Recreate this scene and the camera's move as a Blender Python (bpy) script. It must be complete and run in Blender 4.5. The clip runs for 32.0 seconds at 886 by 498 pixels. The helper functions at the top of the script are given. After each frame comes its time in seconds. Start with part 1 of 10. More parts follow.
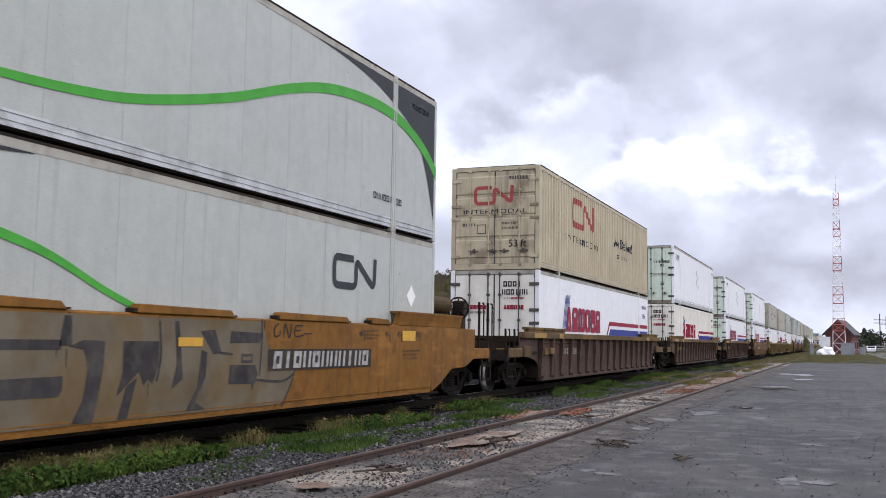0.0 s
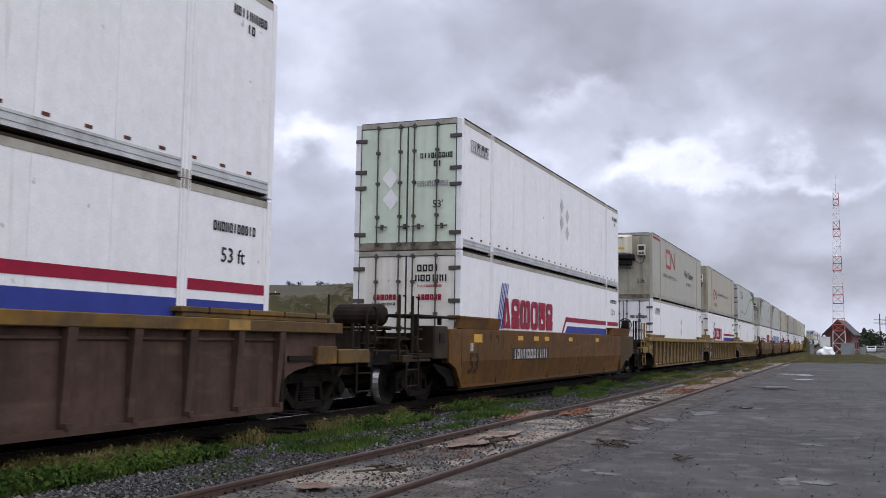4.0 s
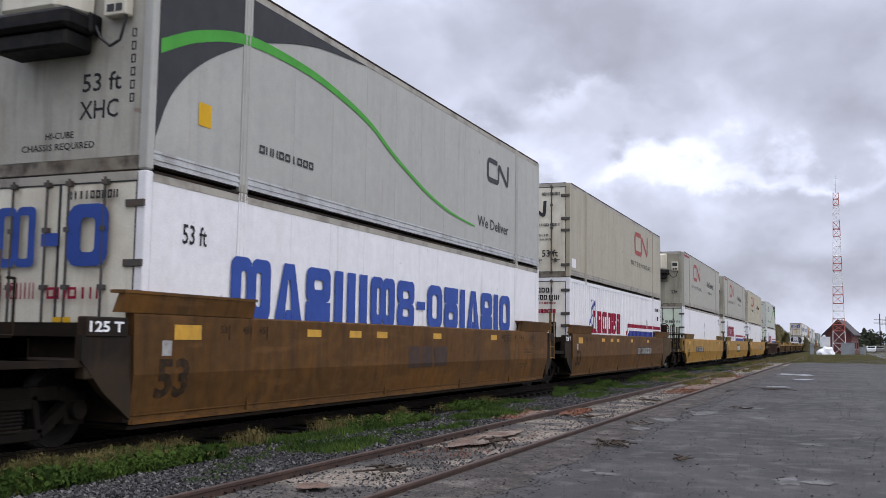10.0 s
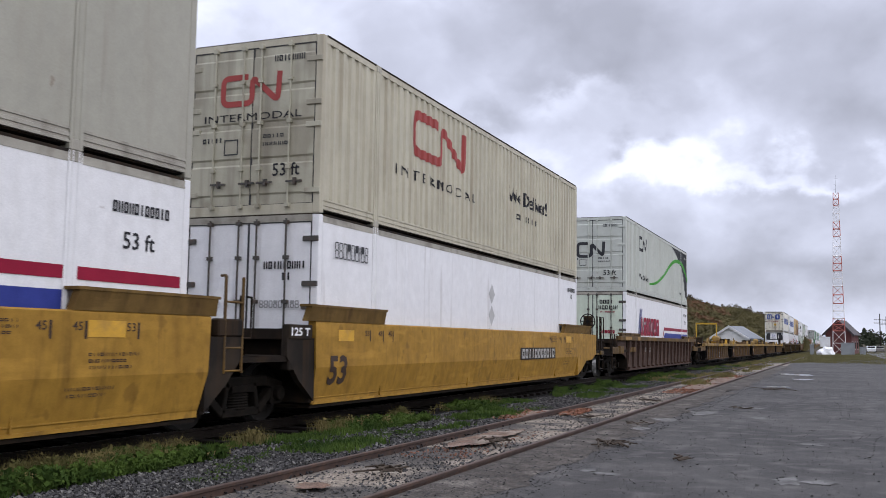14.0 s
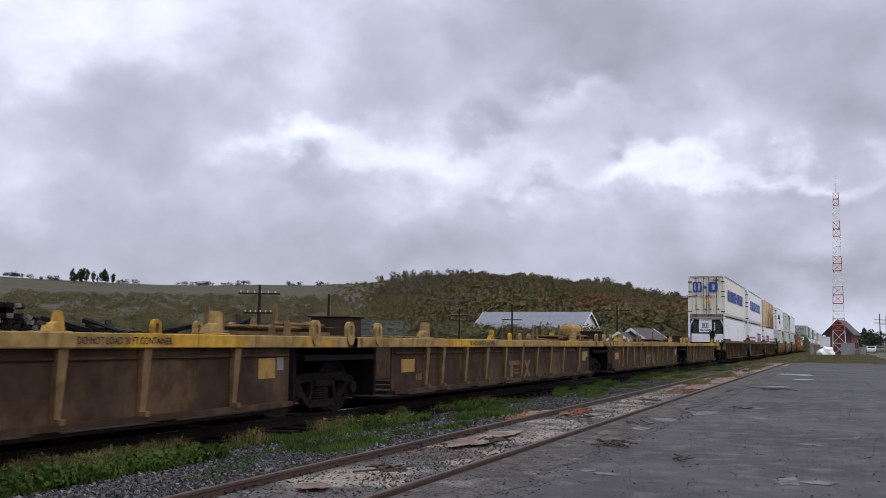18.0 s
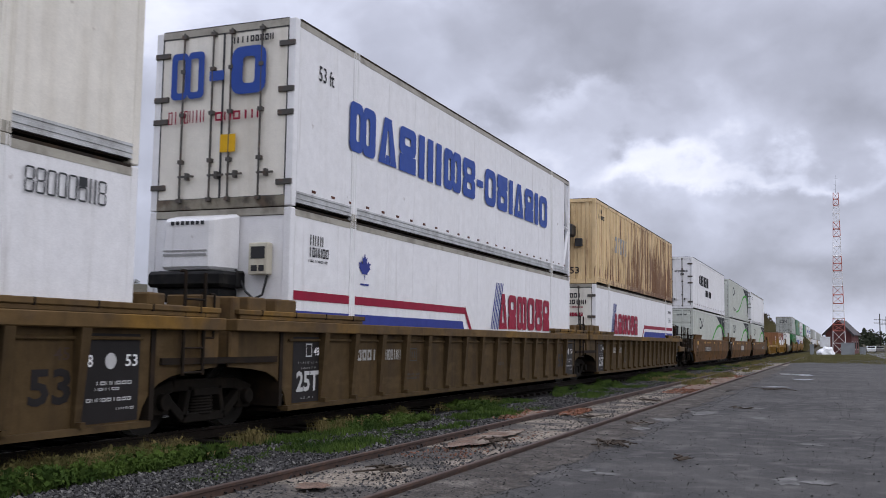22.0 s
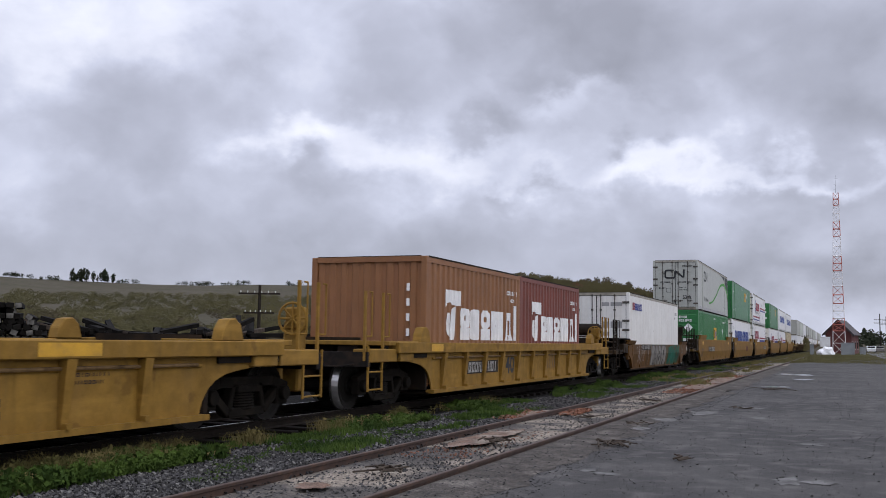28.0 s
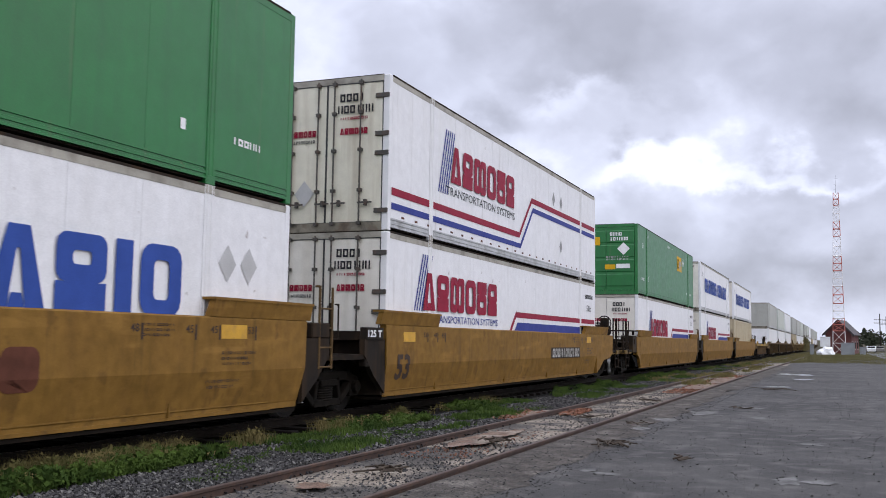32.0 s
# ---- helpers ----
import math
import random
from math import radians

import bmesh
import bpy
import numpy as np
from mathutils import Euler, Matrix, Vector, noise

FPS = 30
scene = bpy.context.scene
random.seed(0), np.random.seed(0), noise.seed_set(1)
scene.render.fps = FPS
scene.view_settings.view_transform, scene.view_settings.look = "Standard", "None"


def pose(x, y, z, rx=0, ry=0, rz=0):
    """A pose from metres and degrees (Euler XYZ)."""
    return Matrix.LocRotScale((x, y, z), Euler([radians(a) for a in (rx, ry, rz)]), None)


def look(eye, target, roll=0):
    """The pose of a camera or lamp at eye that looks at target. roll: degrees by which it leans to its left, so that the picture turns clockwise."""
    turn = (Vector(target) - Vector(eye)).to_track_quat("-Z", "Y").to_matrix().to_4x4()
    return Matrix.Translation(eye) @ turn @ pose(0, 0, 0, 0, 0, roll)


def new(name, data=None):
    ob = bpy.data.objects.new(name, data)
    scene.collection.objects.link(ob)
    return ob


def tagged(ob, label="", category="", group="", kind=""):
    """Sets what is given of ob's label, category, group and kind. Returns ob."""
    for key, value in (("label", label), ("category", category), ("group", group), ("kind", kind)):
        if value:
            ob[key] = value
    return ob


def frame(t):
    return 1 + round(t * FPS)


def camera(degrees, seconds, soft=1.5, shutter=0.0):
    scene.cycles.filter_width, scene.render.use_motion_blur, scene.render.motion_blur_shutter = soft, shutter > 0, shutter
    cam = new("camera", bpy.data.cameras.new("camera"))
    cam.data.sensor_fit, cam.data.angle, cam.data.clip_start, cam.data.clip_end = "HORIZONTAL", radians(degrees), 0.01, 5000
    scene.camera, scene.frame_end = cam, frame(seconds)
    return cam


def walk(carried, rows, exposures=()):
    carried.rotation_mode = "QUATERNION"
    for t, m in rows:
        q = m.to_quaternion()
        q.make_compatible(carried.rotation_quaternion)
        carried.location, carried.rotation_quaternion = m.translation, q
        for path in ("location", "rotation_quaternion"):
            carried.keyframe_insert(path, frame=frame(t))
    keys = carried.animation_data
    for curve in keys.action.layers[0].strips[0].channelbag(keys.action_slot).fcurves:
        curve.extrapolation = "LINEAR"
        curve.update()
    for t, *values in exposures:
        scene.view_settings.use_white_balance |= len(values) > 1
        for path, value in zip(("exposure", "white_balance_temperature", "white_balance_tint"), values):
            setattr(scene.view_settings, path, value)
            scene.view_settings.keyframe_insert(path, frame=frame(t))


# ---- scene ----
# One straight double track line runs along +Y; the train comes towards the camera along -Y.
EYE = 1.42
TRACK_X = -8.80          # middle of the main track
RAIL_TOP = 0.19          # main rails above the yard's asphalt
cam = camera(49.15, 32.0, soft=0.55, shutter=0.05)
YAW, PITCH, ROLL = radians(22.227), radians(5.374), 0.8125
AIM = Vector((-math.sin(YAW) * math.cos(PITCH), math.cos(YAW) * math.cos(PITCH), math.sin(PITCH)))
STAND = look((0, 0, EYE), Vector((0, 0, EYE)) + AIM * 10, ROLL)
walk(cam, [(0, STAND), (32, STAND)], exposures=[(0, 0.50), (1, 0.30), (2, 0.17), (3.2, 0.08), (5.6, 0.18), (7, 0.20), (10, 0.24), (11, 0.40), (12, 0.34), (14.5, 0.24), (17, 0.03), (19, 0.05), (22, 0.02), (23, 0.12), (25, 0.22), (27.5, 0.0), (29.3, -0.06), (30, -0.02), (31, 0.42), (32, 0.32)])

# ---------------------------------------------------------------- light
SUN_EL, SUN_AZ = 52, 80      # behind thick cloud, to the right of the camera
sun = new("sun", bpy.data.lights.new("sun", "SUN"))
sun.data.energy, sun.data.angle, sun.data.color = 1.15, radians(110), (1.0, 0.935, 0.83)
sun.matrix_world = look((0, 0, 30), (-math.sin(radians(SUN_AZ)) * 30, math.cos(radians(SUN_AZ)) * 30, 30 - 30 * math.tan(radians(SUN_EL))))


def overcast():
    w = bpy.data.worlds.new("sky")
    scene.world = w
    w.use_nodes = True
    n, l = w.node_tree.nodes, w.node_tree.links
    n.clear()

    def node(kind, **kw):
        a = n.new(kind)
        for k, v in kw.items():
            a.inputs[k].default_value = v
        return a

    def calc(op, a, b=0.0, c=0.0):
        m = n.new("ShaderNodeMath")
        m.operation = op
        for i, v in enumerate((a, b, c)):
            if hasattr(v, "links"):
                l.new(v, m.inputs[i])
            else:
                m.inputs[i].default_value = v
        return m.outputs[0]

    co = n.new("ShaderNodeTexCoord")
    sp = n.new("ShaderNodeSeparateXYZ")
    l.new(co.outputs["Generated"], sp.inputs[0])
    x, y, z = sp.outputs
    cb = n.new("ShaderNodeCombineXYZ")
    l.new(x, cb.inputs[0])
    l.new(y, cb.inputs[1])
    l.new(calc("MULTIPLY", z, 1.35), cb.inputs[2])
    warp = node("ShaderNodeTexNoise", Scale=6.0, Detail=4.0)
    l.new(cb.outputs[0], warp.inputs["Vector"])
    mixv = n.new("ShaderNodeVectorMath")
    mixv.operation = "MULTIPLY_ADD"
    mixv.inputs[1].default_value = (0.13, 0.13, 0.13)
    l.new(warp.outputs["Color"], mixv.inputs[0])
    l.new(cb.outputs[0], mixv.inputs[2])
    big = node("ShaderNodeTexNoise", Scale=6.5, Detail=7.0, Roughness=0.48)
    l.new(mixv.outputs[0], big.inputs["Vector"])
    fine = node("ShaderNodeTexNoise", Scale=15.0, Detail=5.0, Roughness=0.5)
    l.new(mixv.outputs[0], fine.inputs["Vector"])
    wob = node("ShaderNodeTexNoise", Scale=12.0, Detail=5.0, Roughness=0.52)
    l.new(cb.outputs[0], wob.inputs["Vector"])
    ws = n.new("ShaderNodeSeparateColor")
    l.new(wob.outputs["Color"], ws.inputs[0])
    wx = calc("ADD", x, calc("MULTIPLY", calc("SUBTRACT", ws.outputs[0], 0.5), 0.20))
    wy = calc("ADD", y, calc("MULTIPLY", calc("SUBTRACT", ws.outputs[1], 0.5), 0.20))
    wz = calc("ADD", z, calc("MULTIPLY", calc("SUBTRACT", ws.outputs[2], 0.5), 0.15))
    v = calc("ADD", calc("MULTIPLY", big.outputs["Fac"], 0.40), calc("ADD", calc("MULTIPLY", fine.outputs["Fac"], 0.15), 0.245))
    # broad breaks (light) and banks (dark) in the cloud deck: azimuth to the left of the line, elevation, size, weight
    for az, el, wide, tall, wt in BANKS + BREAKS:
        d = Vector((-math.sin(radians(az)) * math.cos(radians(el)), math.cos(radians(az)) * math.cos(radians(el)), math.sin(radians(el))))
        u = calc("DIVIDE", calc("ADD", calc("MULTIPLY", wx, math.cos(radians(az))), calc("MULTIPLY", wy, math.sin(radians(az)))), radians(wide))
        h = calc("DIVIDE", calc("SUBTRACT", wz, d.z), radians(tall))
        r2 = calc("ADD", calc("MULTIPLY", u, u), calc("MULTIPLY", h, h))
        ahead = calc("GREATER_THAN", calc("ADD", calc("MULTIPLY", x, d.x), calc("MULTIPLY", y, d.y)), 0.0)
        g = calc("MULTIPLY", calc("POWER", 2.718, calc("MULTIPLY", r2, -1.0)), ahead)
        v = calc("ADD", v, calc("MULTIPLY", g, wt))
    ramp = n.new("ShaderNodeValToRGB")
    e = ramp.color_ramp.elements
    e[0].position, e[0].color = 0.24, (0.375, 0.39, 0.475, 1)
    e[1].position, e[1].color = 0.74, (1.09, 1.115, 1.26, 1)
    k = e.new(0.44)
    k.color = (0.545, 0.57, 0.70, 1)
    k = e.new(0.55)
    k.color = (0.69, 0.725, 0.89, 1)
    l.new(v, ramp.inputs[0])
    # an overcast sky is brighter towards the zenith
    lift = calc("ADD", 1.0, calc("MULTIPLY", calc("POWER", calc("MAXIMUM", calc("SUBTRACT", z, 0.28), 0.0), 1.0), ZENITH))
    bright = n.new("ShaderNodeVectorMath")
    bright.operation = "SCALE"
    l.new(ramp.outputs[0], bright.inputs[0])
    l.new(lift, bright.inputs["Scale"])
    air = n.new("ShaderNodeTexSky")
    air.sky_type, air.sun_disc = "NISHITA", False
    air.sun_elevation, air.sun_rotation = radians(SUN_EL), radians(SUN_AZ + 60)
    thin = n.new("ShaderNodeBackground")
    thin.inputs[1].default_value = 0.06
    l.new(air.outputs[0], thin.inputs[0])
    deck = n.new("ShaderNodeBackground")
    l.new(bright.outputs[0], deck.inputs[0])
    mix = n.new("ShaderNodeMixShader")
    mix.inputs[0].default_value = 0.94
    l.new(thin.outputs[0], mix.inputs[1])
    l.new(deck.outputs[0], mix.inputs[2])
    out = n.new("ShaderNodeOutputWorld")
    l.new(mix.outputs[0], out.inputs[0])


ZENITH = 1.6
BANKS = [(8.5, 17.7, 13.0, 3.7, -0.19), (-0.3, 14.2, 5.3, 3.7, -0.14), (18.9, 19.2, 8.7, 2.3, -0.10), (13.9, 15.0, 3.7, 1.5, -0.10), (25.1, 15.0, 3.7, 1.7, -0.08), (38.6, 14.5, 5.7, 2.0, -0.08), (38.2, 11.5, 5.3, 2.0, -0.11), (39.7, 9.4, 5.0, 1.7, -0.09), (29.8, 9.4, 3.0, 1.2, -0.14), (19.3, 12.4, 2.5, 1.1, -0.16), (11.5, 11.2, 1.3, 0.7, -0.15), (17.8, 8.5, 1.7, 0.5, -0.11), (1.1, 8.3, 2.7, 0.7, -0.09), (46.0, 11.3, 2.7, 1.7, -0.05), (22.2, 4.6, 45, 3.0, -0.17), (1.0, 4.2, 7.0, 1.9, -0.13)]
BREAKS = [(40.5, 17.8, 9.0, 2.4, 0.13), (30.5, 12.0, 4.3, 1.3, 0.19), (22.4, 10.4, 5.3, 1.7, 0.13), (14.9, 13.7, 4.0, 0.8, 0.14), (9.7, 10.0, 4.0, 1.2, 0.16), (2.2, 9.4, 5.3, 0.7, 0.15), (13.6, 9.1, 4.0, 1.0, 0.09), (45.4, 9.3, 2.7, 2.0, 0.07), (46.8, 15.5, 3.3, 3.0, 0.10)]
overcast()


# ---------------------------------------------------------------- materials
MATS = {}


def shader(name):
    m = bpy.data.materials.new(name)
    m.use_nodes = True
    nt = m.node_tree
    return m, nt.nodes, nt.links, nt.nodes["Principled BSDF"]


def surface(name, base, rough=0.5, metal=0.0, vary=0.12, scale=1.3, dirt=None, dirt_amount=0.0, streak=False, grain=60.0, bump=0.1, spec=0.5, patch=None, patch_amount=0.0, patch_scale=0.8):
    """Painted or bare stuff: two sizes of tone change, dirt that runs down or lies in patches, fine relief."""
    m, n, l, p = shader(name)
    p.inputs["Roughness"].default_value, p.inputs["Metallic"].default_value = rough, metal
    p.inputs["Specular IOR Level"].default_value = 0.08 if name.split("_")[0] in ("paint", "panel", "chord", "rib", "black", "dark", "stone", "tie", "ink") else spec
    co = n.new("ShaderNodeTexCoord")
    info = n.new("ShaderNodeObjectInfo")
    off = n.new("ShaderNodeVectorMath")
    off.operation = "MULTIPLY_ADD"
    off.inputs[1].default_value = (0.0, 37.0, 0.0)
    l.new(info.outputs["Random"], off.inputs[0])
    l.new(co.outputs["Object"], off.inputs[2])

    def noise_at(sc, detail=5.0, stretch=None):
        t = n.new("ShaderNodeTexNoise")
        t.inputs["Scale"].default_value, t.inputs["Detail"].default_value = sc, detail
        src = off.outputs[0]
        if stretch:
            mp = n.new("ShaderNodeMapping")
            mp.inputs["Scale"].default_value = stretch
            l.new(src, mp.inputs[0])
            src = mp.outputs[0]
        l.new(src, t.inputs["Vector"])
        return t.outputs["Fac"]

    def ramp(src, a, b):
        r = n.new("ShaderNodeMapRange")
        r.inputs[1].default_value, r.inputs[2].default_value = a, b
        l.new(src, r.inputs[0])
        return r.outputs[0]

    def mixc(fac, a, b):
        x = n.new("ShaderNodeMix")
        x.data_type = "RGBA"
        for sock, v in ((x.inputs[0], fac), (x.inputs[6], a), (x.inputs[7], b)):
            if hasattr(v, "links"):
                l.new(v, sock)
            else:
                sock.default_value = v if isinstance(v, float) else (*v, 1)
        return x.outputs[2]

    def times(src, k):
        x = n.new("ShaderNodeMath")
        x.operation = "MULTIPLY"
        l.new(src, x.inputs[0])
        x.inputs[1].default_value = k
        return x.outputs[0]

    lo = [c * (1 - vary) for c in base]
    hi = [min(1, c * (1 + vary)) for c in base]
    col = mixc(ramp(noise_at(scale), 0.3, 0.7), lo, hi)
    if patch:
        col = mixc(times(ramp(noise_at(patch_scale, 7.0), 0.52, 0.60), patch_amount), col, patch)
    if dirt:
        if streak:
            run = ramp(noise_at(1.0, 6.0, (4.5, 4.5, 0.32)), 0.50, 0.72)
            col = mixc(times(run, dirt_amount), col, dirt)
            col = mixc(times(ramp(noise_at(0.9, 6.0), 0.5, 0.75), dirt_amount * 0.6), col, dirt)
        else:
            col = mixc(times(ramp(noise_at(scale * 1.7, 7.0), 0.48, 0.68), dirt_amount), col, dirt)
    g = noise_at(grain, 3.0)
    x = n.new("ShaderNodeMix")
    x.data_type, x.blend_type = "RGBA", "MULTIPLY"
    kind = name.split("_")[0]
    worn = kind in ("paint", "panel", "chord", "rib")
    if worn or kind == "box":
        # scuffs, rust freckles and blotches that a hauled thing collects
        mott = noise_at(5.5, 9.0)
        mm = n.new("ShaderNodeMapRange")
        mm.inputs[1].default_value, mm.inputs[2].default_value, mm.inputs[3].default_value, mm.inputs[4].default_value = 0.30, 0.70, (0.62 if kind != "paint" else 0.78) if worn else 0.94, (1.25 if kind != "paint" else 1.14) if worn else 1.05
        l.new(mott, mm.inputs[0])
        xx = n.new("ShaderNodeMix")
        xx.data_type, xx.blend_type = "RGBA", "MULTIPLY"
        xx.inputs[0].default_value = 0.85
        l.new(col, xx.inputs[6])
        l.new(mm.outputs[0], xx.inputs[7])
        col = xx.outputs[2]
        if worn:
            pale = [min(1.0, c * 1.7 + 0.008) for c in base]
            col = mixc(times(ramp(noise_at(1.0, 8.0, (1.0, 0.9, 4.5)), 0.57, 0.68), 0.32), col, pale)
            col = mixc(times(ramp(noise_at(2.6, 9.0), 0.62, 0.68), 0.65 if kind != "paint" else 0.35), col, (0.050, 0.026, 0.014))
            col = mixc(times(ramp(noise_at(1.0, 7.0, (7.0, 7.0, 0.5)), 0.60, 0.72), 0.45 if kind != "paint" else 0.25), col, (0.035, 0.024, 0.015))
        else:
            col = mixc(times(ramp(noise_at(1.0, 7.0, (6.0, 6.0, 0.35)), 0.63, 0.74), 0.22), col, (0.16, 0.12, 0.08))
            col = mixc(times(ramp(noise_at(4.0, 8.0), 0.71, 0.75), 0.5), col, (0.14, 0.075, 0.04))
    x.inputs[0].default_value = 0.35
    l.new(col, x.inputs[6])
    gr = n.new("ShaderNodeMapRange")
    gr.inputs[1].default_value, gr.inputs[2].default_value, gr.inputs[3].default_value, gr.inputs[4].default_value = 0.25, 0.75, 0.72, 1.15
    l.new(g, gr.inputs[0])
    l.new(gr.outputs[0], x.inputs[7])
    l.new(x.outputs[2], p.inputs["Base Color"])
    rr = n.new("ShaderNodeMapRange")
    rr.inputs[3].default_value, rr.inputs[4].default_value = max(0.05, rough - 0.12), min(1, rough + 0.12)
    l.new(noise_at(scale * 3, 4.0), rr.inputs[0])
    l.new(rr.outputs[0], p.inputs["Roughness"])
    if bump:
        b = n.new("ShaderNodeBump")
        b.inputs["Strength"].default_value, b.inputs["Distance"].default_value = bump, 0.01
        l.new(g, b.inputs["Height"])
        l.new(b.outputs[0], p.inputs["Normal"])
    MATS[name] = m
    return m


GRIME = (0.10, 0.085, 0.065)
RUST = (0.16, 0.065, 0.025)
# wagon paints
surface("paint_orange", (0.195, 0.090, 0.020), 0.55, dirt=(0.09, 0.045, 0.02), dirt_amount=0.55, streak=True)
surface("paint_tan", (0.150, 0.104, 0.046), 0.6, dirt=(0.085, 0.055, 0.028), dirt_amount=0.5, streak=True)
surface("paint_tan_worn", (0.20, 0.135, 0.045), 0.6, dirt=(0.15, 0.09, 0.04), dirt_amount=0.5)
surface("paint_brown", (0.070, 0.046, 0.021), 0.68, dirt=(0.036, 0.025, 0.015), dirt_amount=0.6, streak=True)
surface("paint_maroon", (0.074, 0.046, 0.036), 0.68, dirt=(0.036, 0.025, 0.020), dirt_amount=0.6, streak=True)
surface("paint_brown_worn", (0.105, 0.066, 0.028), 0.65, dirt=(0.07, 0.05, 0.035), dirt_amount=0.6, patch=(0.23, 0.125, 0.022), patch_amount=0.55, patch_scale=0.5)
surface("paint_rust", (0.104, 0.051, 0.0160), 0.6, dirt=(0.050, 0.032, 0.017), dirt_amount=0.7, streak=True, patch=(0.175, 0.078, 0.016), patch_amount=0.45, patch_scale=0.55)
surface("paint_yellow", (0.33, 0.185, 0.034), 0.5, dirt=(0.20, 0.105, 0.022), dirt_amount=0.4, streak=True)
# Guides of yellow wagons: grime plus the shade of their leaning face, as colour.
surface("paint_guide", (0.150, 0.092, 0.030), 0.65, dirt=(0.065, 0.038, 0.016), dirt_amount=0.6, streak=True)
surface("paint_yellow_old", (0.245, 0.140, 0.030), 0.6, dirt=(0.20, 0.12, 0.04), dirt_amount=0.55, streak=True)
surface("paint_sand", (0.205, 0.112, 0.026), 0.6, dirt=(0.165, 0.085, 0.025), dirt_amount=0.4, streak=True)
surface("panel_drab", (0.046, 0.026, 0.017), 0.7, dirt=(0.03, 0.019, 0.013), dirt_amount=0.6, streak=True, patch=(0.12, 0.078, 0.040), patch_amount=0.5, patch_scale=0.6)
surface("ink_worn", (0.34, 0.335, 0.32), 0.6, vary=0.2, dirt=(0.10, 0.085, 0.07), dirt_amount=0.5, scale=7.0)
surface("ink_plate", (0.040, 0.034, 0.030), 0.7, vary=0.2, dirt=(0.085, 0.055, 0.03), dirt_amount=0.6, scale=4.0)
surface("ink_sooty", (0.030, 0.021, 0.014), 0.7, vary=0.2, dirt=(0.085, 0.045, 0.016), dirt_amount=0.75, scale=7.0)
surface("chord_yellow", (0.27, 0.18, 0.070), 0.65, dirt=(0.13, 0.08, 0.035), dirt_amount=0.7, patch=(0.48, 0.27, 0.025), patch_amount=0.8, patch_scale=0.45)
surface("rib_tan", (0.165, 0.105, 0.052), 0.65, dirt=(0.13, 0.08, 0.04), dirt_amount=0.6)
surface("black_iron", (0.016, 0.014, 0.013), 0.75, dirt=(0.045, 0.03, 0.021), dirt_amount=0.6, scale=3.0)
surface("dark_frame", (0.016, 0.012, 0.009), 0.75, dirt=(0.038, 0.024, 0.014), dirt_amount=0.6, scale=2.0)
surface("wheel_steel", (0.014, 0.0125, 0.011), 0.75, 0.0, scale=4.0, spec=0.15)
# Near-black for recesses at wagon ends: their shade is put into the colour.
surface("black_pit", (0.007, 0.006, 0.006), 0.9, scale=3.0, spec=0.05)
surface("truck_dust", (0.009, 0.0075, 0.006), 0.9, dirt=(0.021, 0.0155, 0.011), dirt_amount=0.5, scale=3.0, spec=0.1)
surface("bright_tread", (0.62, 0.61, 0.60), 0.42, 0.9, scale=6.0)
surface("ochre_mark", (0.30, 0.165, 0.025), 0.6, dirt=(0.12, 0.07, 0.03), dirt_amount=0.6, scale=4.0)
surface("yellow_mark", (0.55, 0.30, 0.02), 0.55, dirt=(0.3, 0.17, 0.04), dirt_amount=0.5, scale=4.0)
# containers
surface("box_white", (0.735, 0.735, 0.748), 0.4, vary=0.03, dirt=(0.50, 0.48, 0.44), dirt_amount=0.13, streak=True)
surface("box_chalk", (0.72, 0.715, 0.69), 0.45, vary=0.05, dirt=(0.46, 0.41, 0.33), dirt_amount=0.22, streak=True)
surface("plate_dirty", (0.016, 0.0125, 0.010), 0.85, vary=0.3, dirt=(0.055, 0.031, 0.013), dirt_amount=0.5, streak=True, patch=(0.045, 0.032, 0.02), patch_amount=0.5, spec=0.15)
surface("gear_rust", (0.030, 0.021, 0.013), 0.8, vary=0.35, dirt=(0.014, 0.011, 0.008), dirt_amount=0.6, streak=True, patch=(0.07, 0.040, 0.016), patch_amount=0.45, spec=0.15)
surface("gear_yellow", (0.135, 0.085, 0.026), 0.7, vary=0.35, dirt=(0.03, 0.021, 0.012), dirt_amount=0.8, streak=True, patch=(0.08, 0.045, 0.016), patch_amount=0.45, spec=0.15)
surface("box_offwhite", (0.70, 0.67, 0.60), 0.5, vary=0.05, dirt=(0.42, 0.37, 0.28), dirt_amount=0.35, streak=True)
surface("box_mint", (0.58, 0.66, 0.54), 0.45, vary=0.05, dirt=(0.36, 0.36, 0.28), dirt_amount=0.3, streak=True)
surface("box_cream", (0.66, 0.63, 0.52), 0.5, vary=0.06, dirt=(0.30, 0.22, 0.13), dirt_amount=0.5, streak=True)
surface("box_beige_grimy", (0.44, 0.375, 0.255), 0.6, vary=0.12, dirt=(0.11, 0.075, 0.045), dirt_amount=0.85, streak=True, patch=(0.17, 0.12, 0.075), patch_amount=0.6, patch_scale=0.9)
surface("box_olive_grimy", (0.42, 0.40, 0.31), 0.6, vary=0.10, dirt=(0.17, 0.15, 0.11), dirt_amount=0.6, streak=True, patch=(0.25, 0.22, 0.16), patch_amount=0.5, patch_scale=0.9)
surface("box_beige", (0.43, 0.37, 0.25), 0.55, vary=0.08, dirt=(0.26, 0.18, 0.10), dirt_amount=0.4, streak=True)
surface("box_beige_pale", (0.46, 0.43, 0.33), 0.55, vary=0.08, dirt=(0.24, 0.19, 0.12), dirt_amount=0.45, streak=True)
surface("box_putty", (0.330, 0.320, 0.265), 0.5, vary=0.04, dirt=(0.25, 0.22, 0.16), dirt_amount=0.2, streak=True)
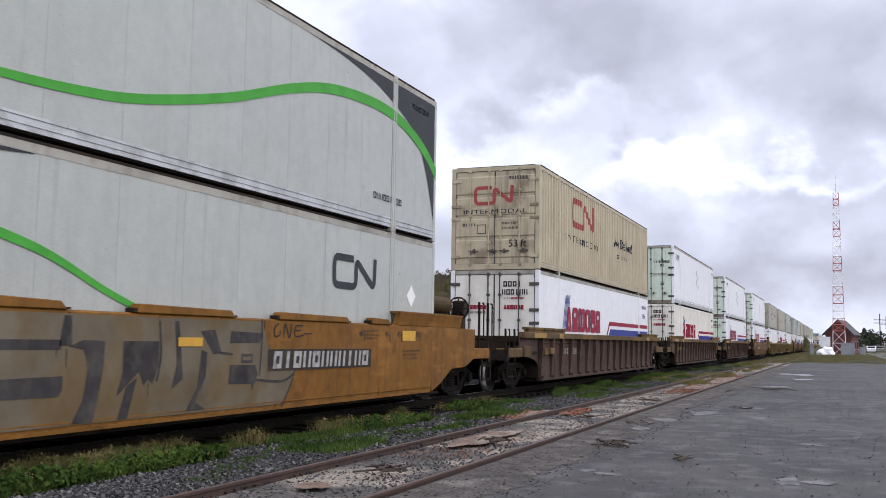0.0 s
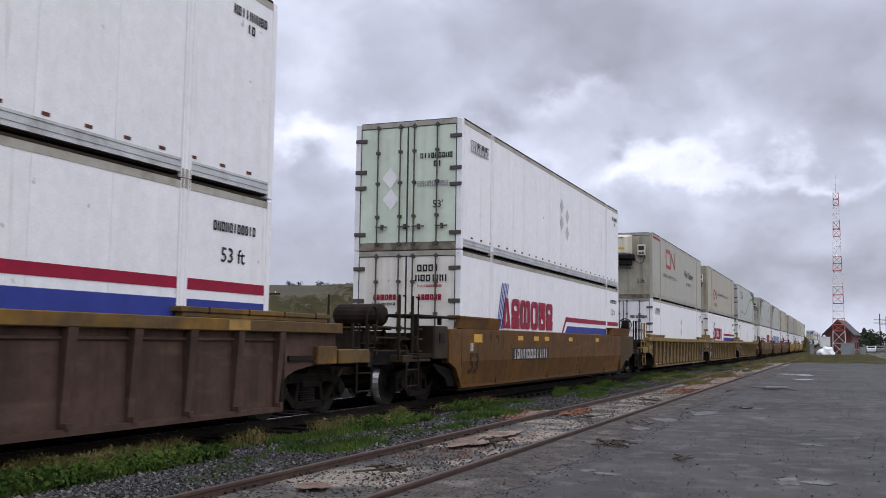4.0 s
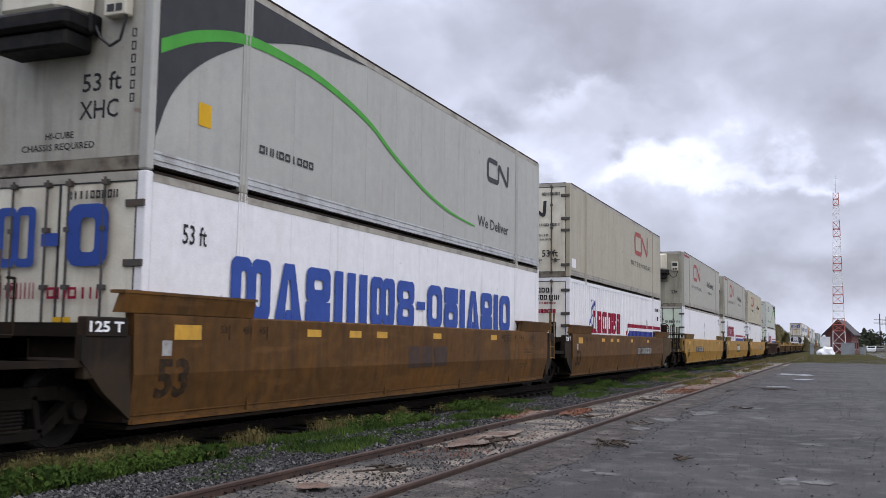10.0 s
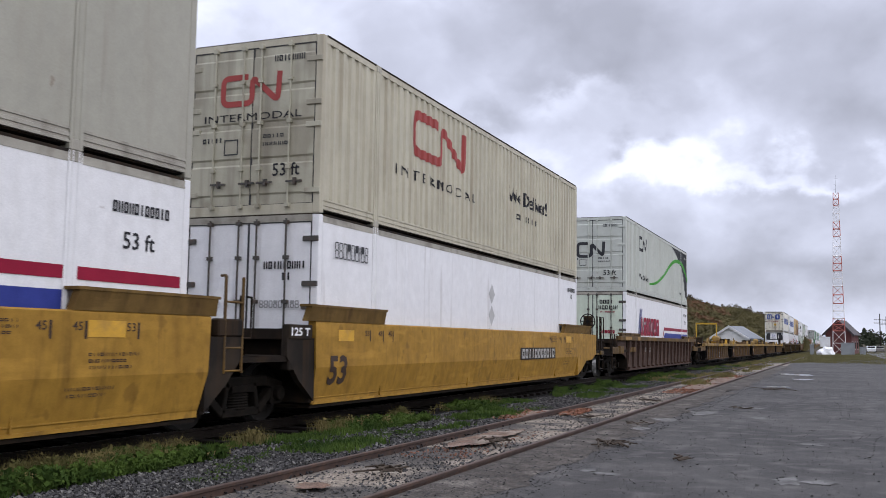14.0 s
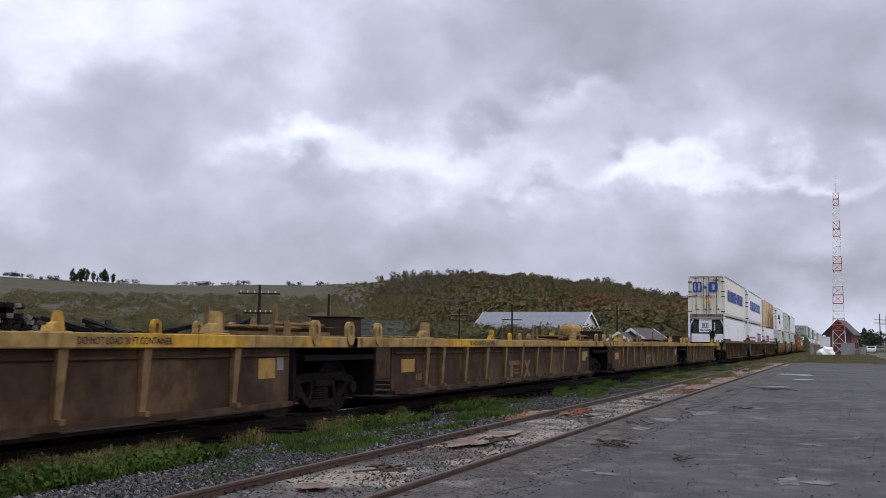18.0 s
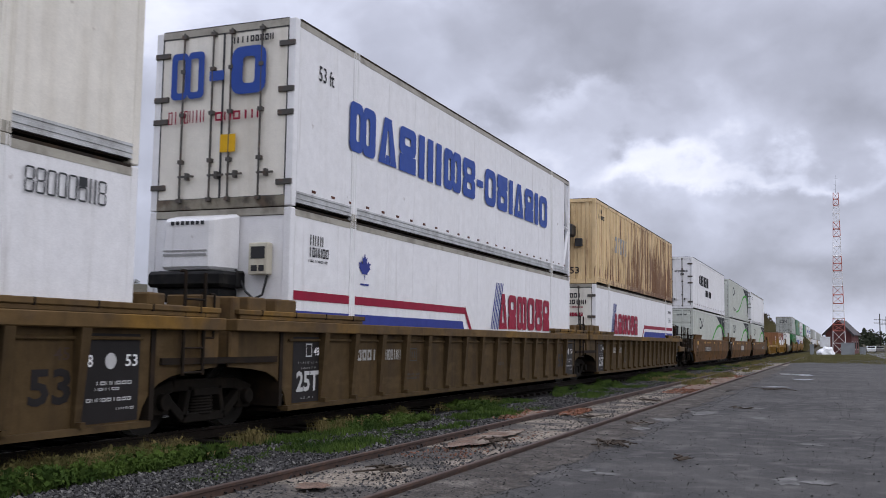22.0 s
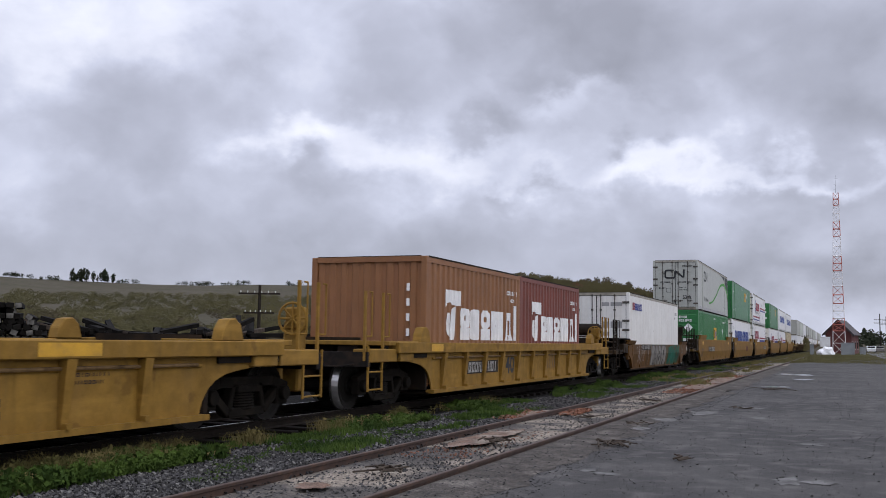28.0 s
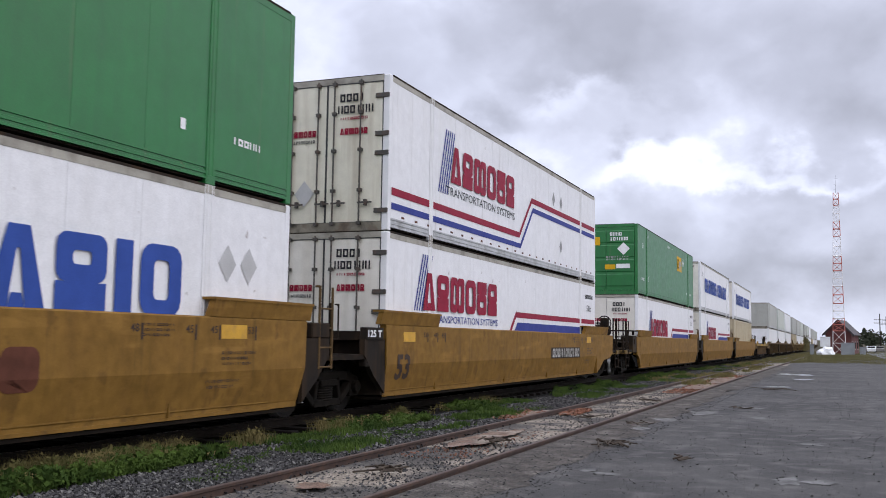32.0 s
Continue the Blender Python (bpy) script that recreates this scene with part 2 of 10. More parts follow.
surface("box_putty_warm", (0.35, 0.32, 0.235), 0.5, vary=0.05, dirt=(0.22, 0.18, 0.11), dirt_amount=0.4, streak=True)
surface("box_grey", (0.362, 0.364, 0.330), 0.45, vary=0.05, dirt=(0.27, 0.27, 0.25), dirt_amount=0.3, streak=True)
surface("box_silver", (0.395, 0.410, 0.376), 0.42, vary=0.05, dirt=(0.30, 0.30, 0.29), dirt_amount=0.3, streak=True)
surface("box_pale", (0.47, 0.495, 0.45), 0.5, vary=0.05, dirt=(0.33, 0.31, 0.25), dirt_amount=0.3, streak=True)
surface("box_grey_grimy", (0.37, 0.36, 0.31), 0.6, vary=0.10, dirt=(0.13, 0.115, 0.085), dirt_amount=0.55, streak=True, patch=(0.24, 0.22, 0.17), patch_amount=0.45, patch_scale=0.7)
surface("box_putty_grimy", (0.33, 0.315, 0.24), 0.6, vary=0.10, dirt=(0.105, 0.090, 0.060), dirt_amount=0.6, streak=True, patch=(0.21, 0.185, 0.13), patch_amount=0.5, patch_scale=0.7)
surface("rail_grimy", (0.19, 0.17, 0.13), 0.7, vary=0.25, dirt=(0.028, 0.021, 0.015), dirt_amount=0.85, scale=2.6, patch=(0.08, 0.042, 0.02), patch_amount=0.6, patch_scale=2.0)
surface("tank_black", (0.0095, 0.0095, 0.0100), 0.6, vary=0.3, scale=3.0, spec=0.12, dirt=(0.03, 0.027, 0.023), dirt_amount=0.5)
surface("box_green", (0.013, 0.150, 0.034), 0.4, vary=0.1, dirt=(0.015, 0.09, 0.03), dirt_amount=0.35, streak=True)
surface("box_rusty", (0.66, 0.49, 0.27), 0.65, vary=0.08, dirt=(0.33, 0.20, 0.085), dirt_amount=0.6, streak=True)


def add_rust_runs(m):
    """Dark rust that runs down the flutes, thickest on the lower half."""
    n, l = m.node_tree.nodes, m.node_tree.links
    p = n["Principled BSDF"]
    old = p.inputs["Base Color"].links[0].from_socket
    co = n.new("ShaderNodeTexCoord")
    sp = n.new("ShaderNodeSeparateXYZ")
    l.new(co.outputs["Object"], sp.inputs[0])
    mp = n.new("ShaderNodeMapping")
    mp.inputs["Scale"].default_value = (7.0, 7.4, 0.36)
    l.new(co.outputs["Object"], mp.inputs[0])
    t = n.new("ShaderNodeTexNoise")
    t.inputs["Scale"].default_value, t.inputs["Detail"].default_value, t.inputs["Roughness"].default_value = 1.3, 7.0, 0.65
    l.new(mp.outputs[0], t.inputs["Vector"])
    big = n.new("ShaderNodeTexNoise")
    big.inputs["Scale"].default_value, big.inputs["Detail"].default_value = 0.45, 3.0
    l.new(co.outputs["Object"], big.inputs["Vector"])
    hi = n.new("ShaderNodeMapRange")
    hi.inputs[1].default_value, hi.inputs[2].default_value, hi.inputs[3].default_value, hi.inputs[4].default_value = 0.4, 2.8, 0.05, -0.07
    l.new(sp.outputs[2], hi.inputs[0])
    far_ = n.new("ShaderNodeMapRange")
    far_.inputs[1].default_value, far_.inputs[2].default_value, far_.inputs[3].default_value, far_.inputs[4].default_value = 1.0, 7.0, -0.10, 0.07
    l.new(sp.outputs[1], far_.inputs[0])
    total = t.outputs["Fac"]
    for extra in (hi.outputs[0], far_.outputs[0]):
        a = n.new("ShaderNodeMath")
        l.new(total, a.inputs[0])
        l.new(extra, a.inputs[1])
        total = a.outputs[0]
    b = n.new("ShaderNodeMath")
    b.operation = "MULTIPLY_ADD"
    l.new(big.outputs["Fac"], b.inputs[0])
    b.inputs[1].default_value = 0.35
    l.new(total, b.inputs[2])
    r = n.new("ShaderNodeMapRange")
    r.inputs[1].default_value, r.inputs[2].default_value, r.inputs[4].default_value = 0.670, 0.745, 0.92
    l.new(b.outputs[0], r.inputs[0])
    x = n.new("ShaderNodeMix")
    x.data_type = "RGBA"
    x.inputs[7].default_value = (0.120, 0.044, 0.014, 1)
    l.new(r.outputs[0], x.inputs[0])
    l.new(old, x.inputs[6])
    l.new(x.outputs[2], p.inputs["Base Color"])


add_rust_runs(MATS["box_rusty"])
surface("box_clay", (0.235, 0.102, 0.037), 0.55, vary=0.1, dirt=(0.19, 0.07, 0.03), dirt_amount=0.4, streak=True)
surface("box_oxide", (0.175, 0.045, 0.03), 0.55, vary=0.1, dirt=(0.10, 0.03, 0.02), dirt_amount=0.4, streak=True)
surface("alu_rail", (0.46, 0.47, 0.47), 0.45, 0.3, dirt=GRIME, dirt_amount=0.4, scale=2.5)
surface("alu_dirty", (0.34, 0.32, 0.27), 0.55, 0.1, dirt=GRIME, dirt_amount=0.55, scale=2.0)
surface("rod_steel", (0.062, 0.058, 0.052), 0.55, 0.2, dirt=RUST, dirt_amount=0.3, scale=6.0)
surface("rubber_black", (0.016, 0.016, 0.018), 0.55, vary=0.3, scale=3.0)
surface("mast_white", (0.72, 0.70, 0.70), 0.6)
surface("plastic_cream", (0.60, 0.57, 0.47), 0.5, vary=0.05, dirt=(0.3, 0.25, 0.17), dirt_amount=0.4, streak=True)
# paints for marks
for nm, cl in (("ink_black", (0.028, 0.028, 0.032)), ("ink_red", (0.25, 0.014, 0.038)), ("ink_coral", (0.32, 0.070, 0.065)), ("ink_blue", (0.036, 0.076, 0.30)),
               ("ink_navy", (0.034, 0.048, 0.23)), ("ink_lime", (0.070, 0.32, 0.050)), ("ink_charcoal", (0.044, 0.046, 0.050)), ("ink_soot", (0.020, 0.018, 0.018)), ("ink_white", (0.78, 0.78, 0.78)),
               ("ink_gold", (0.62, 0.36, 0.02)), ("ink_grey", (0.30, 0.30, 0.30)), ("ink_silver", (0.45, 0.45, 0.45)), ("ink_umber", (0.055, 0.038, 0.03)), ("ink_teal", (0.02, 0.16, 0.12)), ("ink_steel", (0.21, 0.20, 0.19))):
    surface(nm, cl, 0.5, vary=0.10, scale=3.0, bump=0.05)


# ---------------------------------------------------------------- mesh tools
def solid(*boxes):
    """A bmesh of boxes (x0, x1, y0, y1, z0, z1)."""
    bm = bmesh.new()
    for b in boxes:
        block(bm, *b)
    return bm


def block(bm, x0, x1, y0, y1, z0, z1, lean=0.0):
    """One box; lean moves its top in x."""
    v = [bm.verts.new((x + (lean if z == z1 else 0), y, z)) for x in (x0, x1) for y in (y0, y1) for z in (z0, z1)]
    for f in ((0, 1, 3, 2), (4, 6, 7, 5), (0, 4, 5, 1), (2, 3, 7, 6), (0, 2, 6, 4), (1, 5, 7, 3)):
        bm.faces.new([v[i] for i in f])


def prism(bm, outline, x0, x1):
    """A plate with an outline in (y, z), between x0 and x1."""
    a = [bm.verts.new((x0, y, z)) for y, z in outline]
    b = [bm.verts.new((x1, y, z)) for y, z in outline]
    bm.faces.new(a)
    bm.faces.new(list(reversed(b)))
    k = len(outline)
    for i in range(k):
        bm.faces.new((a[i], b[i], b[(i + 1) % k], a[(i + 1) % k]))


def tube(bm, a, b, r, sides=8):
    a, b = Vector(a), Vector(b)
    q = (b - a).to_track_quat("Z", "Y").to_matrix()
    rings = []
    for p in (a, b):
        rings.append([bm.verts.new(p + q @ Vector((math.cos(t) * r, math.sin(t) * r, 0))) for t in [2 * math.pi * i / sides for i in range(sides)]])
    for i in range(sides):
        bm.faces.new((rings[0][i], rings[0][(i + 1) % sides], rings[1][(i + 1) % sides], rings[1][i]))
    bm.faces.new(list(reversed(rings[0])))
    bm.faces.new(rings[1])


def lathe(bm, profile, axis_x0, cy, cz, sides=24, mats=None):
    """Turns a profile of (x, radius) about an axle that runs along x."""
    rings = []
    for x, r in profile:
        rings.append([bm.verts.new((axis_x0 + x, cy + math.cos(t) * r, cz + math.sin(t) * r)) for t in [2 * math.pi * i / sides for i in range(sides)]])
    for k, (p, q) in enumerate(zip(rings, rings[1:])):
        for i in range(sides):
            f = bm.faces.new((p[i], p[(i + 1) % sides], q[(i + 1) % sides], q[i]))
            f.material_index = mats[k] if mats else 0
    bm.faces.new(rings[0])
    bm.faces.new(list(reversed(rings[-1])))


def to_mesh(name, bm, bevel=0.0):
    bmesh.ops.recalc_face_normals(bm, faces=bm.faces)
    if bevel:
        bmesh.ops.bevel(bm, geom=list(bm.edges), offset=bevel, segments=1, affect="EDGES", profile=0.5)
    me = bpy.data.meshes.new(name)
    bm.to_mesh(me)
    bm.free()
    return me


CACHE = {}


def cached(key, make, bevel=0.0):
    if key not in CACHE:
        CACHE[key] = to_mesh(key if isinstance(key, str) else str(key[0]), make(), bevel)
    return CACHE[key]


def part(name, shape, material, parent, label="", extra=()):
    """One mesh object (from a bmesh or a shared mesh) under a thing or a part."""
    me = shape if isinstance(shape, bpy.types.Mesh) else to_mesh(name, shape)
    while len(me.materials) < 1 + len(extra):
        me.materials.append(None)
    ob = new(name, me)
    ob.parent = parent
    for i, m in enumerate((material, *extra)):
        ob.material_slots[i].link = "OBJECT"
        ob.material_slots[i].material = MATS[m] if isinstance(m, str) else m
    if label:
        ob["label"] = label
    return ob


def thing(name, label, category, group="", kind=""):
    return tagged(new(name), label, category, group, kind)


# ---------------------------------------------------------------- flat marks in (u, v), u along the reading direction
def rect(u0, v0, u1, v1):
    return [[(u0, v0), (u1, v0), (u1, v1), (u0, v1)]]


def ring(u0, v0, u1, v1, s):
    return rect(u0, v0, u1, v0 + s) + rect(u0, v1 - s, u1, v1) + rect(u0, v0 + s, u0 + s, v1 - s) + rect(u1 - s, v0 + s, u1, v1 - s)


def band(pts, w0, w1=None):
    """A strip along a line of points, its height w0 (to w1) taken upright."""
    w1 = w0 if w1 is None else w1
    out = []
    k = len(pts) - 1
    for i in range(k):
        a, b = (w0 + (w1 - w0) * i / k) / 2, (w0 + (w1 - w0) * (i + 1) / k) / 2
        (u0, v0), (u1, v1) = pts[i], pts[i + 1]
        out.append([(u0, v0 - a), (u1, v1 - b), (u1, v1 + b), (u0, v0 + a)])
    return out


def smooth_line(pts, steps=6):
    """A soft curve through points."""
    p = [pts[0], *pts, pts[-1]]
    out = []
    for i in range(1, len(p) - 2):
        for s in range(steps):
            t = s / steps
            out.append(tuple(0.5 * ((2 * p[i][k]) + (-p[i - 1][k] + p[i + 1][k]) * t + (2 * p[i - 1][k] - 5 * p[i][k] + 4 * p[i + 1][k] - p[i + 2][k]) * t * t
                                    + (-p[i - 1][k] + 3 * p[i][k] - 3 * p[i + 1][k] + p[i + 2][k]) * t ** 3) for k in (0, 1)))
    return out + [pts[-1]]


def diamond(u, v, w, h):
    return [[(u - w / 2, v), (u, v - h / 2), (u + w / 2, v), (u, v + h / 2)]]


def disc(u, v, r, sides=14):
    return [[(u + r * math.cos(2 * math.pi * i / sides), v + r * math.sin(2 * math.pi * i / sides)) for i in range(sides)]]


def bars(count, u0, v0, u1, v1, heavy=0.26, seed=1, slant=0.0):
    """A row of plain bars in the place of a small number or name."""
    rng = random.Random(seed)
    step = (u1 - u0) / count
    out = []
    for i in range(count):
        a, w = u0 + step * (i + 0.08), step * 0.80
        s = min(w * heavy * 1.2, (v1 - v0) * 0.3)
        k = rng.randrange(3)
        if k == 0:
            out += rect(a, v0, a + w, v0 + s) + rect(a, v1 - s, a + w, v1) + rect(a, v0 + s, a + s, v1 - s) + rect(a + w - s, v0 + s, a + w, v1 - s)
        elif k == 1:
            out += rect(a, v0, a + s, v1) + rect(a + w - s, v0, a + w, v1)
        else:
            out += rect(a + w * 0.5 - s * 0.6, v0, a + w * 0.5 + s * 0.6, v1)
    return [[(u + (v - v0) * slant, v) for u, v in f] for f in out]


def slabs(codes, u0, v0, u1, v1, heavy=0.30, slant=0.0):
    """A row of plain heavy blocks, each pierced by holes, in the place of a painted name.
    o: one hole, b: two holes side by side, e: two holes one over the other, a: wedge, h: high hole, l: low hole, i: solid bar, -: dash."""
    wide = {"i": 0.5, "b": 1.25, "-": 0.6, " ": 0.5}
    total = sum(wide.get(c, 1.0) for c in codes)
    k = (u1 - u0) / total
    out, u = [], u0
    H = v1 - v0
    for c in codes:
        w = wide.get(c, 1.0) * k
        a, b = u + 0.07 * k, u + w - 0.07 * k
        u += w
        s = heavy * k
        t = min(s * 0.95, H * 0.22)
        if c == "i":
            out += rect((a + b) / 2 - s * 0.6, v0, (a + b) / 2 + s * 0.6, v1)
        elif c == "-":
            out += rect(a, v0 + H * 0.40, b, v0 + H * 0.58)
        elif c == "a":
            m = (a + b) / 2
            out += [[(a, v0), (a + s * 1.1, v0), (m - s * 0.1, v0 + H * 0.72), (m - s * 0.6, v1)], [(b - s * 1.1, v0), (b, v0), (m + s * 0.6, v1), (m + s * 0.1, v0 + H * 0.72)], [(m - s * 0.1, v0 + H * 0.72), (m + s * 0.1, v0 + H * 0.72), (m + s * 0.6, v1), (m - s * 0.6, v1)], [(a + s * 1.1, v0), (b - s * 1.1, v0), (b - s * 1.3, v0 + t * 0.9), (a + s * 1.3, v0 + t * 0.9)]]
        else:
            holes = {"o": [(0, 1, 0, 1)], "b": [(0, 0.5, 0, 1), (0.5, 1, 0, 1)], "e": [(0, 1, 0, 0.5), (0, 1, 0.5, 1)], "h": [(0, 1, 0.38, 1)], "l": [(0, 1, 0, 0.62)]}[c]
            for x0, x1, y0, y1 in holes:
                A, B = a + (b - a) * x0, a + (b - a) * x1
                C, D = v0 + H * y0, v0 + H * y1
                if c == "h":
                    out += rect(a, v0, b, C)
                if c == "l":
                    out += rect(a, D, b, v1)
                r = min(B - A, D - C) * 0.25
                sl, sr = (s if x0 == 0 else s / 2), (s if x1 == 1 else s / 2)
                tl, tu = (t if y0 == 0 or c == "h" else t / 2), (t if y1 == 1 or c == "l" else t / 2)
                ou, inn = smooth_corner(A, C, B, D, r), smooth_corner(A + sl, C + tl, B - sr, D - tu, r * 0.4)
                out += [[ou[i], ou[(i + 1) % len(ou)], inn[(i + 1) % len(ou)], inn[i]] for i in range(len(ou))]
    return [[(x + (y - v0) * slant, y) for x, y in f] for f in out]


TEXTS = {}


def words(s, u0, v0, u1, height, bold=0.010):
    """Built-in lettering: cap height given, squeezed to run from u0 to u1."""
    if "M" in s:
        bold = 0.0          # this letter folds over itself when it is thickened
    if (s, bold) not in TEXTS:
        cu = bpy.data.curves.new("lettering", "FONT")
        cu.body = s
        cu.resolution_u = 2
        cu.offset = bold
        ob = bpy.data.objects.new("lettering", cu)
        scene.collection.objects.link(ob)
        dg = bpy.context.evaluated_depsgraph_get()
        me = bpy.data.meshes.new_from_object(ob.evaluated_get(dg))
        TEXTS[s, bold] = [[(me.vertices[i].co.x, me.vertices[i].co.y) for i in f.vertices] for f in me.polygons]
        bpy.data.meshes.remove(me)
        bpy.data.objects.remove(ob)
        bpy.data.curves.remove(cu)
    polys = TEXTS[s, bold]
    xs = [p[0] for f in polys for p in f]
    lo, hi = min(xs), max(xs)
    k = height / 0.69
    return [[(u0 + (x - lo) / (hi - lo) * (u1 - u0), v0 + y * k) for x, y in f] for f in polys]


PITCH_W, DEEP = 0.28, 0.038


def wave_breaks(y0, y1):
    """Where the corrugation bends: (y, depth)."""
    out, y = [], y0
    seq = ((0.0, 0.0), (0.105, 0.0), (0.14, DEEP), (0.245, DEEP))
    i = 0
    while True:
        for o, d in seq:
            yy = y0 + i * PITCH_W + o
            if yy >= y1:
                out.append((y1, 0.0))
                return out
            out.append((yy, d))
        i += 1


RUNS_53 = ((0.13, 1.90), (2.10, 14.05), (14.25, 16.02))
RUNS_20 = ((0.13, 5.93),)


def wave_depth(y, runs):
    for a, b in runs:
        if a <= y <= b:
            o = (y - a) % PITCH_W
            if o < 0.105:
                return 0.0
            if o < 0.14:
                return (o - 0.105) / 0.035 * DEEP
            if o < 0.245:
                return DEEP
            return (0.28 - o) / 0.035 * DEEP
    return -0.016


LEAN = {"sill": 0.2065}          # how far the sill of the wagon in hand leans inwards for each metre of height


def clip_level(f, level, keep):
    """The part of an outline above (keep 1) or below (keep -1) a level."""
    out = []
    for (a, b), (c, d) in zip(f, f[1:] + f[:1]):
        p, q = (b - level) * keep, (d - level) * keep
        if p >= 0:
            out.append((a, b))
        if p * q < 0:
            out.append((a + (c - a) * p / (p - q), level))
    return out if len(out) > 2 and max(abs(v - level) for u, v in out) > 1e-4 else []


def mark(name, polys, material, parent, face="side", out=1.295, corr=None, label="", lift=0.004, key=None):
    """Paint on a face: side looks along +x, front looks along -y. corr: the start of a corrugated wall that the paint follows."""
    if key and out > 1.45:
        key = (key, LEAN["sill"])
    me = CACHE.get(key) if key else None
    if me is None:
        if face == "side" and corr is not None:
            cut = []
            for f in polys:
                cut += slice_poly(f, corr)
            polys = cut
        leaning = face == "side" and 1.45 < out < 1.475 and LEAN["sill"] > 0
        if leaning:
            polys = [g for f in polys for g in (clip_level(f, 0.98, 1), clip_level(f, 0.98, -1))]
        verts, faces = [], []
        for f in polys:
            if len(f) < 3:
                continue
            k = len(verts)
            for u, v in f:
                if leaning:
                    verts.append((out + lift - max(0.0, 0.98 - v) * LEAN["sill"], u, v))
                elif face == "side":
                    d = wave_depth(u, corr) if corr is not None else 0.0
                    verts.append((out - d + lift, u, v))
                else:
                    verts.append((u, out - lift, v))
            faces.append(tuple(range(k, len(verts))))
        me = bpy.data.meshes.new(name)
        me.from_pydata(verts, [], faces)
        bm = bmesh.new()
        bm.from_mesh(me)
        want = Vector((1, 0, 0)) if face == "side" else Vector((0, -1, 0))
        bm.normal_update()
        for f in bm.faces:
            if f.normal.dot(want) < 0:
                f.normal_flip()
        bm.to_mesh(me)
        bm.free()
        if key:
            CACHE[key] = me
    return part(name, me, material, parent, label)


def slice_poly(f, runs):
    """Cuts a polygon at the bends of the corrugation."""
    lo, hi = min(p[0] for p in f), max(p[0] for p in f)
    marks = []
    for a, b in runs:
        marks += [a - 0.001, b + 0.001]
        i = 0
        while a + i * PITCH_W <= min(b, hi):
            marks += [a + i * PITCH_W + o for o in (0.0, 0.105, 0.14, 0.245) if a + i * PITCH_W + o < b]
            i += 1
        marks.append(b)
    marks = sorted(m for m in marks if lo < m < hi)
    done, rest = [], f
    for m in marks:
        left, right = [], []
        for (a, b), (c, d) in zip(rest, rest[1:] + rest[:1]):
            (left if a <= m else right).append((a, b))
            if (a < m < c) or (c < m < a):
                p = (m, b + (d - b) * (m - a) / (c - a))
                left.append(p)
                right.append(p)
        if len(left) > 2:
            done.append(left)
        rest = right
        if len(rest) < 3:
            return done
    return done + [rest]


# ---------------------------------------------------------------- containers
HALF = 1.295
REAR_GAP = 0.66


def post_mesh(s, y, H):
    """A pressed side post with two narrow ridges."""
    bm = bmesh.new()
    o = [(-0.05, -0.10), (0.006, -0.10), (0.006, -0.058), (0.016, -0.05), (0.016, -0.038), (0.006, -0.03), (0.006, 0.03), (0.016, 0.038), (0.016, 0.05), (0.006, 0.058), (0.006, 0.10), (-0.05, 0.10)]
    a = [bm.verts.new((s * (HALF + d), y + u, 0.0)) for d, u in o]
    b = [bm.verts.new((s * (HALF + d), y + u, H + 0.004)) for d, u in o]
    k = len(o)
    bm.faces.new(a)
    bm.faces.new(b)
    for i in range(k):
        bm.faces.new((a[i], a[(i + 1) % k], b[(i + 1) % k], b[i]))
    return bm


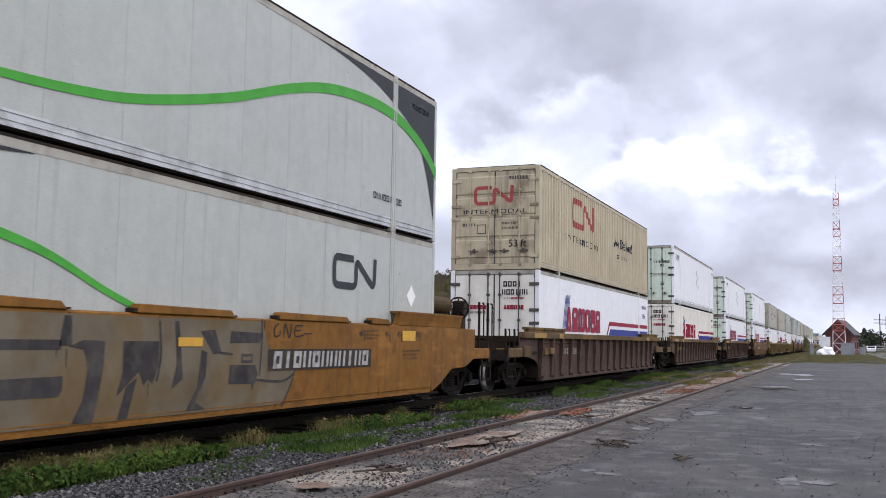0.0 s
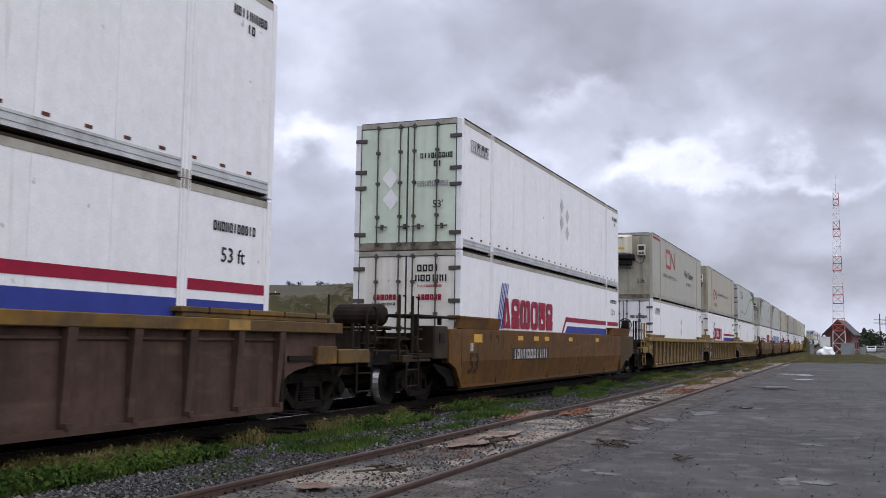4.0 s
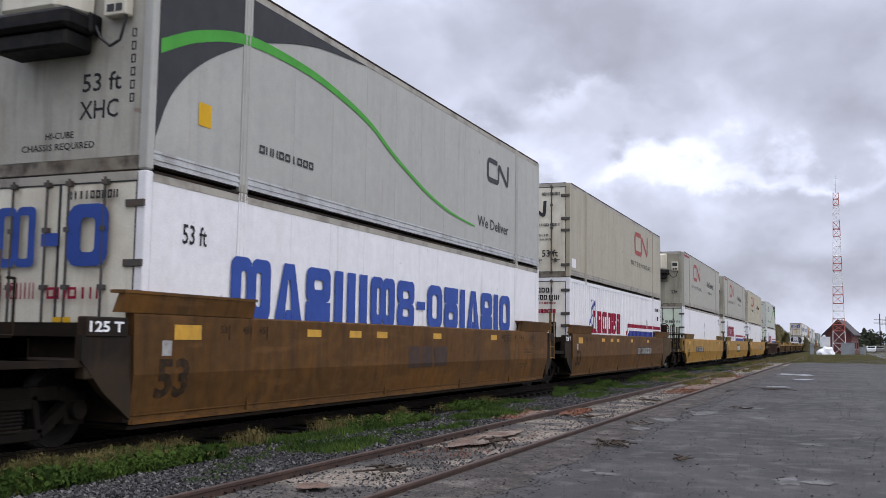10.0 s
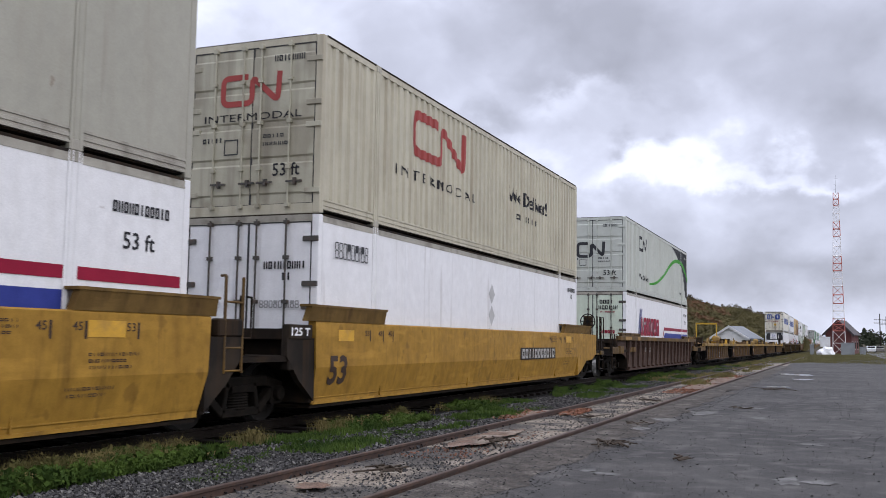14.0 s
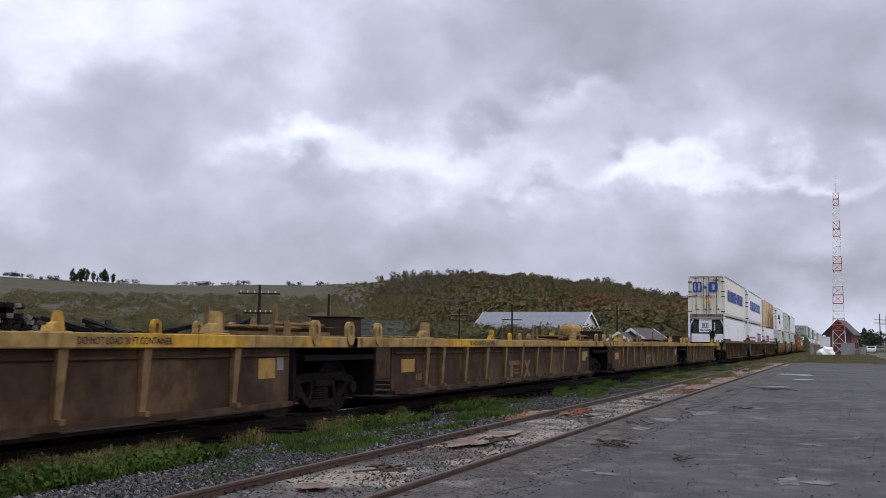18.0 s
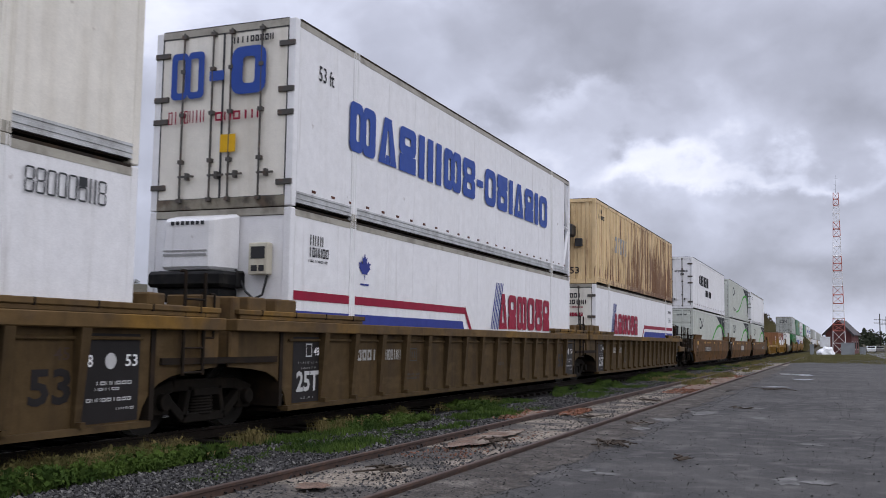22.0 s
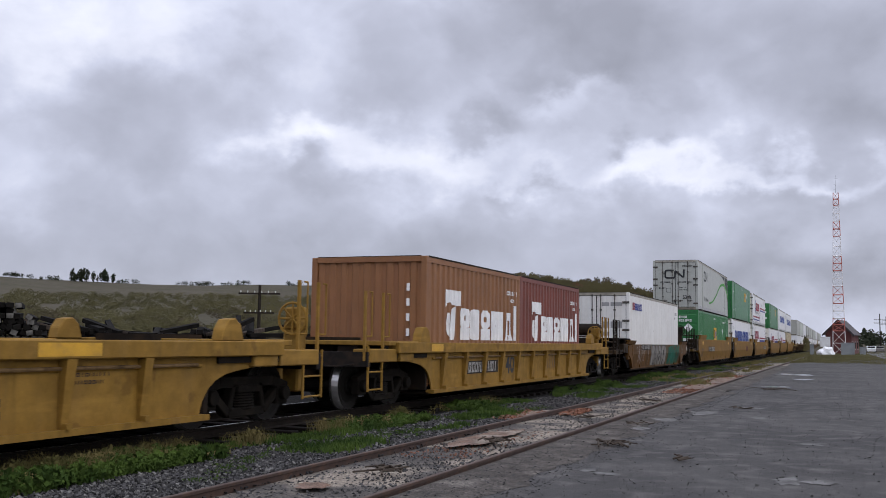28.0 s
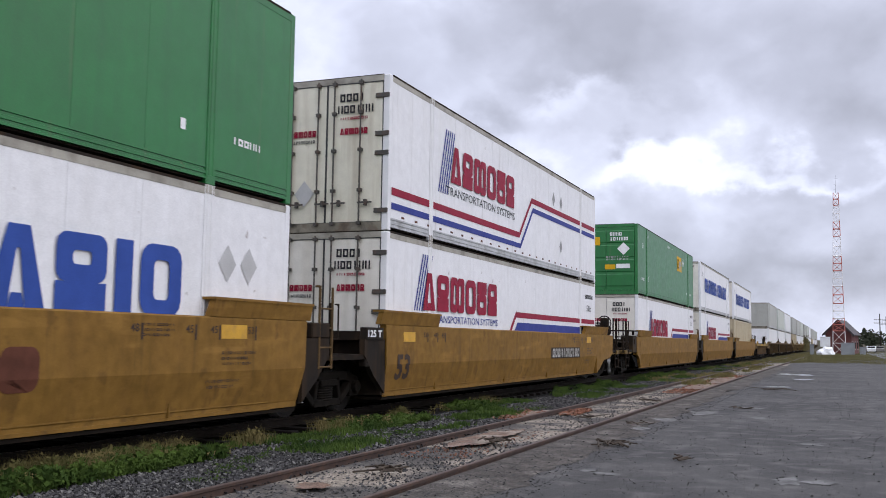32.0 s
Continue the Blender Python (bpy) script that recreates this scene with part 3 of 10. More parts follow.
def container(spec, length=16.15, height=2.88, detail=2):
    """A box on corner castings. spec: paint, wall style, end style, label, list of marks."""
    paint, wall, end, label, marks = spec
    root = thing("shipping_container", label, "container", "containers on the train")
    L, H = length, height
    posts = (2.0, L - 2.0) if L > 15 else ()
    y_in = 0.10
    tag = (round(L, 2), round(H, 2))
    front = 0.0 if end != "frame" else 1.25
    back = REAR_GAP if end == "doors_gap" else 0.0
    part("body", cached(("body", tag, wall, end), lambda: solid((-HALF + 0.04, HALF - 0.045, front + 0.06, L - 0.05 - back, 0.17, H - 0.06))), paint, root)
    part("roof", cached(("roof", tag, end), lambda: solid((-HALF + 0.03, HALF - 0.03, 0.04, L - 0.04 - back, H - 0.06, H - 0.012))), "alu_dirty" if wall == "smooth" and paint != "box_green" else paint, root)
    part("floor_frame", cached(("floor", tag), lambda: solid((-HALF + 0.05, HALF - 0.05, 0.05, L - 0.05, 0.04, 0.165))), "dark_frame", root)
    rail = "alu_dirty" if paint.startswith("box_putty") else "alu_rail" if wall == "smooth" and paint != "box_green" else paint
    railtop = "alu_dirty" if wall == "smooth" and paint != "box_green" else paint
    for s in (1, -1):
        def low():
            prof = [(0.05, 0.062), (0.0, 0.062), (0.0, 0.09), (0.012, 0.095), (0.012, 0.12), (0.0, 0.125), (0.0, 0.165), (0.012, 0.17), (0.012, 0.20), (0.0, 0.205), (0.0, 0.235), (0.05, 0.235)]
            bm = bmesh.new()
            a = [bm.verts.new((s * (HALF - d), 0.12, z)) for d, z in prof]
            b = [bm.verts.new((s * (HALF - d), L - 0.12, z)) for d, z in prof]
            for i in range(len(prof)):
                j = (i + 1) % len(prof)
                bm.faces.new((a[i], a[j], b[j], b[i]))
            bm.faces.new(a)
            bm.faces.new(b)
            return bm
        part("bottom_rail", cached(("lowrail", tag, s), low), rail, root)
        part("top_rail", cached(("toprail", tag, s), lambda: solid((s * (HALF - 0.05), s * HALF, 0.12, L - 0.12, H - 0.12, H - 0.022))), railtop, root)
        if s == 1:
            part("roof_seam", cached(("roofseam", tag), lambda: solid((HALF - 0.06, HALF + 0.003, 0.14, L - 0.14, H - 0.0215, H + 0.012))), "plate_dirty", root, "thin dark strip along the roof edge")
        for y in (0.0, L - 0.13):
            part("corner_post", cached(("corner", tag, s, y), lambda: solid((s * (HALF - 0.13), s * HALF, y, y + 0.13, 0.0, H)), 0.012), paint, root)
        for y in posts:
            part("post", cached(("post", tag, s, y), lambda: post_mesh(s, y, H)), paint, root)
    if posts:
        for y in posts:
            for za, zb in ((-0.012, 0.115), (H - 0.115, H + 0.010)):
                part("casting", cached(("casting", tag, y, za), lambda: solid((HALF - 0.14, HALF + 0.014, y - 0.09, y + 0.09, za, zb)), 0.01), "alu_dirty" if paint != "box_green" else paint, root)
    z0, z1 = 0.235, H - 0.12
    runs = [(0.13, posts[0] - 0.10), (posts[0] + 0.10, posts[1] - 0.10), (posts[1] + 0.10, L - 0.13 - back)] if posts else [(0.13, L - 0.13)]
    if wall == "smooth":
        for a, b in runs:
            k = max(1, round((b - a) / 1.2)) if detail > 0 and "putty" not in paint else 1
            w = (b - a) / k
            for i in range(k):
                m = cached(("panel", round(w, 3), round(H, 2)), lambda: solid((HALF - 0.05, HALF - 0.004, 0.002, w - 0.002, z0, z1)))
                p = part("side_panel", m, paint, root)
                p.location = (0, a + i * w, 0)
        part("far_wall", cached(("far", tag, back), lambda: solid(*[(-HALF + 0.004, -HALF + 0.05, a, b, z0, z1) for a, b in runs])), paint, root)
        if detail > 1 and paint == "box_white":
            def rivets():
                bm = bmesh.new()
                y = 0.6
                while y < L - 0.4:
                    block(bm, HALF - 0.02, HALF + 0.004, y, y + 0.11, 0.27, 0.31)
                    y += 0.62
                return bm
            part("reflector_row", cached(("reflect", tag), rivets), "ink_oxide_faded", root)
    else:
        for a, b in runs:
            def corr(sgn=1):
                bm = bmesh.new()
                pts = wave_breaks(a, b)
                lo = [bm.verts.new((sgn * (HALF - 0.004 - d), y, z0)) for y, d in pts]
                hi = [bm.verts.new((sgn * (HALF - 0.004 - d), y, z1)) for y, d in pts]
                for i in range(len(pts) - 1):
                    bm.faces.new((lo[i], lo[i + 1], hi[i + 1], hi[i]))
                return bm
            part("side_wall", cached(("wave", round(a, 2), round(b, 2), round(H, 2)), corr), paint, root)
        part("far_wall", cached(("wavefar", tag, back), lambda: solid(*[(-HALF + 0.004, -HALF + 0.05, a, b, z0, z1) for a, b in runs])), paint, root)
    END[end](root, paint, L, H, detail)
    part("roof_seam", cached(("endseam", tag), lambda: solid((-HALF + 0.14, HALF - 0.14, -0.003, 0.06, H + 0.0005, H + 0.012))), "plate_dirty", root, "thin dark strip along the roof edge")
    part("sill", cached(("sill", tag), lambda: solid((-HALF + 0.13, HALF - 0.13, 0.0, 0.12, 0.0, 0.16))), paint if wall != "smooth" or paint == "box_green" else "rail_grimy", root)
    part("header", cached(("header", tag), lambda: solid((-HALF + 0.13, HALF - 0.13, 0.0, 0.12, H - 0.11, H))), paint if wall != "smooth" or paint == "box_green" else "alu_dirty", root)
    part("rear_wall", cached(("rear", tag), lambda: solid((-HALF + 0.13, HALF - 0.13, L - 0.05, L - 0.01, 0.0, H - 0.01))) if not back else cached(("reargap", tag), lambda: solid((-HALF + 0.02, HALF - 0.02, L - back - 0.10, L - back - 0.06, 0.17, H - 0.06))), paint, root)
    if back:
        for s in (1, -1):
            def brace():
                bm = bmesh.new()
                x = s * (HALF - 0.05)
                a, b = L - back + 0.03, L - 0.07
                tube(bm, (x, a, 0.25), (x, b, 1.42), 0.05, 4)
                tube(bm, (x, b, 1.42), (x, a + 0.1, 2.75), 0.05, 4)
                tube(bm, (x, a, 1.44), (x, b, 1.42), 0.05, 4)
                return bm
            part("brace", cached(("brace", s), brace), paint, root)
            part("end_frame", cached(("endframe", s), lambda: solid((s * (HALF - 0.12), s * (HALF - 0.002), L - back - 0.12, L - back, 0.17, H - 0.12))), paint, root)
        part("motor", cached("rearmotor", lambda: solid((-0.6, 0.9, L - back - 0.06, L - 0.25, 0.2, 0.75)), 0.04), "rubber_black", root, "dark cooling motor in the open end frame")
    for f in marks:
        f(root)
    return root


def doors(root, paint, L, H, detail, leaf=None, ribs=False):
    leaf = leaf or paint
    for s in (-1, 1):
        def panel():
            a, b = sorted((s * 0.012, s * (HALF - 0.14)))
            if not ribs:
                return solid((a, b, 0.012, 0.07, 0.17, H - 0.12))
            line = [(0.07, 0.17), (0.012, 0.17)]
            for k in range(4):
                z, e = 0.32 + k * (H - 0.5) / 4, (H - 0.5) / 4 - 0.10
                line += [(0.012, z), (-0.008, z + 0.03), (-0.008, z + e - 0.01), (0.012, z + e + 0.02)]
            bm = bmesh.new()
            prism(bm, line + [(0.012, H - 0.12), (0.07, H - 0.12)], a, b)
            return bm
        d = part("door", cached(("door", s, round(H, 2), ribs), panel), leaf, root)
        if detail < 1:
            continue
        part("gasket", cached(("gasket", s, round(H, 2)), lambda: seal(*sorted((s * 0.0, s * (HALF - 0.128))), 0.15, H - 0.11, 0.018)), "rubber_black", d)
        for x in (0.17, 0.72):
            part("lock_rod", cached(("rod", s, x, round(H, 2)), lambda: rod_mesh(s * x, H)), leaf if ribs else "rod_steel" if paint != "box_green" else "mast_white", d)
            part("handle", cached(("handle", s, x), lambda: solid((s * x - 0.03, s * x + 0.26, -0.055, -0.03, 0.50, 0.53), (s * x + 0.10, s * x + 0.15, -0.06, 0.012, 0.46, 0.57))), "rod_steel", d)
        if detail > 1:
            for k in range(4):
                z = 0.32 + k * (H - 0.75) / 3 + (0.35 if k == 1 else 0)
                part("hinge", cached(("hinge", s, round(z, 2)), lambda: solid((s * (HALF - 0.28), s * (HALF - 0.005), -0.025, 0.02, z, z + 0.085)), 0.006), leaf if ribs else "rod_steel", d)


def seal(u0, u1, v0, v1, w):
    """A rubber frame round a door leaf."""
    bm = bmesh.new()
    rings = []
    for y in (0.004, 0.03):
        for d in (0.0, w):
            rings.append([bm.verts.new((a, y, b)) for a, b in ((u0 + d, v0 + d), (u1 - d, v0 + d), (u1 - d, v1 - d), (u0 + d, v1 - d))])
    for p, q in ((0, 1), (1, 3), (3, 2), (2, 0)):
        for i in range(4):
            j = (i + 1) % 4
            bm.faces.new((rings[p][i], rings[p][j], rings[q][j], rings[q][i]))
    return bm


def rod_mesh(x, H):
    bm = bmesh.new()
    tube(bm, (x, -0.035, 0.10), (x, -0.035, H - 0.06), 0.018, 6)
    for z in (0.14, 0.75, 1.5, 2.2, H - 0.12):
        block(bm, x - 0.04, x + 0.04, -0.06, 0.012, z - 0.03, z + 0.03)
    return bm


def nose(root, paint, L, H, detail):
    """An insulated front wall with a cooling unit hung on it."""
    grimy = {"box_grey": "box_grey_grimy", "box_putty": "box_putty_grimy", "box_putty_warm": "box_putty_grimy"}.get(paint, paint)
    part("front_wall", cached(("nosewall", round(H, 2)), lambda: solid((-HALF + 0.13, HALF - 0.13, 0.02, 0.07, 0.17, H - 0.12))), grimy, root)
    white = paint == "box_white"

    def housing():
        bm = bmesh.new()
        back = [bm.verts.new(q) for q in ((-0.74, 0.0, 1.915), (0.44, 0.0, 1.915), (0.44, 0.0, 2.80), (-0.74, 0.0, 2.80))]
        fore = [bm.verts.new(q) for q in ((-0.68, -0.46, 1.93), (0.22, -0.46, 1.93), (0.20, -0.44, 2.70), (-0.66, -0.44, 2.70))]
        bm.faces.new(fore)
        bm.faces.new(list(reversed(back)))
        for k in range(4):
            bm.faces.new((back[k], back[(k + 1) % 4], fore[(k + 1) % 4], fore[k]))
        return bm
    unit = part("cooling_unit", cached("coolbox", housing, 0.045), paint if white else "plastic_cream", root, "boxy cooling unit housing with slanting sides")
    part("stripe", cached("coolstripe", lambda: solid((-0.64, 0.14, -0.466, -0.44, 2.13, 2.165), (-0.64, 0.14, -0.466, -0.44, 2.20, 2.22))), "ink_grey" if white else "ink_gold", unit)
    part("name_mark", cached("coolname", lambda: solid(*[(-0.52 + k * 0.09, -0.47 + k * 0.09, -0.458, -0.42, 2.60, 2.655) for k in range(7)])), "ink_charcoal", unit)
    part("fuel_tank", cached("cooltank", lambda: solid((-0.86, 0.50, -0.56, -0.02, 1.66, 1.90)), 0.05), "tank_black", root, "black tank under the cooling unit")
    part("tank_bracket", cached("coolbrack", lambda: solid((-0.72, 0.42, -0.48, -0.02, 1.44, 1.655), (-0.78, -0.72, -0.42, 0.015, 1.60, 1.92), (0.46, 0.53, -0.20, 0.015, 1.66, 1.92)), 0.03), "tank_black", root)
    box = part("control_box", cached("coolctl", lambda: solid((0.66, 1.00, -0.14, 0.0, 1.86, 2.34)), 0.015), "plastic_cream", root)
    part("display", cached("coolface", lambda: solid((0.71, 0.95, -0.15, -0.13, 2.10, 2.28), (0.72, 0.82, -0.15, -0.13, 1.91, 2.00), (0.85, 0.94, -0.15, -0.13, 1.91, 2.00))), "rubber_black", box)

    def hose():
        bm = bmesh.new()
        pts = [(0.42, 1.95), (0.60, 1.62), (0.75, 1.5), (0.90, 1.56), (0.98, 1.85), (0.92, 1.95)]
        for (a, b), (c, d) in zip(pts, pts[1:]):
            tube(bm, (a, -0.10, b), (c, -0.10, d), 0.018, 6)
        return bm
    part("hose", cached("coolhose", hose), "rubber_black", root)


def frame_nose(root, paint, L, H, detail):
    """A cooling machine behind a stand-off frame."""
    part("front_wall", cached("framewall", lambda: solid((-HALF + 0.06, HALF - 0.05, 1.25, 1.32, 0.17, H - 0.12))), paint, root)
    part("deck", cached("framedeck", lambda: solid((-HALF + 0.02, HALF - 0.02, 0.05, 1.3, 0.10, 0.17))), paint, root)
    part("brow", cached("framebrow", lambda: solid((-HALF + 0.12, HALF - 0.12, 0.02, 1.28, H - 0.14, H - 0.05), (-0.85, 0.95, 0.30, 1.25, 2.62, 2.80)), 0.02), paint, root)
    for s in (-1, 1):
        def strut():
            bm = bmesh.new()
            tube(bm, (s * (HALF - 0.08), 0.10, H - 0.25), (s * (HALF - 0.08), 1.2, 1.2), 0.045, 4)
            tube(bm, (s * (HALF - 0.08), 0.10, 0.3), (s * (HALF - 0.08), 1.2, 1.2), 0.045, 4)
            tube(bm, (s * (HALF - 0.35), 0.12, H - 0.15), (s * (HALF - 0.10), 0.12, 2.2), 0.05, 4)
            return bm
        part("strut", cached(("strut", s), strut), paint, root)
    part("cowl", cached("cowl", lambda: solid((-1.10, 1.12, 0.16, 1.25, 1.665, 2.66)), 0.10), "rubber_black", root, "black grille of the cooling machine")
    part("cover", cached("cowlcover", lambda: solid((-0.56, 0.34, 0.10, 0.30, 1.76, 2.74)), 0.03), "box_white", root, "white cover plate")
    part("apron", cached("apron", lambda: solid((-1.12, 1.14, 0.14, 1.25, 0.20, 1.66)), 0.05), paint, root)
    for k in range(4):
        part("louvre", cached(("louvre", k), lambda: solid((0.42, 1.02, 0.13, 0.19, 1.72 + k * 0.23, 1.88 + k * 0.23)), 0.02), "rubber_black", root)
    mark("emblem", ring(-0.34, 2.08, 0.12, 2.42, 0.04) + rect(-0.24, 2.16, -0.15, 2.34) + rect(-0.07, 2.16, 0.02, 2.34), "ink_navy", root, "front", 0.10)
    mark("lettering", bars(9, -0.48, 1.86, 0.26, 1.99, 0.3, 4), "ink_black", root, "front", 0.10)
    mark("lettering", bars(10, -0.42, 2.60, 0.20, 2.67, 0.3, 5), "ink_black", root, "front", 0.10)
    mark("number_mark", [f for k in range(5) for f in rect(0.50, 1.80 + k * 0.14, 0.58, 1.89 + k * 0.14)], "ink_white", root, "front", 0.128)


def plain_end(root, paint, L, H, detail):
    def wavy():
        bm = bmesh.new()
        k = 9
        w = (2 * HALF - 0.26) / k
        pts = []
        for i in range(k):
            x = -HALF + 0.13 + i * w
            pts += [(x, 0.065), (x + w * 0.12, 0.03), (x + w * 0.55, 0.03), (x + w * 0.67, 0.065)]
        pts.append((HALF - 0.13, 0.065))
        lo = [bm.verts.new((x, y, 0.16)) for x, y in pts]
        hi = [bm.verts.new((x, y, H - 0.11)) for x, y in pts]
        for i in range(len(pts) - 1):
            bm.faces.new((lo[i], lo[i + 1], hi[i + 1], hi[i]))
        return bm
    part("front_wall", cached(("wavyend", round(H, 2)), wavy), paint, root)


END = {
    "doors": lambda r, p, L, H, d: doors(r, p, L, H, d),
    "doors_ribbed": lambda r, p, L, H, d: doors(r, p, L, H, d, {"box_beige": "box_beige_grimy", "box_beige_pale": "box_olive_grimy"}.get(p), True),
    "doors_mint": lambda r, p, L, H, d: doors(r, p, L, H, d, "box_mint"),
    "doors_cream": lambda r, p, L, H, d: doors(r, p, L, H, d, "box_cream"),
    "doors_gap": lambda r, p, L, H, d: doors(r, p, L, H, d, "box_offwhite"),
    "doors_white": lambda r, p, L, H, d: doors(r, p, L, H, d, "box_offwhite"),
    "nose": nose, "frame": frame_nose, "wavy": plain_end,
    "wavy_nose": lambda r, p, L, H, d: (plain_end(r, p, L, H, d), nose_only(r)),
}


def nose_only(root):
    part("cooling_unit", cached("coolbox2", lambda: solid((-0.80, 0.42, -0.42, 0.0, 2.02, 2.78)), 0.05), "plastic_cream", root, "cream cooling unit housing")
    part("fuel_tank", cached("cooltank2", lambda: solid((-1.22, 0.62, -0.60, -0.0, 1.56, 1.98)), 0.06), "rubber_black", root, "black tank under the cooling unit")
    part("control_box", cached("coolctl2", lambda: solid((0.60, 0.85, -0.12, 0.0, 1.25, 1.52)), 0.015), "rubber_black", root)


# ---- liveries: each returns a painter
C_AT = RUNS_53


def side(name, polys, ink, corr=False, key=None, label=""):
    lift = 0.019 if name == "name_mark" and not corr else 0.008 if name == "name_mark" else 0.004
    return lambda r: mark(name, polys, ink, r, "side", HALF, (corr if isinstance(corr, tuple) else C_AT) if corr else None, label, lift, key and (key, corr))


def face(name, polys, ink, key=None, out=0.012, label=""):
    return lambda r: mark(name, polys, ink, r, "front", out, None, label, key=key)


def monogram(u0, v0, u1, v1, s):
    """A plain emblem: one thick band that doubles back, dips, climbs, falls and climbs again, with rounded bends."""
    w, h, e = u1 - u0, v1 - v0, s / 2
    m = u0 + w * 0.50
    line = [(m - s * 0.6, v1 - e), (u0 + e, v1 - e), (u0 + e, v0 + e), (m + e * 0.4, v0 + e), (m + e * 0.4, v1 - e * 1.1), (u1 - e * 1.6, v0 + e), (u1 - e, v1)]
    soft = [line[0]]
    for p, q, r in zip(line, line[1:], line[2:]):
        a, b = Vector(p) - Vector(q), Vector(r) - Vector(q)
        cut = min(s * 1.15, a.length * 0.45, b.length * 0.45)
        a, b = Vector(q) + a.normalized() * cut, Vector(q) + b.normalized() * cut
        for k in range(5):
            t = k / 4
            soft.append(tuple(a * (1 - t) ** 2 + Vector(q) * 2 * t * (1 - t) + b * t * t))
    soft.append(line[-1])
    left, right = [], []
    for i, p in enumerate(soft):
        d = Vector(soft[min(i + 1, len(soft) - 1)]) - Vector(soft[max(i - 1, 0)])
        nn = Vector((-d.y, d.x)).normalized() * e
        left.append((p[0] + nn.x, p[1] + nn.y))
        right.append((p[0] - nn.x, p[1] - nn.y))
    return [[left[i], left[i + 1], right[i + 1], right[i]] for i in range(len(soft) - 1)]


def smooth_corner(u0, v0, u1, v1, r):
    out = []
    for cx, cy, a0 in ((u1 - r, v1 - r, 0), (u0 + r, v1 - r, 90), (u0 + r, v0 + r, 180), (u1 - r, v0 + r, 270)):
        for q in range(4):
            a = radians(a0 + q * 30)
            out.append((cx + r * math.cos(a), cy + r * math.sin(a)))
    return out


def intermodal(corr=False, ink="ink_coral", shift=0.0, slogan=True):
    a = [side("logo", monogram(3.55 + shift, 1.56, 6.42 + shift, 2.50, 0.19), ink, corr, "mono%.1f" % shift, "thick red monogram"),
         side("lettering", words("I N T E R M O D A L", 2.86 + shift, 1.10, 7.05 + shift, 0.19, 0.006), "ink_black", corr, "interm%.1f" % shift)]
    if slogan:
        a += [side("lettering", words("We Deliver!", 9.45, 1.52, 12.8, 0.36), "ink_black", corr, "slogan"),
              side("lettering", bars(9, 10.1, 1.12, 12.2, 1.26, 0.2, 3), "ink_black", corr, "site")]
    return a


WAVE = [(5.07, 0.57), (5.98, 0.63), (7.11, 0.78), (8.88, 1.22), (10.46, 1.74), (11.68, 2.04), (13.0, 2.17), (14.0, 2.15), (14.8, 2.0), (15.6, 1.70), (16.12, 1.36)]
CORNER = [(10.0, 2.76), (11.4, 2.74), (12.6, 2.66), (13.8, 2.45), (15.0, 2.02), (15.6, 1.36), (16.02, 0.40)]


CORNER_CORR = [(10.6, 2.75), (11.45, 2.69), (12.27, 2.51), (12.78, 2.40), (13.44, 2.18), (13.96, 1.98), (14.3, 1.84), (14.59, 1.68), (14.84, 1.47), (15.2, 1.08), (15.5, 0.5)]


def corner_patch(pts, top, edge):
    """The dark field between a curve and the far top corner."""
    out = []
    for (u0, v0), (u1, v1) in zip(pts, pts[1:]):
        out.append([(u0, v0), (u1, v1), (u1, top), (u0, top)])
    return out + [[(pts[-1][0], pts[-1][1]), (edge, pts[-1][1] * 0.7), (edge, top), (pts[-1][0], top)]]


def wave_livery(corr=False):
    """Grey box with a green swoosh and a charcoal corner at the far end."""
    sw = smooth_line(WAVE)
    co = smooth_line(CORNER_CORR if corr else CORNER)
    a = [side("corner_field", corner_patch(co, 2.755, 16.01), "ink_charcoal", corr, "cornerfield%d" % bool(corr)),
         lambda r: mark("swoosh", band(sw, 0.09, 0.25), "ink_lime", r, "side", HALF, (corr if isinstance(corr, tuple) else C_AT) if corr else None, "lime green swoosh", 0.007, ("swoosh", corr))]
    a += [side("logo", monogram(2.72, 1.80, 4.35, 2.42, 0.125), "ink_charcoal", corr, "monoS"),
          side("lettering", words("We Deliver", 2.70, 0.62, 4.85, 0.24), "ink_charcoal", corr, "slogan2"),
          side("lettering", bars(9, 13.3, 0.50, 14.5, 0.62, 0.2, 8), "ink_charcoal", corr, "site2"),
          side("number_mark", bars(11, 14.9, 2.45, 15.7, 2.56, 0.3, 9), "ink_white", corr, "idS")]
    return a


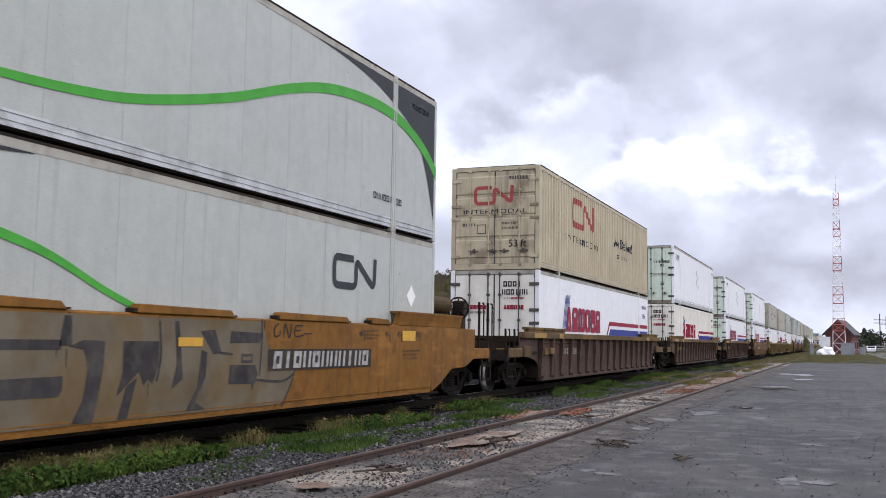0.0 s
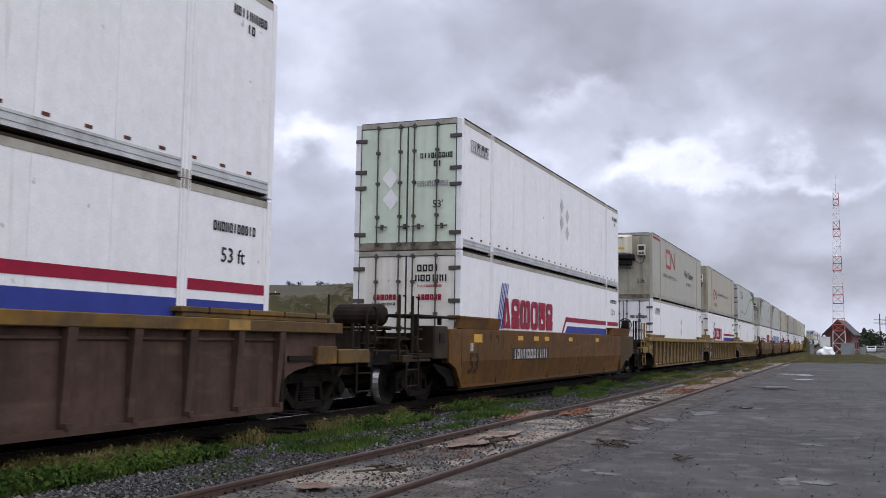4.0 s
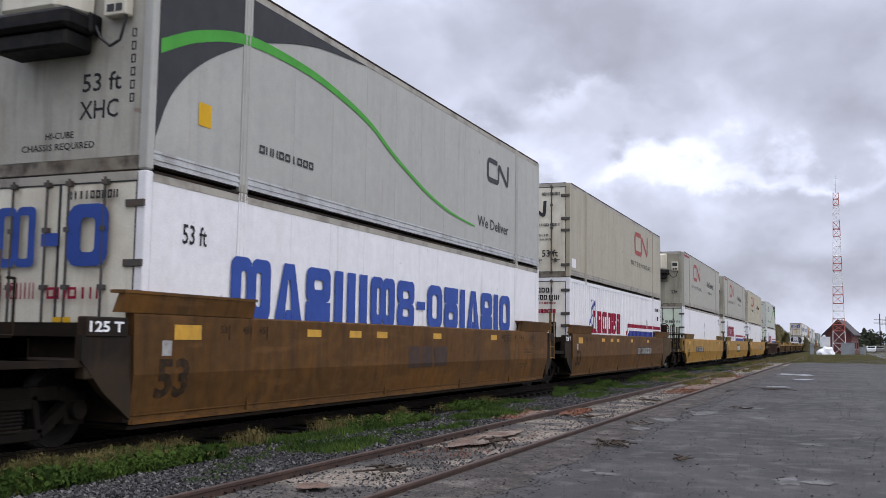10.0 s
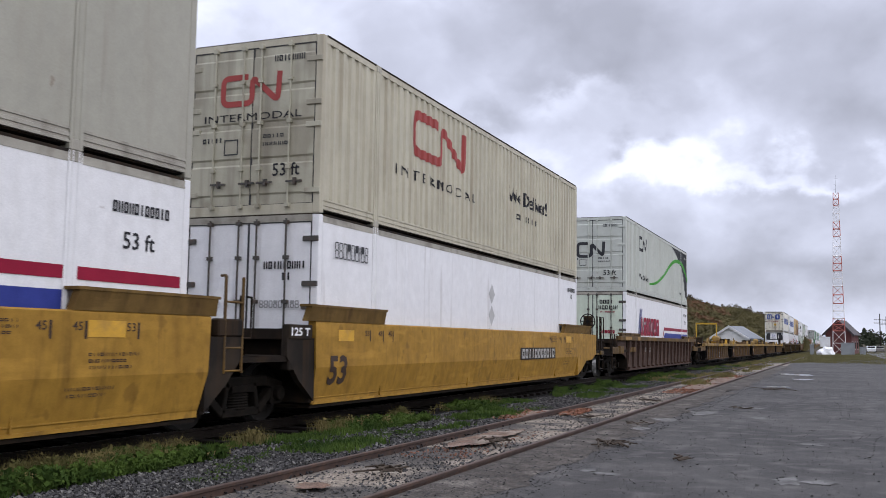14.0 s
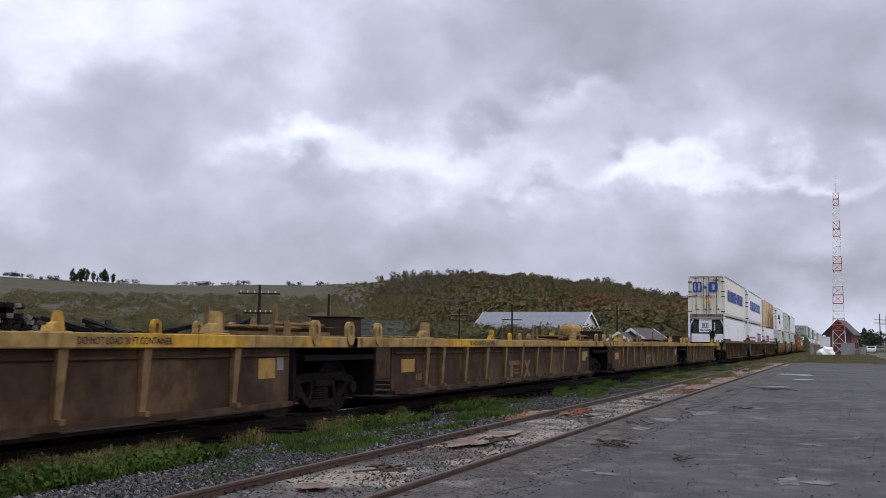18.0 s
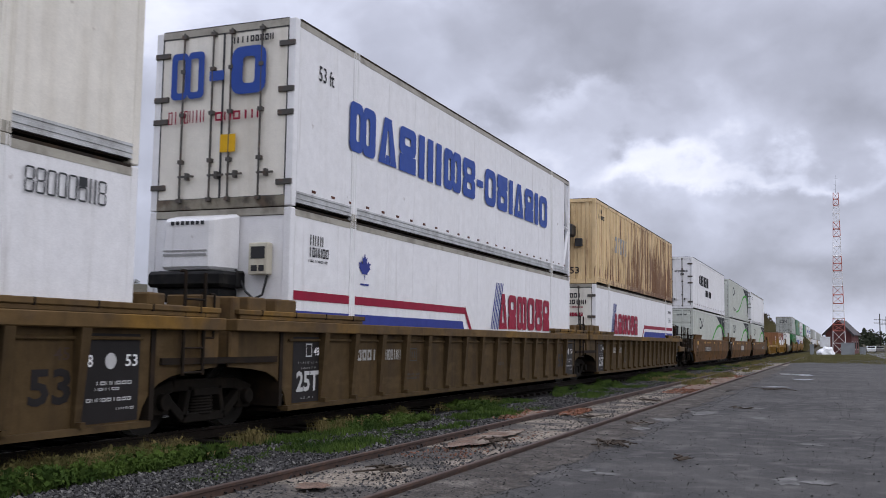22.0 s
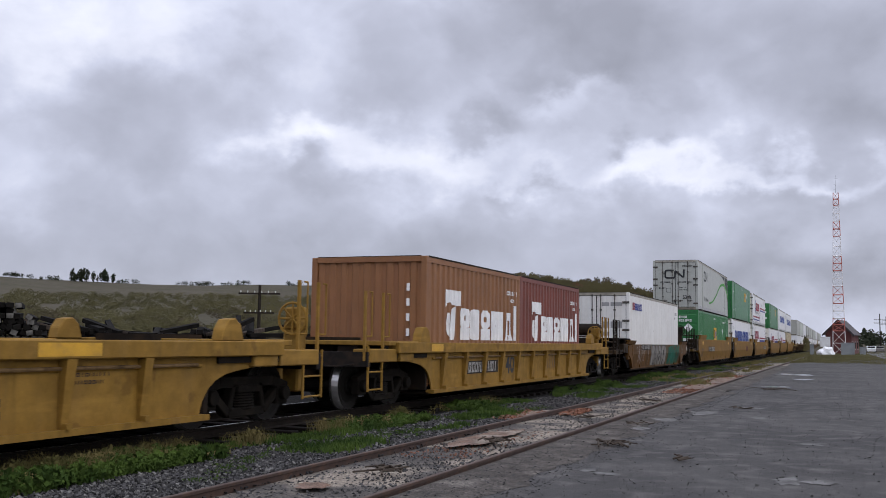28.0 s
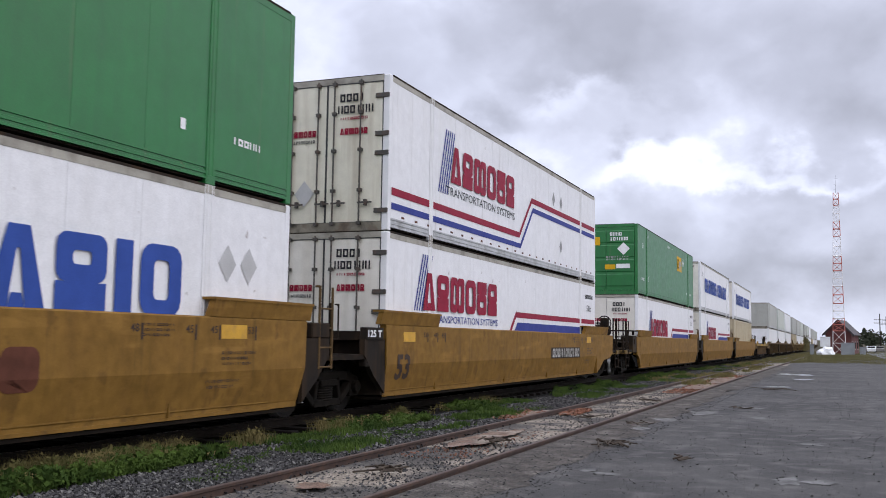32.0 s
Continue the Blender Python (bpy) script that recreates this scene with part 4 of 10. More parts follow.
def wave_reversed():
    sw = smooth_line([(0.16, 1.52), (0.9, 1.86), (1.9, 2.12), (3.0, 2.16), (4.2, 2.08), (5.7, 1.80), (6.9, 1.36), (8.5, 0.90), (9.8, 0.68), (11.1, 0.58)])
    co = [(0.13, 0.40), (0.40, 0.98), (0.95, 1.50), (1.75, 1.95), (2.5, 2.24), (3.9, 2.58), (5.6, 2.745)]
    co = smooth_line(co)
    a = [side("corner_field", [[(u0, v0), (u1, v1), (u1, 2.755), (u0, 2.755)] for (u0, v0), (u1, v1) in zip(co, co[1:])], "ink_charcoal", key="cornerrev"),
         lambda r: mark("swoosh", band(sw, 0.18, 0.035), "ink_lime", r, "side", HALF, None, "lime green swoosh", 0.007, "swooshrev"),
         side("logo", monogram(11.9, 1.74, 13.5, 2.32, 0.12), "ink_charcoal", key="monoR"),
         side("lettering", words("We Deliver", 11.3, 0.62, 13.5, 0.24), "ink_charcoal", key="slogan3"),
         side("lettering", bars(9, 2.35, 0.62, 3.9, 0.74, 0.2, 8), "ink_charcoal", key="site3"),
         side("caution_plate", rect(0.95, 0.72, 1.22, 1.02), "ink_gold", key="plateR"),
         face("lettering", words("53 ft", 0.25, 1.00, 0.85, 0.22), "ink_black", "f53", 0.02), face("lettering", words("XHC", 0.22, 0.66, 0.82, 0.22), "ink_black", "fxhc", 0.02),
         face("number_mark", [f for k in range(6) for f in ring(0.98, 1.62 - k * 0.16, 1.05, 1.73 - k * 0.16, 0.018)], "ink_charcoal", "wrn", 0.02), face("lettering", words("HI-CUBE", -0.30, 0.44, 0.15, 0.08), "ink_black", "hicube", 0.02), face("lettering", words("CHASSIS REQUIRED", -0.68, 0.30, 0.48, 0.08), "ink_black", "chassis", 0.02)]
    return a


def flag(u0, top, bot):
    out = []
    for i in range(5):
        a = u0 + i * 0.115
        out.append([(a, bot), (a + 0.055, bot), (a + 0.055 + 0.40, top), (a + 0.40, top)])
    return out


def red_name(corr=False, shift=0.0, ink="ink_red", system=True, up=0.0):
    """Blue flag strokes, a row of red blocks and the red and blue stripes behind them."""
    s = shift
    blocks_ = slabs("ahbolh", 2.74 + s, 1.24 + up, 7.24 + s, 1.98 + up, 0.25)
    a = [side("flag_mark", flag(2.38 + s, 2.33 + up, 1.22 + up), "ink_navy", corr, "flag%.1f" % s), side("name_mark", blocks_, ink, corr, "blocks%.1f" % s, "row of red block shapes")]
    if system:
        a.append(side("lettering", words("TRANSPORTATION SYSTEMS", 3.3 + s, 0.98 + up * 1.1, 7.3 + s, 0.15), "ink_navy", corr, "system%.1f" % s))
    e = 16.0
    a += [side("red_stripe", band([(8.1 + s, 1.0), (8.75 + s, 1.62)], 0.16) + rect(8.70 + s, 1.52, e, 1.66), "ink_red", corr, "rs%.1f" % s),
          side("blue_stripe", [[(8.35 + s, 1.0), (e, 1.0), (e, 1.40), (8.85 + s, 1.40)]], "ink_navy", corr, "bs%.1f" % s),
          side("label_mark", bars(11, 14.75, 2.32, 15.75, 2.45, 0.3, 31), "ink_black", corr, "lab%.1f" % s), side("lettering", words("53 ft", 14.95, 1.92, 15.5, 0.19), "ink_black", corr, "labft%.1f" % s)]
    return a


def upright_number(u):
    """A running number that stands letter over letter on a corner."""
    out = []
    for k in range(11):
        z = 2.46 - k * 0.19
        out += ring(u, z, u + 0.085, z + 0.13, 0.024) if k % 3 else rect(u + 0.02, z, u + 0.065, z + 0.13)
    return side("number_mark", out, "ink_black", key="upnum%.1f" % u)


def leaf_shape(u, v, r):
    """A leaf with five lobes and a stalk."""
    half = [(0.0, 1.0), (0.20, 0.62), (0.42, 0.72), (0.34, 0.20), (0.62, 0.44), (0.70, 0.26), (1.0, 0.30), (0.82, 0.0), (0.92, -0.12), (0.45, -0.46), (0.50, -0.60), (0.06, -0.52), (0.05, -0.95)]
    return [[(u + a * r, v + b * r) for a, b in half] + [(u - a * r, v + b * r) for a, b in reversed(half[1:])]]


def holder(u, v):
    """A thin tilted plate for a placard, set proud of the flutes."""
    bm = bmesh.new()
    prism(bm, [(u, v - 0.27), (u + 0.20, v), (u, v + 0.27), (u - 0.20, v)], HALF, HALF + 0.022)
    prism(bm, [(u, v - 0.19), (u + 0.135, v), (u, v + 0.19), (u - 0.135, v)], HALF + 0.021, HALF + 0.027)
    return bm


def red_name_reversed(corr=False):
    u = 9.5
    blocks_ = slabs("ahbolh", u, 1.22, 13.9, 2.06, 0.25)
    return [side("flag_mark", flag(8.98, 2.31, 1.20), "ink_navy", corr, "flagr"), side("name_mark", blocks_, "ink_red", corr, "blocksr", "row of red block shapes"),
            side("red_stripe", rect(0.12, 1.50, 7.30, 1.64) + band([(7.28, 1.60), (7.75, 1.05)], 0.18), "ink_red", corr, "rsr"),
            side("blue_stripe", [[(0.12, 1.0), (7.35, 1.0), (7.15, 1.34), (0.12, 1.34)]], "ink_navy", corr, "bsr"),
            *([] if corr else [side("leaf_badge", leaf_shape(2.45, 2.16, 0.23) + rect(2.3, 1.84, 2.62, 1.87), "ink_navy", corr, "badge")]),
            *([] if corr else [side("number_mark", bars(4, 0.54, 2.36, 1.0, 2.52, 0.24, 5) + bars(6, 0.54, 2.18, 1.18, 2.33, 0.24, 6) + bars(8, 0.54, 2.10, 1.14, 2.14, 0.3, 7), "ink_black", corr, "idr")])]


def blue_name(corr=False, u0=1.70, u1=13.68, v0=1.17, v1=2.02, tag="a"):
    step = (u1 - u0) / 16.4
    polys = slabs("bahiiibe-oliahio", u0, v0, u1, v1, 0.27)
    return [side("name_mark", polys, "ink_blue", corr, "blue" + tag, "row of blue block shapes"), side("lettering", words("53 ft", 0.72, v1 + 0.06, 1.22, 0.24), "ink_black", corr, "b53" + tag)]


def blue_end(dz=0.0):
    return [face("door_mark", slabs("b", -0.98, 1.75 + dz, -0.28, 2.5 + dz, 0.2) + rect(-0.22, 2.0 + dz, 0.05, 2.16 + dz) + slabs("o", 0.14, 1.75 + dz, 0.86, 2.5 + dz, 0.28), "ink_blue", ("mo1", dz), -0.045, "blue block shapes on the doors"),
            face("lettering", bars(7, -0.98, 1.36 + dz, -0.28, 1.56 + dz, 0.2, 3) + bars(5, -0.1, 1.36 + dz, 0.72, 1.5 + dz, 0.2, 4), "ink_red", ("mo2", dz), -0.045), face("caution_plate", rect(0.02, 0.86, 0.30, 1.14), "ink_gold", "mo3", -0.045),
            face("number_mark", bars(9, 0.16, 2.56, 0.94, 2.66, 0.3, 44), "ink_black", "mo4", -0.045)]


def door_names(ink="ink_red", z=1.80):
    """Small block names, a number in two rows and a faded placard on the doors of the named boxes."""
    return [face("name_mark", slabs("ahbolh", -0.80, z, -0.22, z + 0.12, 0.34), ink, ("dnm1", ink, z), -0.002), face("name_mark", slabs("ahbolh", 0.28, z, 0.86, z + 0.12, 0.34), ink, ("dnm2", ink, z), -0.002),
            face("lettering", bars(11, -0.82, z - 0.12, -0.24, z - 0.06, 0.3, 21), "ink_charcoal", ("dnm3", z), -0.002), face("number_mark", bars(4, 0.26, 2.42, 0.80, 2.57, 0.26, 22) + bars(6, 0.22, 2.20, 0.98, 2.35, 0.26, 23), "ink_black", "dnm4", -0.002),
            face("lettering", bars(8, 0.26, 2.08, 0.86, 2.13, 0.3, 24), ink, ("dnm5", ink), -0.002), face("hazard_placard", diamond(-0.45, 0.72, 0.42, 0.5), "ink_silver", "dnm6", -0.002)]


def door_numbers(seed, rows=2, u=0.30):
    return [face("number_mark", bars(9, u, 2.02, u + 0.78, 2.14, 0.3, seed) + (bars(2, u + 0.32, 1.84, u + 0.52, 1.96, 0.3, seed + 1) if rows > 1 else []), "ink_black", ("dn", seed, rows, u), -0.002)]


def plain_van(name_bar=True, diamonds=8.2, four=False):
    a = []
    if name_bar:
        a.append(side("name_mark", slabs("eeololile", 0.50, 2.22, 1.70, 2.49, 0.15), "ink_charcoal", key="vanname"))
    if diamonds:
        for k, (du, v) in enumerate(((0.0, 2.02), (0.0, 1.52), (0.62, 1.78), (0.62, 1.28)) if four else ((0.0, 2.02), (0.0, 1.52))):
            a.append(side("hazard_placard", diamond(diamonds + du, v, 0.42, 0.48), "ink_silver", key="vd%.1f%d" % (diamonds, k)))
    a.append(side("number_mark", bars(9, 15.05, 2.42, 15.88, 2.55, 0.3, 52) + bars(2, 15.38, 2.23, 15.58, 2.36, 0.3, 53), "ink_black", key="vanid"))
    return a


def mono_end(ink="ink_charcoal", site=True):
    a = [face("logo", monogram(-0.62, 1.80, 0.56, 2.34, 0.10), ink, "monoe", -0.012), face("lettering", words("53 ft", 0.42, 0.62, 0.92, 0.2), "ink_black", "e53", -0.012),
            face("stencil", bars(5, -0.95, 1.22, -0.55, 1.30, 0.3, 14) + bars(5, 0.22, 1.25, 0.62, 1.31, 0.3, 15) + bars(6, 0.22, 1.12, 0.70, 1.18, 0.3, 16) + ring(-0.52, 1.0, -0.25, 1.26, 0.02), "ink_charcoal", "estn", -0.012),
            face("number_mark", bars(7, 0.4, 2.5, 0.98, 2.6, 0.3, 61), "ink_charcoal", "eid", -0.012)]
    if site:
        a.append(face("lettering", bars(8, -0.9, 1.56, -0.2, 1.64, 0.25, 6) + bars(10, 0.1, 1.56, 1.0, 1.64, 0.25, 7), "ink_charcoal", "esite", -0.012))
    return a


# ---------------------------------------------------------------- wagons
def wheel_mesh(sx):
    bm = bmesh.new()
    prof = [(0.10, 0.07), (0.10, 0.14), (0.055, 0.16), (0.045, 0.30), (0.075, 0.36), (0.075, 0.42), (-0.055, 0.425), (-0.060, 0.455), (-0.085, 0.45), (-0.085, 0.36), (-0.03, 0.30), (-0.03, 0.1)]
    lathe(bm, [(sx * x, r) for x, r in prof], sx * 0.735, 0.0, 0.0, 28, [0, 0, 0, 0, 0, 1, 0, 0, 0, 0, 0])
    return bm


def frame_mesh(sx):
    """A cast truck side with its window, spring nest and bearing boxes."""
    bm = bmesh.new()
    x0, x1 = sorted((sx * 0.93, sx * 1.06))

    def beam(pts, w):
        for (a, b), (c, d) in zip(pts, pts[1:]):
            n = Vector((-(d - b), c - a)).normalized() * w / 2
            prism(bm, [(a + n.x, b + n.y), (c + n.x, d + n.y), (c - n.x, d - n.y), (a - n.x, b - n.y)], x0, x1)
    beam([(-1.06, 0.50), (-0.66, 0.61), (0.66, 0.61), (1.06, 0.50)], 0.15)
    beam([(-0.80, 0.46), (-0.44, 0.19), (0.44, 0.19), (0.80, 0.46)], 0.12)
    beam([(-0.42, 0.20), (-0.32, 0.60)], 0.09)
    beam([(0.42, 0.20), (0.32, 0.60)], 0.09)
    block(bm, x0 - 0.02, x1 + 0.03, -0.28, 0.28, 0.46, 0.56)
    for s in (-1, 1):
        block(bm, x0 - 0.01, x1 + 0.01, s * 0.90 - 0.15, s * 0.90 + 0.15, 0.26, 0.52)
        bmesh.ops.create_cone(bm, cap_ends=True, segments=12, radius1=0.11, radius2=0.11, depth=0.14, matrix=pose(sx * 1.08, s * 0.90, 0.42, 0, 90, 0))
    return bm


def springs(sx):
    bm = bmesh.new()
    k = 14
    rings = []
    for q in range(13):
        r = 1.0 if q % 2 else 0.86
        rings.append([bm.verts.new((sx * 0.99 + 0.09 * r * math.cos(2 * math.pi * i / k), 0.25 * r * math.sin(2 * math.pi * i / k), 0.22 + q * 0.019)) for i in range(k)])
    for p, q in zip(rings, rings[1:]):
        for i in range(k):
            bm.faces.new((p[i], p[(i + 1) % k], q[(i + 1) % k], q[i]))
    return bm


def truck(parent, y, distant=False):
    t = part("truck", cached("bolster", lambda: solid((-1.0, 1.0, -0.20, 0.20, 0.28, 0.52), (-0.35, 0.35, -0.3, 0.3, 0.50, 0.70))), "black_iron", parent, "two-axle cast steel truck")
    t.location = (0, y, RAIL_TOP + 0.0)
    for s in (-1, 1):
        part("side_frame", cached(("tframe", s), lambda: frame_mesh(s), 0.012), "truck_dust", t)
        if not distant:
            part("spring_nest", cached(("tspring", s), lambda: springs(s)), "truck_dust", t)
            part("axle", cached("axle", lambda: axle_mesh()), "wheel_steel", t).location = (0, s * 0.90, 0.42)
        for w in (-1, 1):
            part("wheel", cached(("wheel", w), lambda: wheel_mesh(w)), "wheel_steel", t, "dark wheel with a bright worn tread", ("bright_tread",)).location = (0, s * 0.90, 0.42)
    if distant:
        return t
    part("brake_beam", cached("brakebeam", lambda: solid((-0.8, 0.8, -0.42, -0.36, 0.25, 0.35), (-0.8, 0.8, 0.36, 0.42, 0.25, 0.35))), "black_iron", t)
    return t


def axle_mesh():
    bm = bmesh.new()
    tube(bm, (-1.05, 0, 0), (1.05, 0, 0), 0.085, 12)
    return bm


def hand_rail(y, z0, z1, x=1.38, w=0.10):
    bm = bmesh.new()
    block(bm, x - 0.04, x + 0.0, y - 0.024, y + 0.024, z0, z1)
    tube(bm, (x + 0.03, y + 0.06, z1 - 0.02), (x + 0.03, y + w + 0.06, z1 - 0.02), 0.016, 6)
    tube(bm, (x + 0.03, y + w + 0.06, z1 - 0.02), (x + 0.03, y + w + 0.06, z0 + (z1 - z0) * 0.35), 0.016, 6)
    tube(bm, (x + 0.03, y + w + 0.06, z0 + (z1 - z0) * 0.35), (x, y + 0.03, z0 + (z1 - z0) * 0.35), 0.016, 6)
    return bm


def ladder_mesh(y0, y1, z0, z1, x=1.40, rungs=5):
    bm = bmesh.new()
    for y in (y0, y1):
        tube(bm, (x, y, z0), (x, y, z1), 0.024, 6)
    tube(bm, (x, y0, z1), (x - 0.08, y0, z1), 0.02, 6)
    for i in range(rungs):
        z = z0 + 0.03 + i * 0.30
        if z < z1:
            tube(bm, (x, y0, z), (x, y1, z), 0.016, 6)
    return bm


def brake_wheel(parent, y, tank=False, stand_mat="gear_rust"):
    def rim():
        bm = bmesh.new()
        k = 16
        pts = [(0.245 * math.cos(2 * math.pi * i / k), 0.245 * math.sin(2 * math.pi * i / k)) for i in range(k)]
        for i in range(k):
            (a, b), (c, d) = pts[i], pts[(i + 1) % k]
            tube(bm, (1.0 + a, 0, 2.12 + b), (1.0 + c, 0, 2.12 + d), 0.02, 5)
        for i in range(0, k, 2):
            tube(bm, (1.0, 0, 2.12), (1.0 + pts[i][0], 0, 2.12 + pts[i][1]), 0.016, 5)
        return bm
    st = part("brake_stand", cached("brakestand", lambda: solid((0.80, 1.08, 0.06, 0.26, 1.0, 2.10), (0.84, 1.12, 0.03, 0.30, 1.95, 2.30), (0.90, 1.06, 0.26, 0.34, 1.2, 2.0), (-0.3, 0.66, 0.1, 0.5, 1.05, 1.50)), 0.03), stand_mat, parent, "hand brake stand and gear housing")
    st.location = (0, y, 0 if stand_mat != "paint_yellow_old" else -0.40)
    if tank:
        def drum():
            bm = bmesh.new()
            lathe(bm, [(-1.35, 0.02), (-1.33, 0.12), (-1.26, 0.18), (-0.25, 0.18), (-0.18, 0.12), (-0.16, 0.02)], 0.0, 0.0, 0.0, 16)
            bmesh.ops.rotate(bm, verts=bm.verts, cent=(0, 0, 0), matrix=Matrix.Rotation(radians(90), 3, "Z"))
            return bm
        part("reservoir", cached("drum", drum), "paint_brown", st, "brown air reservoir lying on the deck").location = (0.78, 0, 2.18)
    part("brake_wheel", cached("brakerim", rim), "black_iron" if stand_mat != "paint_yellow_old" else stand_mat, st)


def end_platform(parent, y, s, paint, coupled, frame_mat, rim=1.55):
    """The gear over a truck. s: -1 at the leading end, 1 at the trailing one."""
    part("centre_sill", cached(("csill", s, coupled), lambda: solid((-0.28, 0.28, *sorted((-s * 1.6, s * (1.72 if coupled else 0.6))), 0.75, 1.10))), frame_mat, parent).location = (0, y, 0)
    part("deck", cached(("deck", s, coupled), lambda: solid((-1.40, 1.40, *sorted((-s * 1.2, s * (1.35 if coupled else 0.3))), 1.08, 1.16), (-1.38, -1.30, *sorted((-s * 1.1, s * 1.0)), 1.16, 1.34), (-0.9, 0.1, *sorted((-s * 0.9, s * 0.2)), 1.16, 1.45), (0.35, 0.75, *sorted((-s * 0.5, s * 0.5)), 1.16, 1.38))), frame_mat, parent).location = (0, y, 0)
    part("bulkhead", cached(("bulk", s, rim), lambda: solid((-1.40, 1.38 if rim > 1.5 else 1.32, *sorted((-s * 1.38, -s * 1.30)), 0.45, rim), (-1.30, 1.30, *sorted((-s * 1.30, -s * 1.10)), rim - 0.15, rim + 0.01))), frame_mat, parent).location = (0, y, 0)
    if coupled:
        def knuckle():
            return solid((-0.12, 0.12, *sorted((s * 1.70, s * 1.95)), 0.82, 1.02), (-0.17, 0.17, *sorted((s * 1.90, s * 2.06)), 0.78, 1.06), (-1.42, 1.42, *sorted((s * 1.30, s * 1.42)), 0.95, 1.20))
        part("coupler", cached(("knuckle", s), knuckle), "black_iron", parent).location = (0, y, 0)

        def cut():
            bm = bmesh.new()
            for i in range(6):
                a, b = i / 6, (i + 1) / 6
                tube(bm, (0.3 + 0.9 * a, s * 1.5, 1.0 - 0.05 * math.sin(a * 3)), (0.3 + 0.9 * b, s * 1.5, 1.0 - 0.05 * math.sin(b * 3)), 0.015, 5)
            return bm
        part("cut_lever", cached(("cutlever", s), cut), "black_iron", parent).location = (0, y, 0)

        def air():
            bm = bmesh.new()
            tube(bm, (0.25, s * 1.7, 0.85), (0.22, s * 2.0, 0.55), 0.03, 6)
            return bm
        part("air_hose", cached(("airhose", s), air), "black_iron", parent).location = (0, y, 0)
        part("step_box", cached(("stepbox", s, paint[:4]), lambda: solid((1.15, 1.43, *sorted((s * 1.12, s * 1.55)), 1.0, 1.14), (0.9, 1.40, *sorted((s * 0.2, s * 1.1)), 1.0, 1.06)) if paint.startswith("gear") else solid((1.10, 1.43, *sorted((s * 0.25, s * 1.35)), 1.02, 1.25), (1.20, 1.45, *sorted((-s * 0.45, s * 0.15)), 1.02, 1.30)), 0.015), paint, parent).location = (0, y, 0)


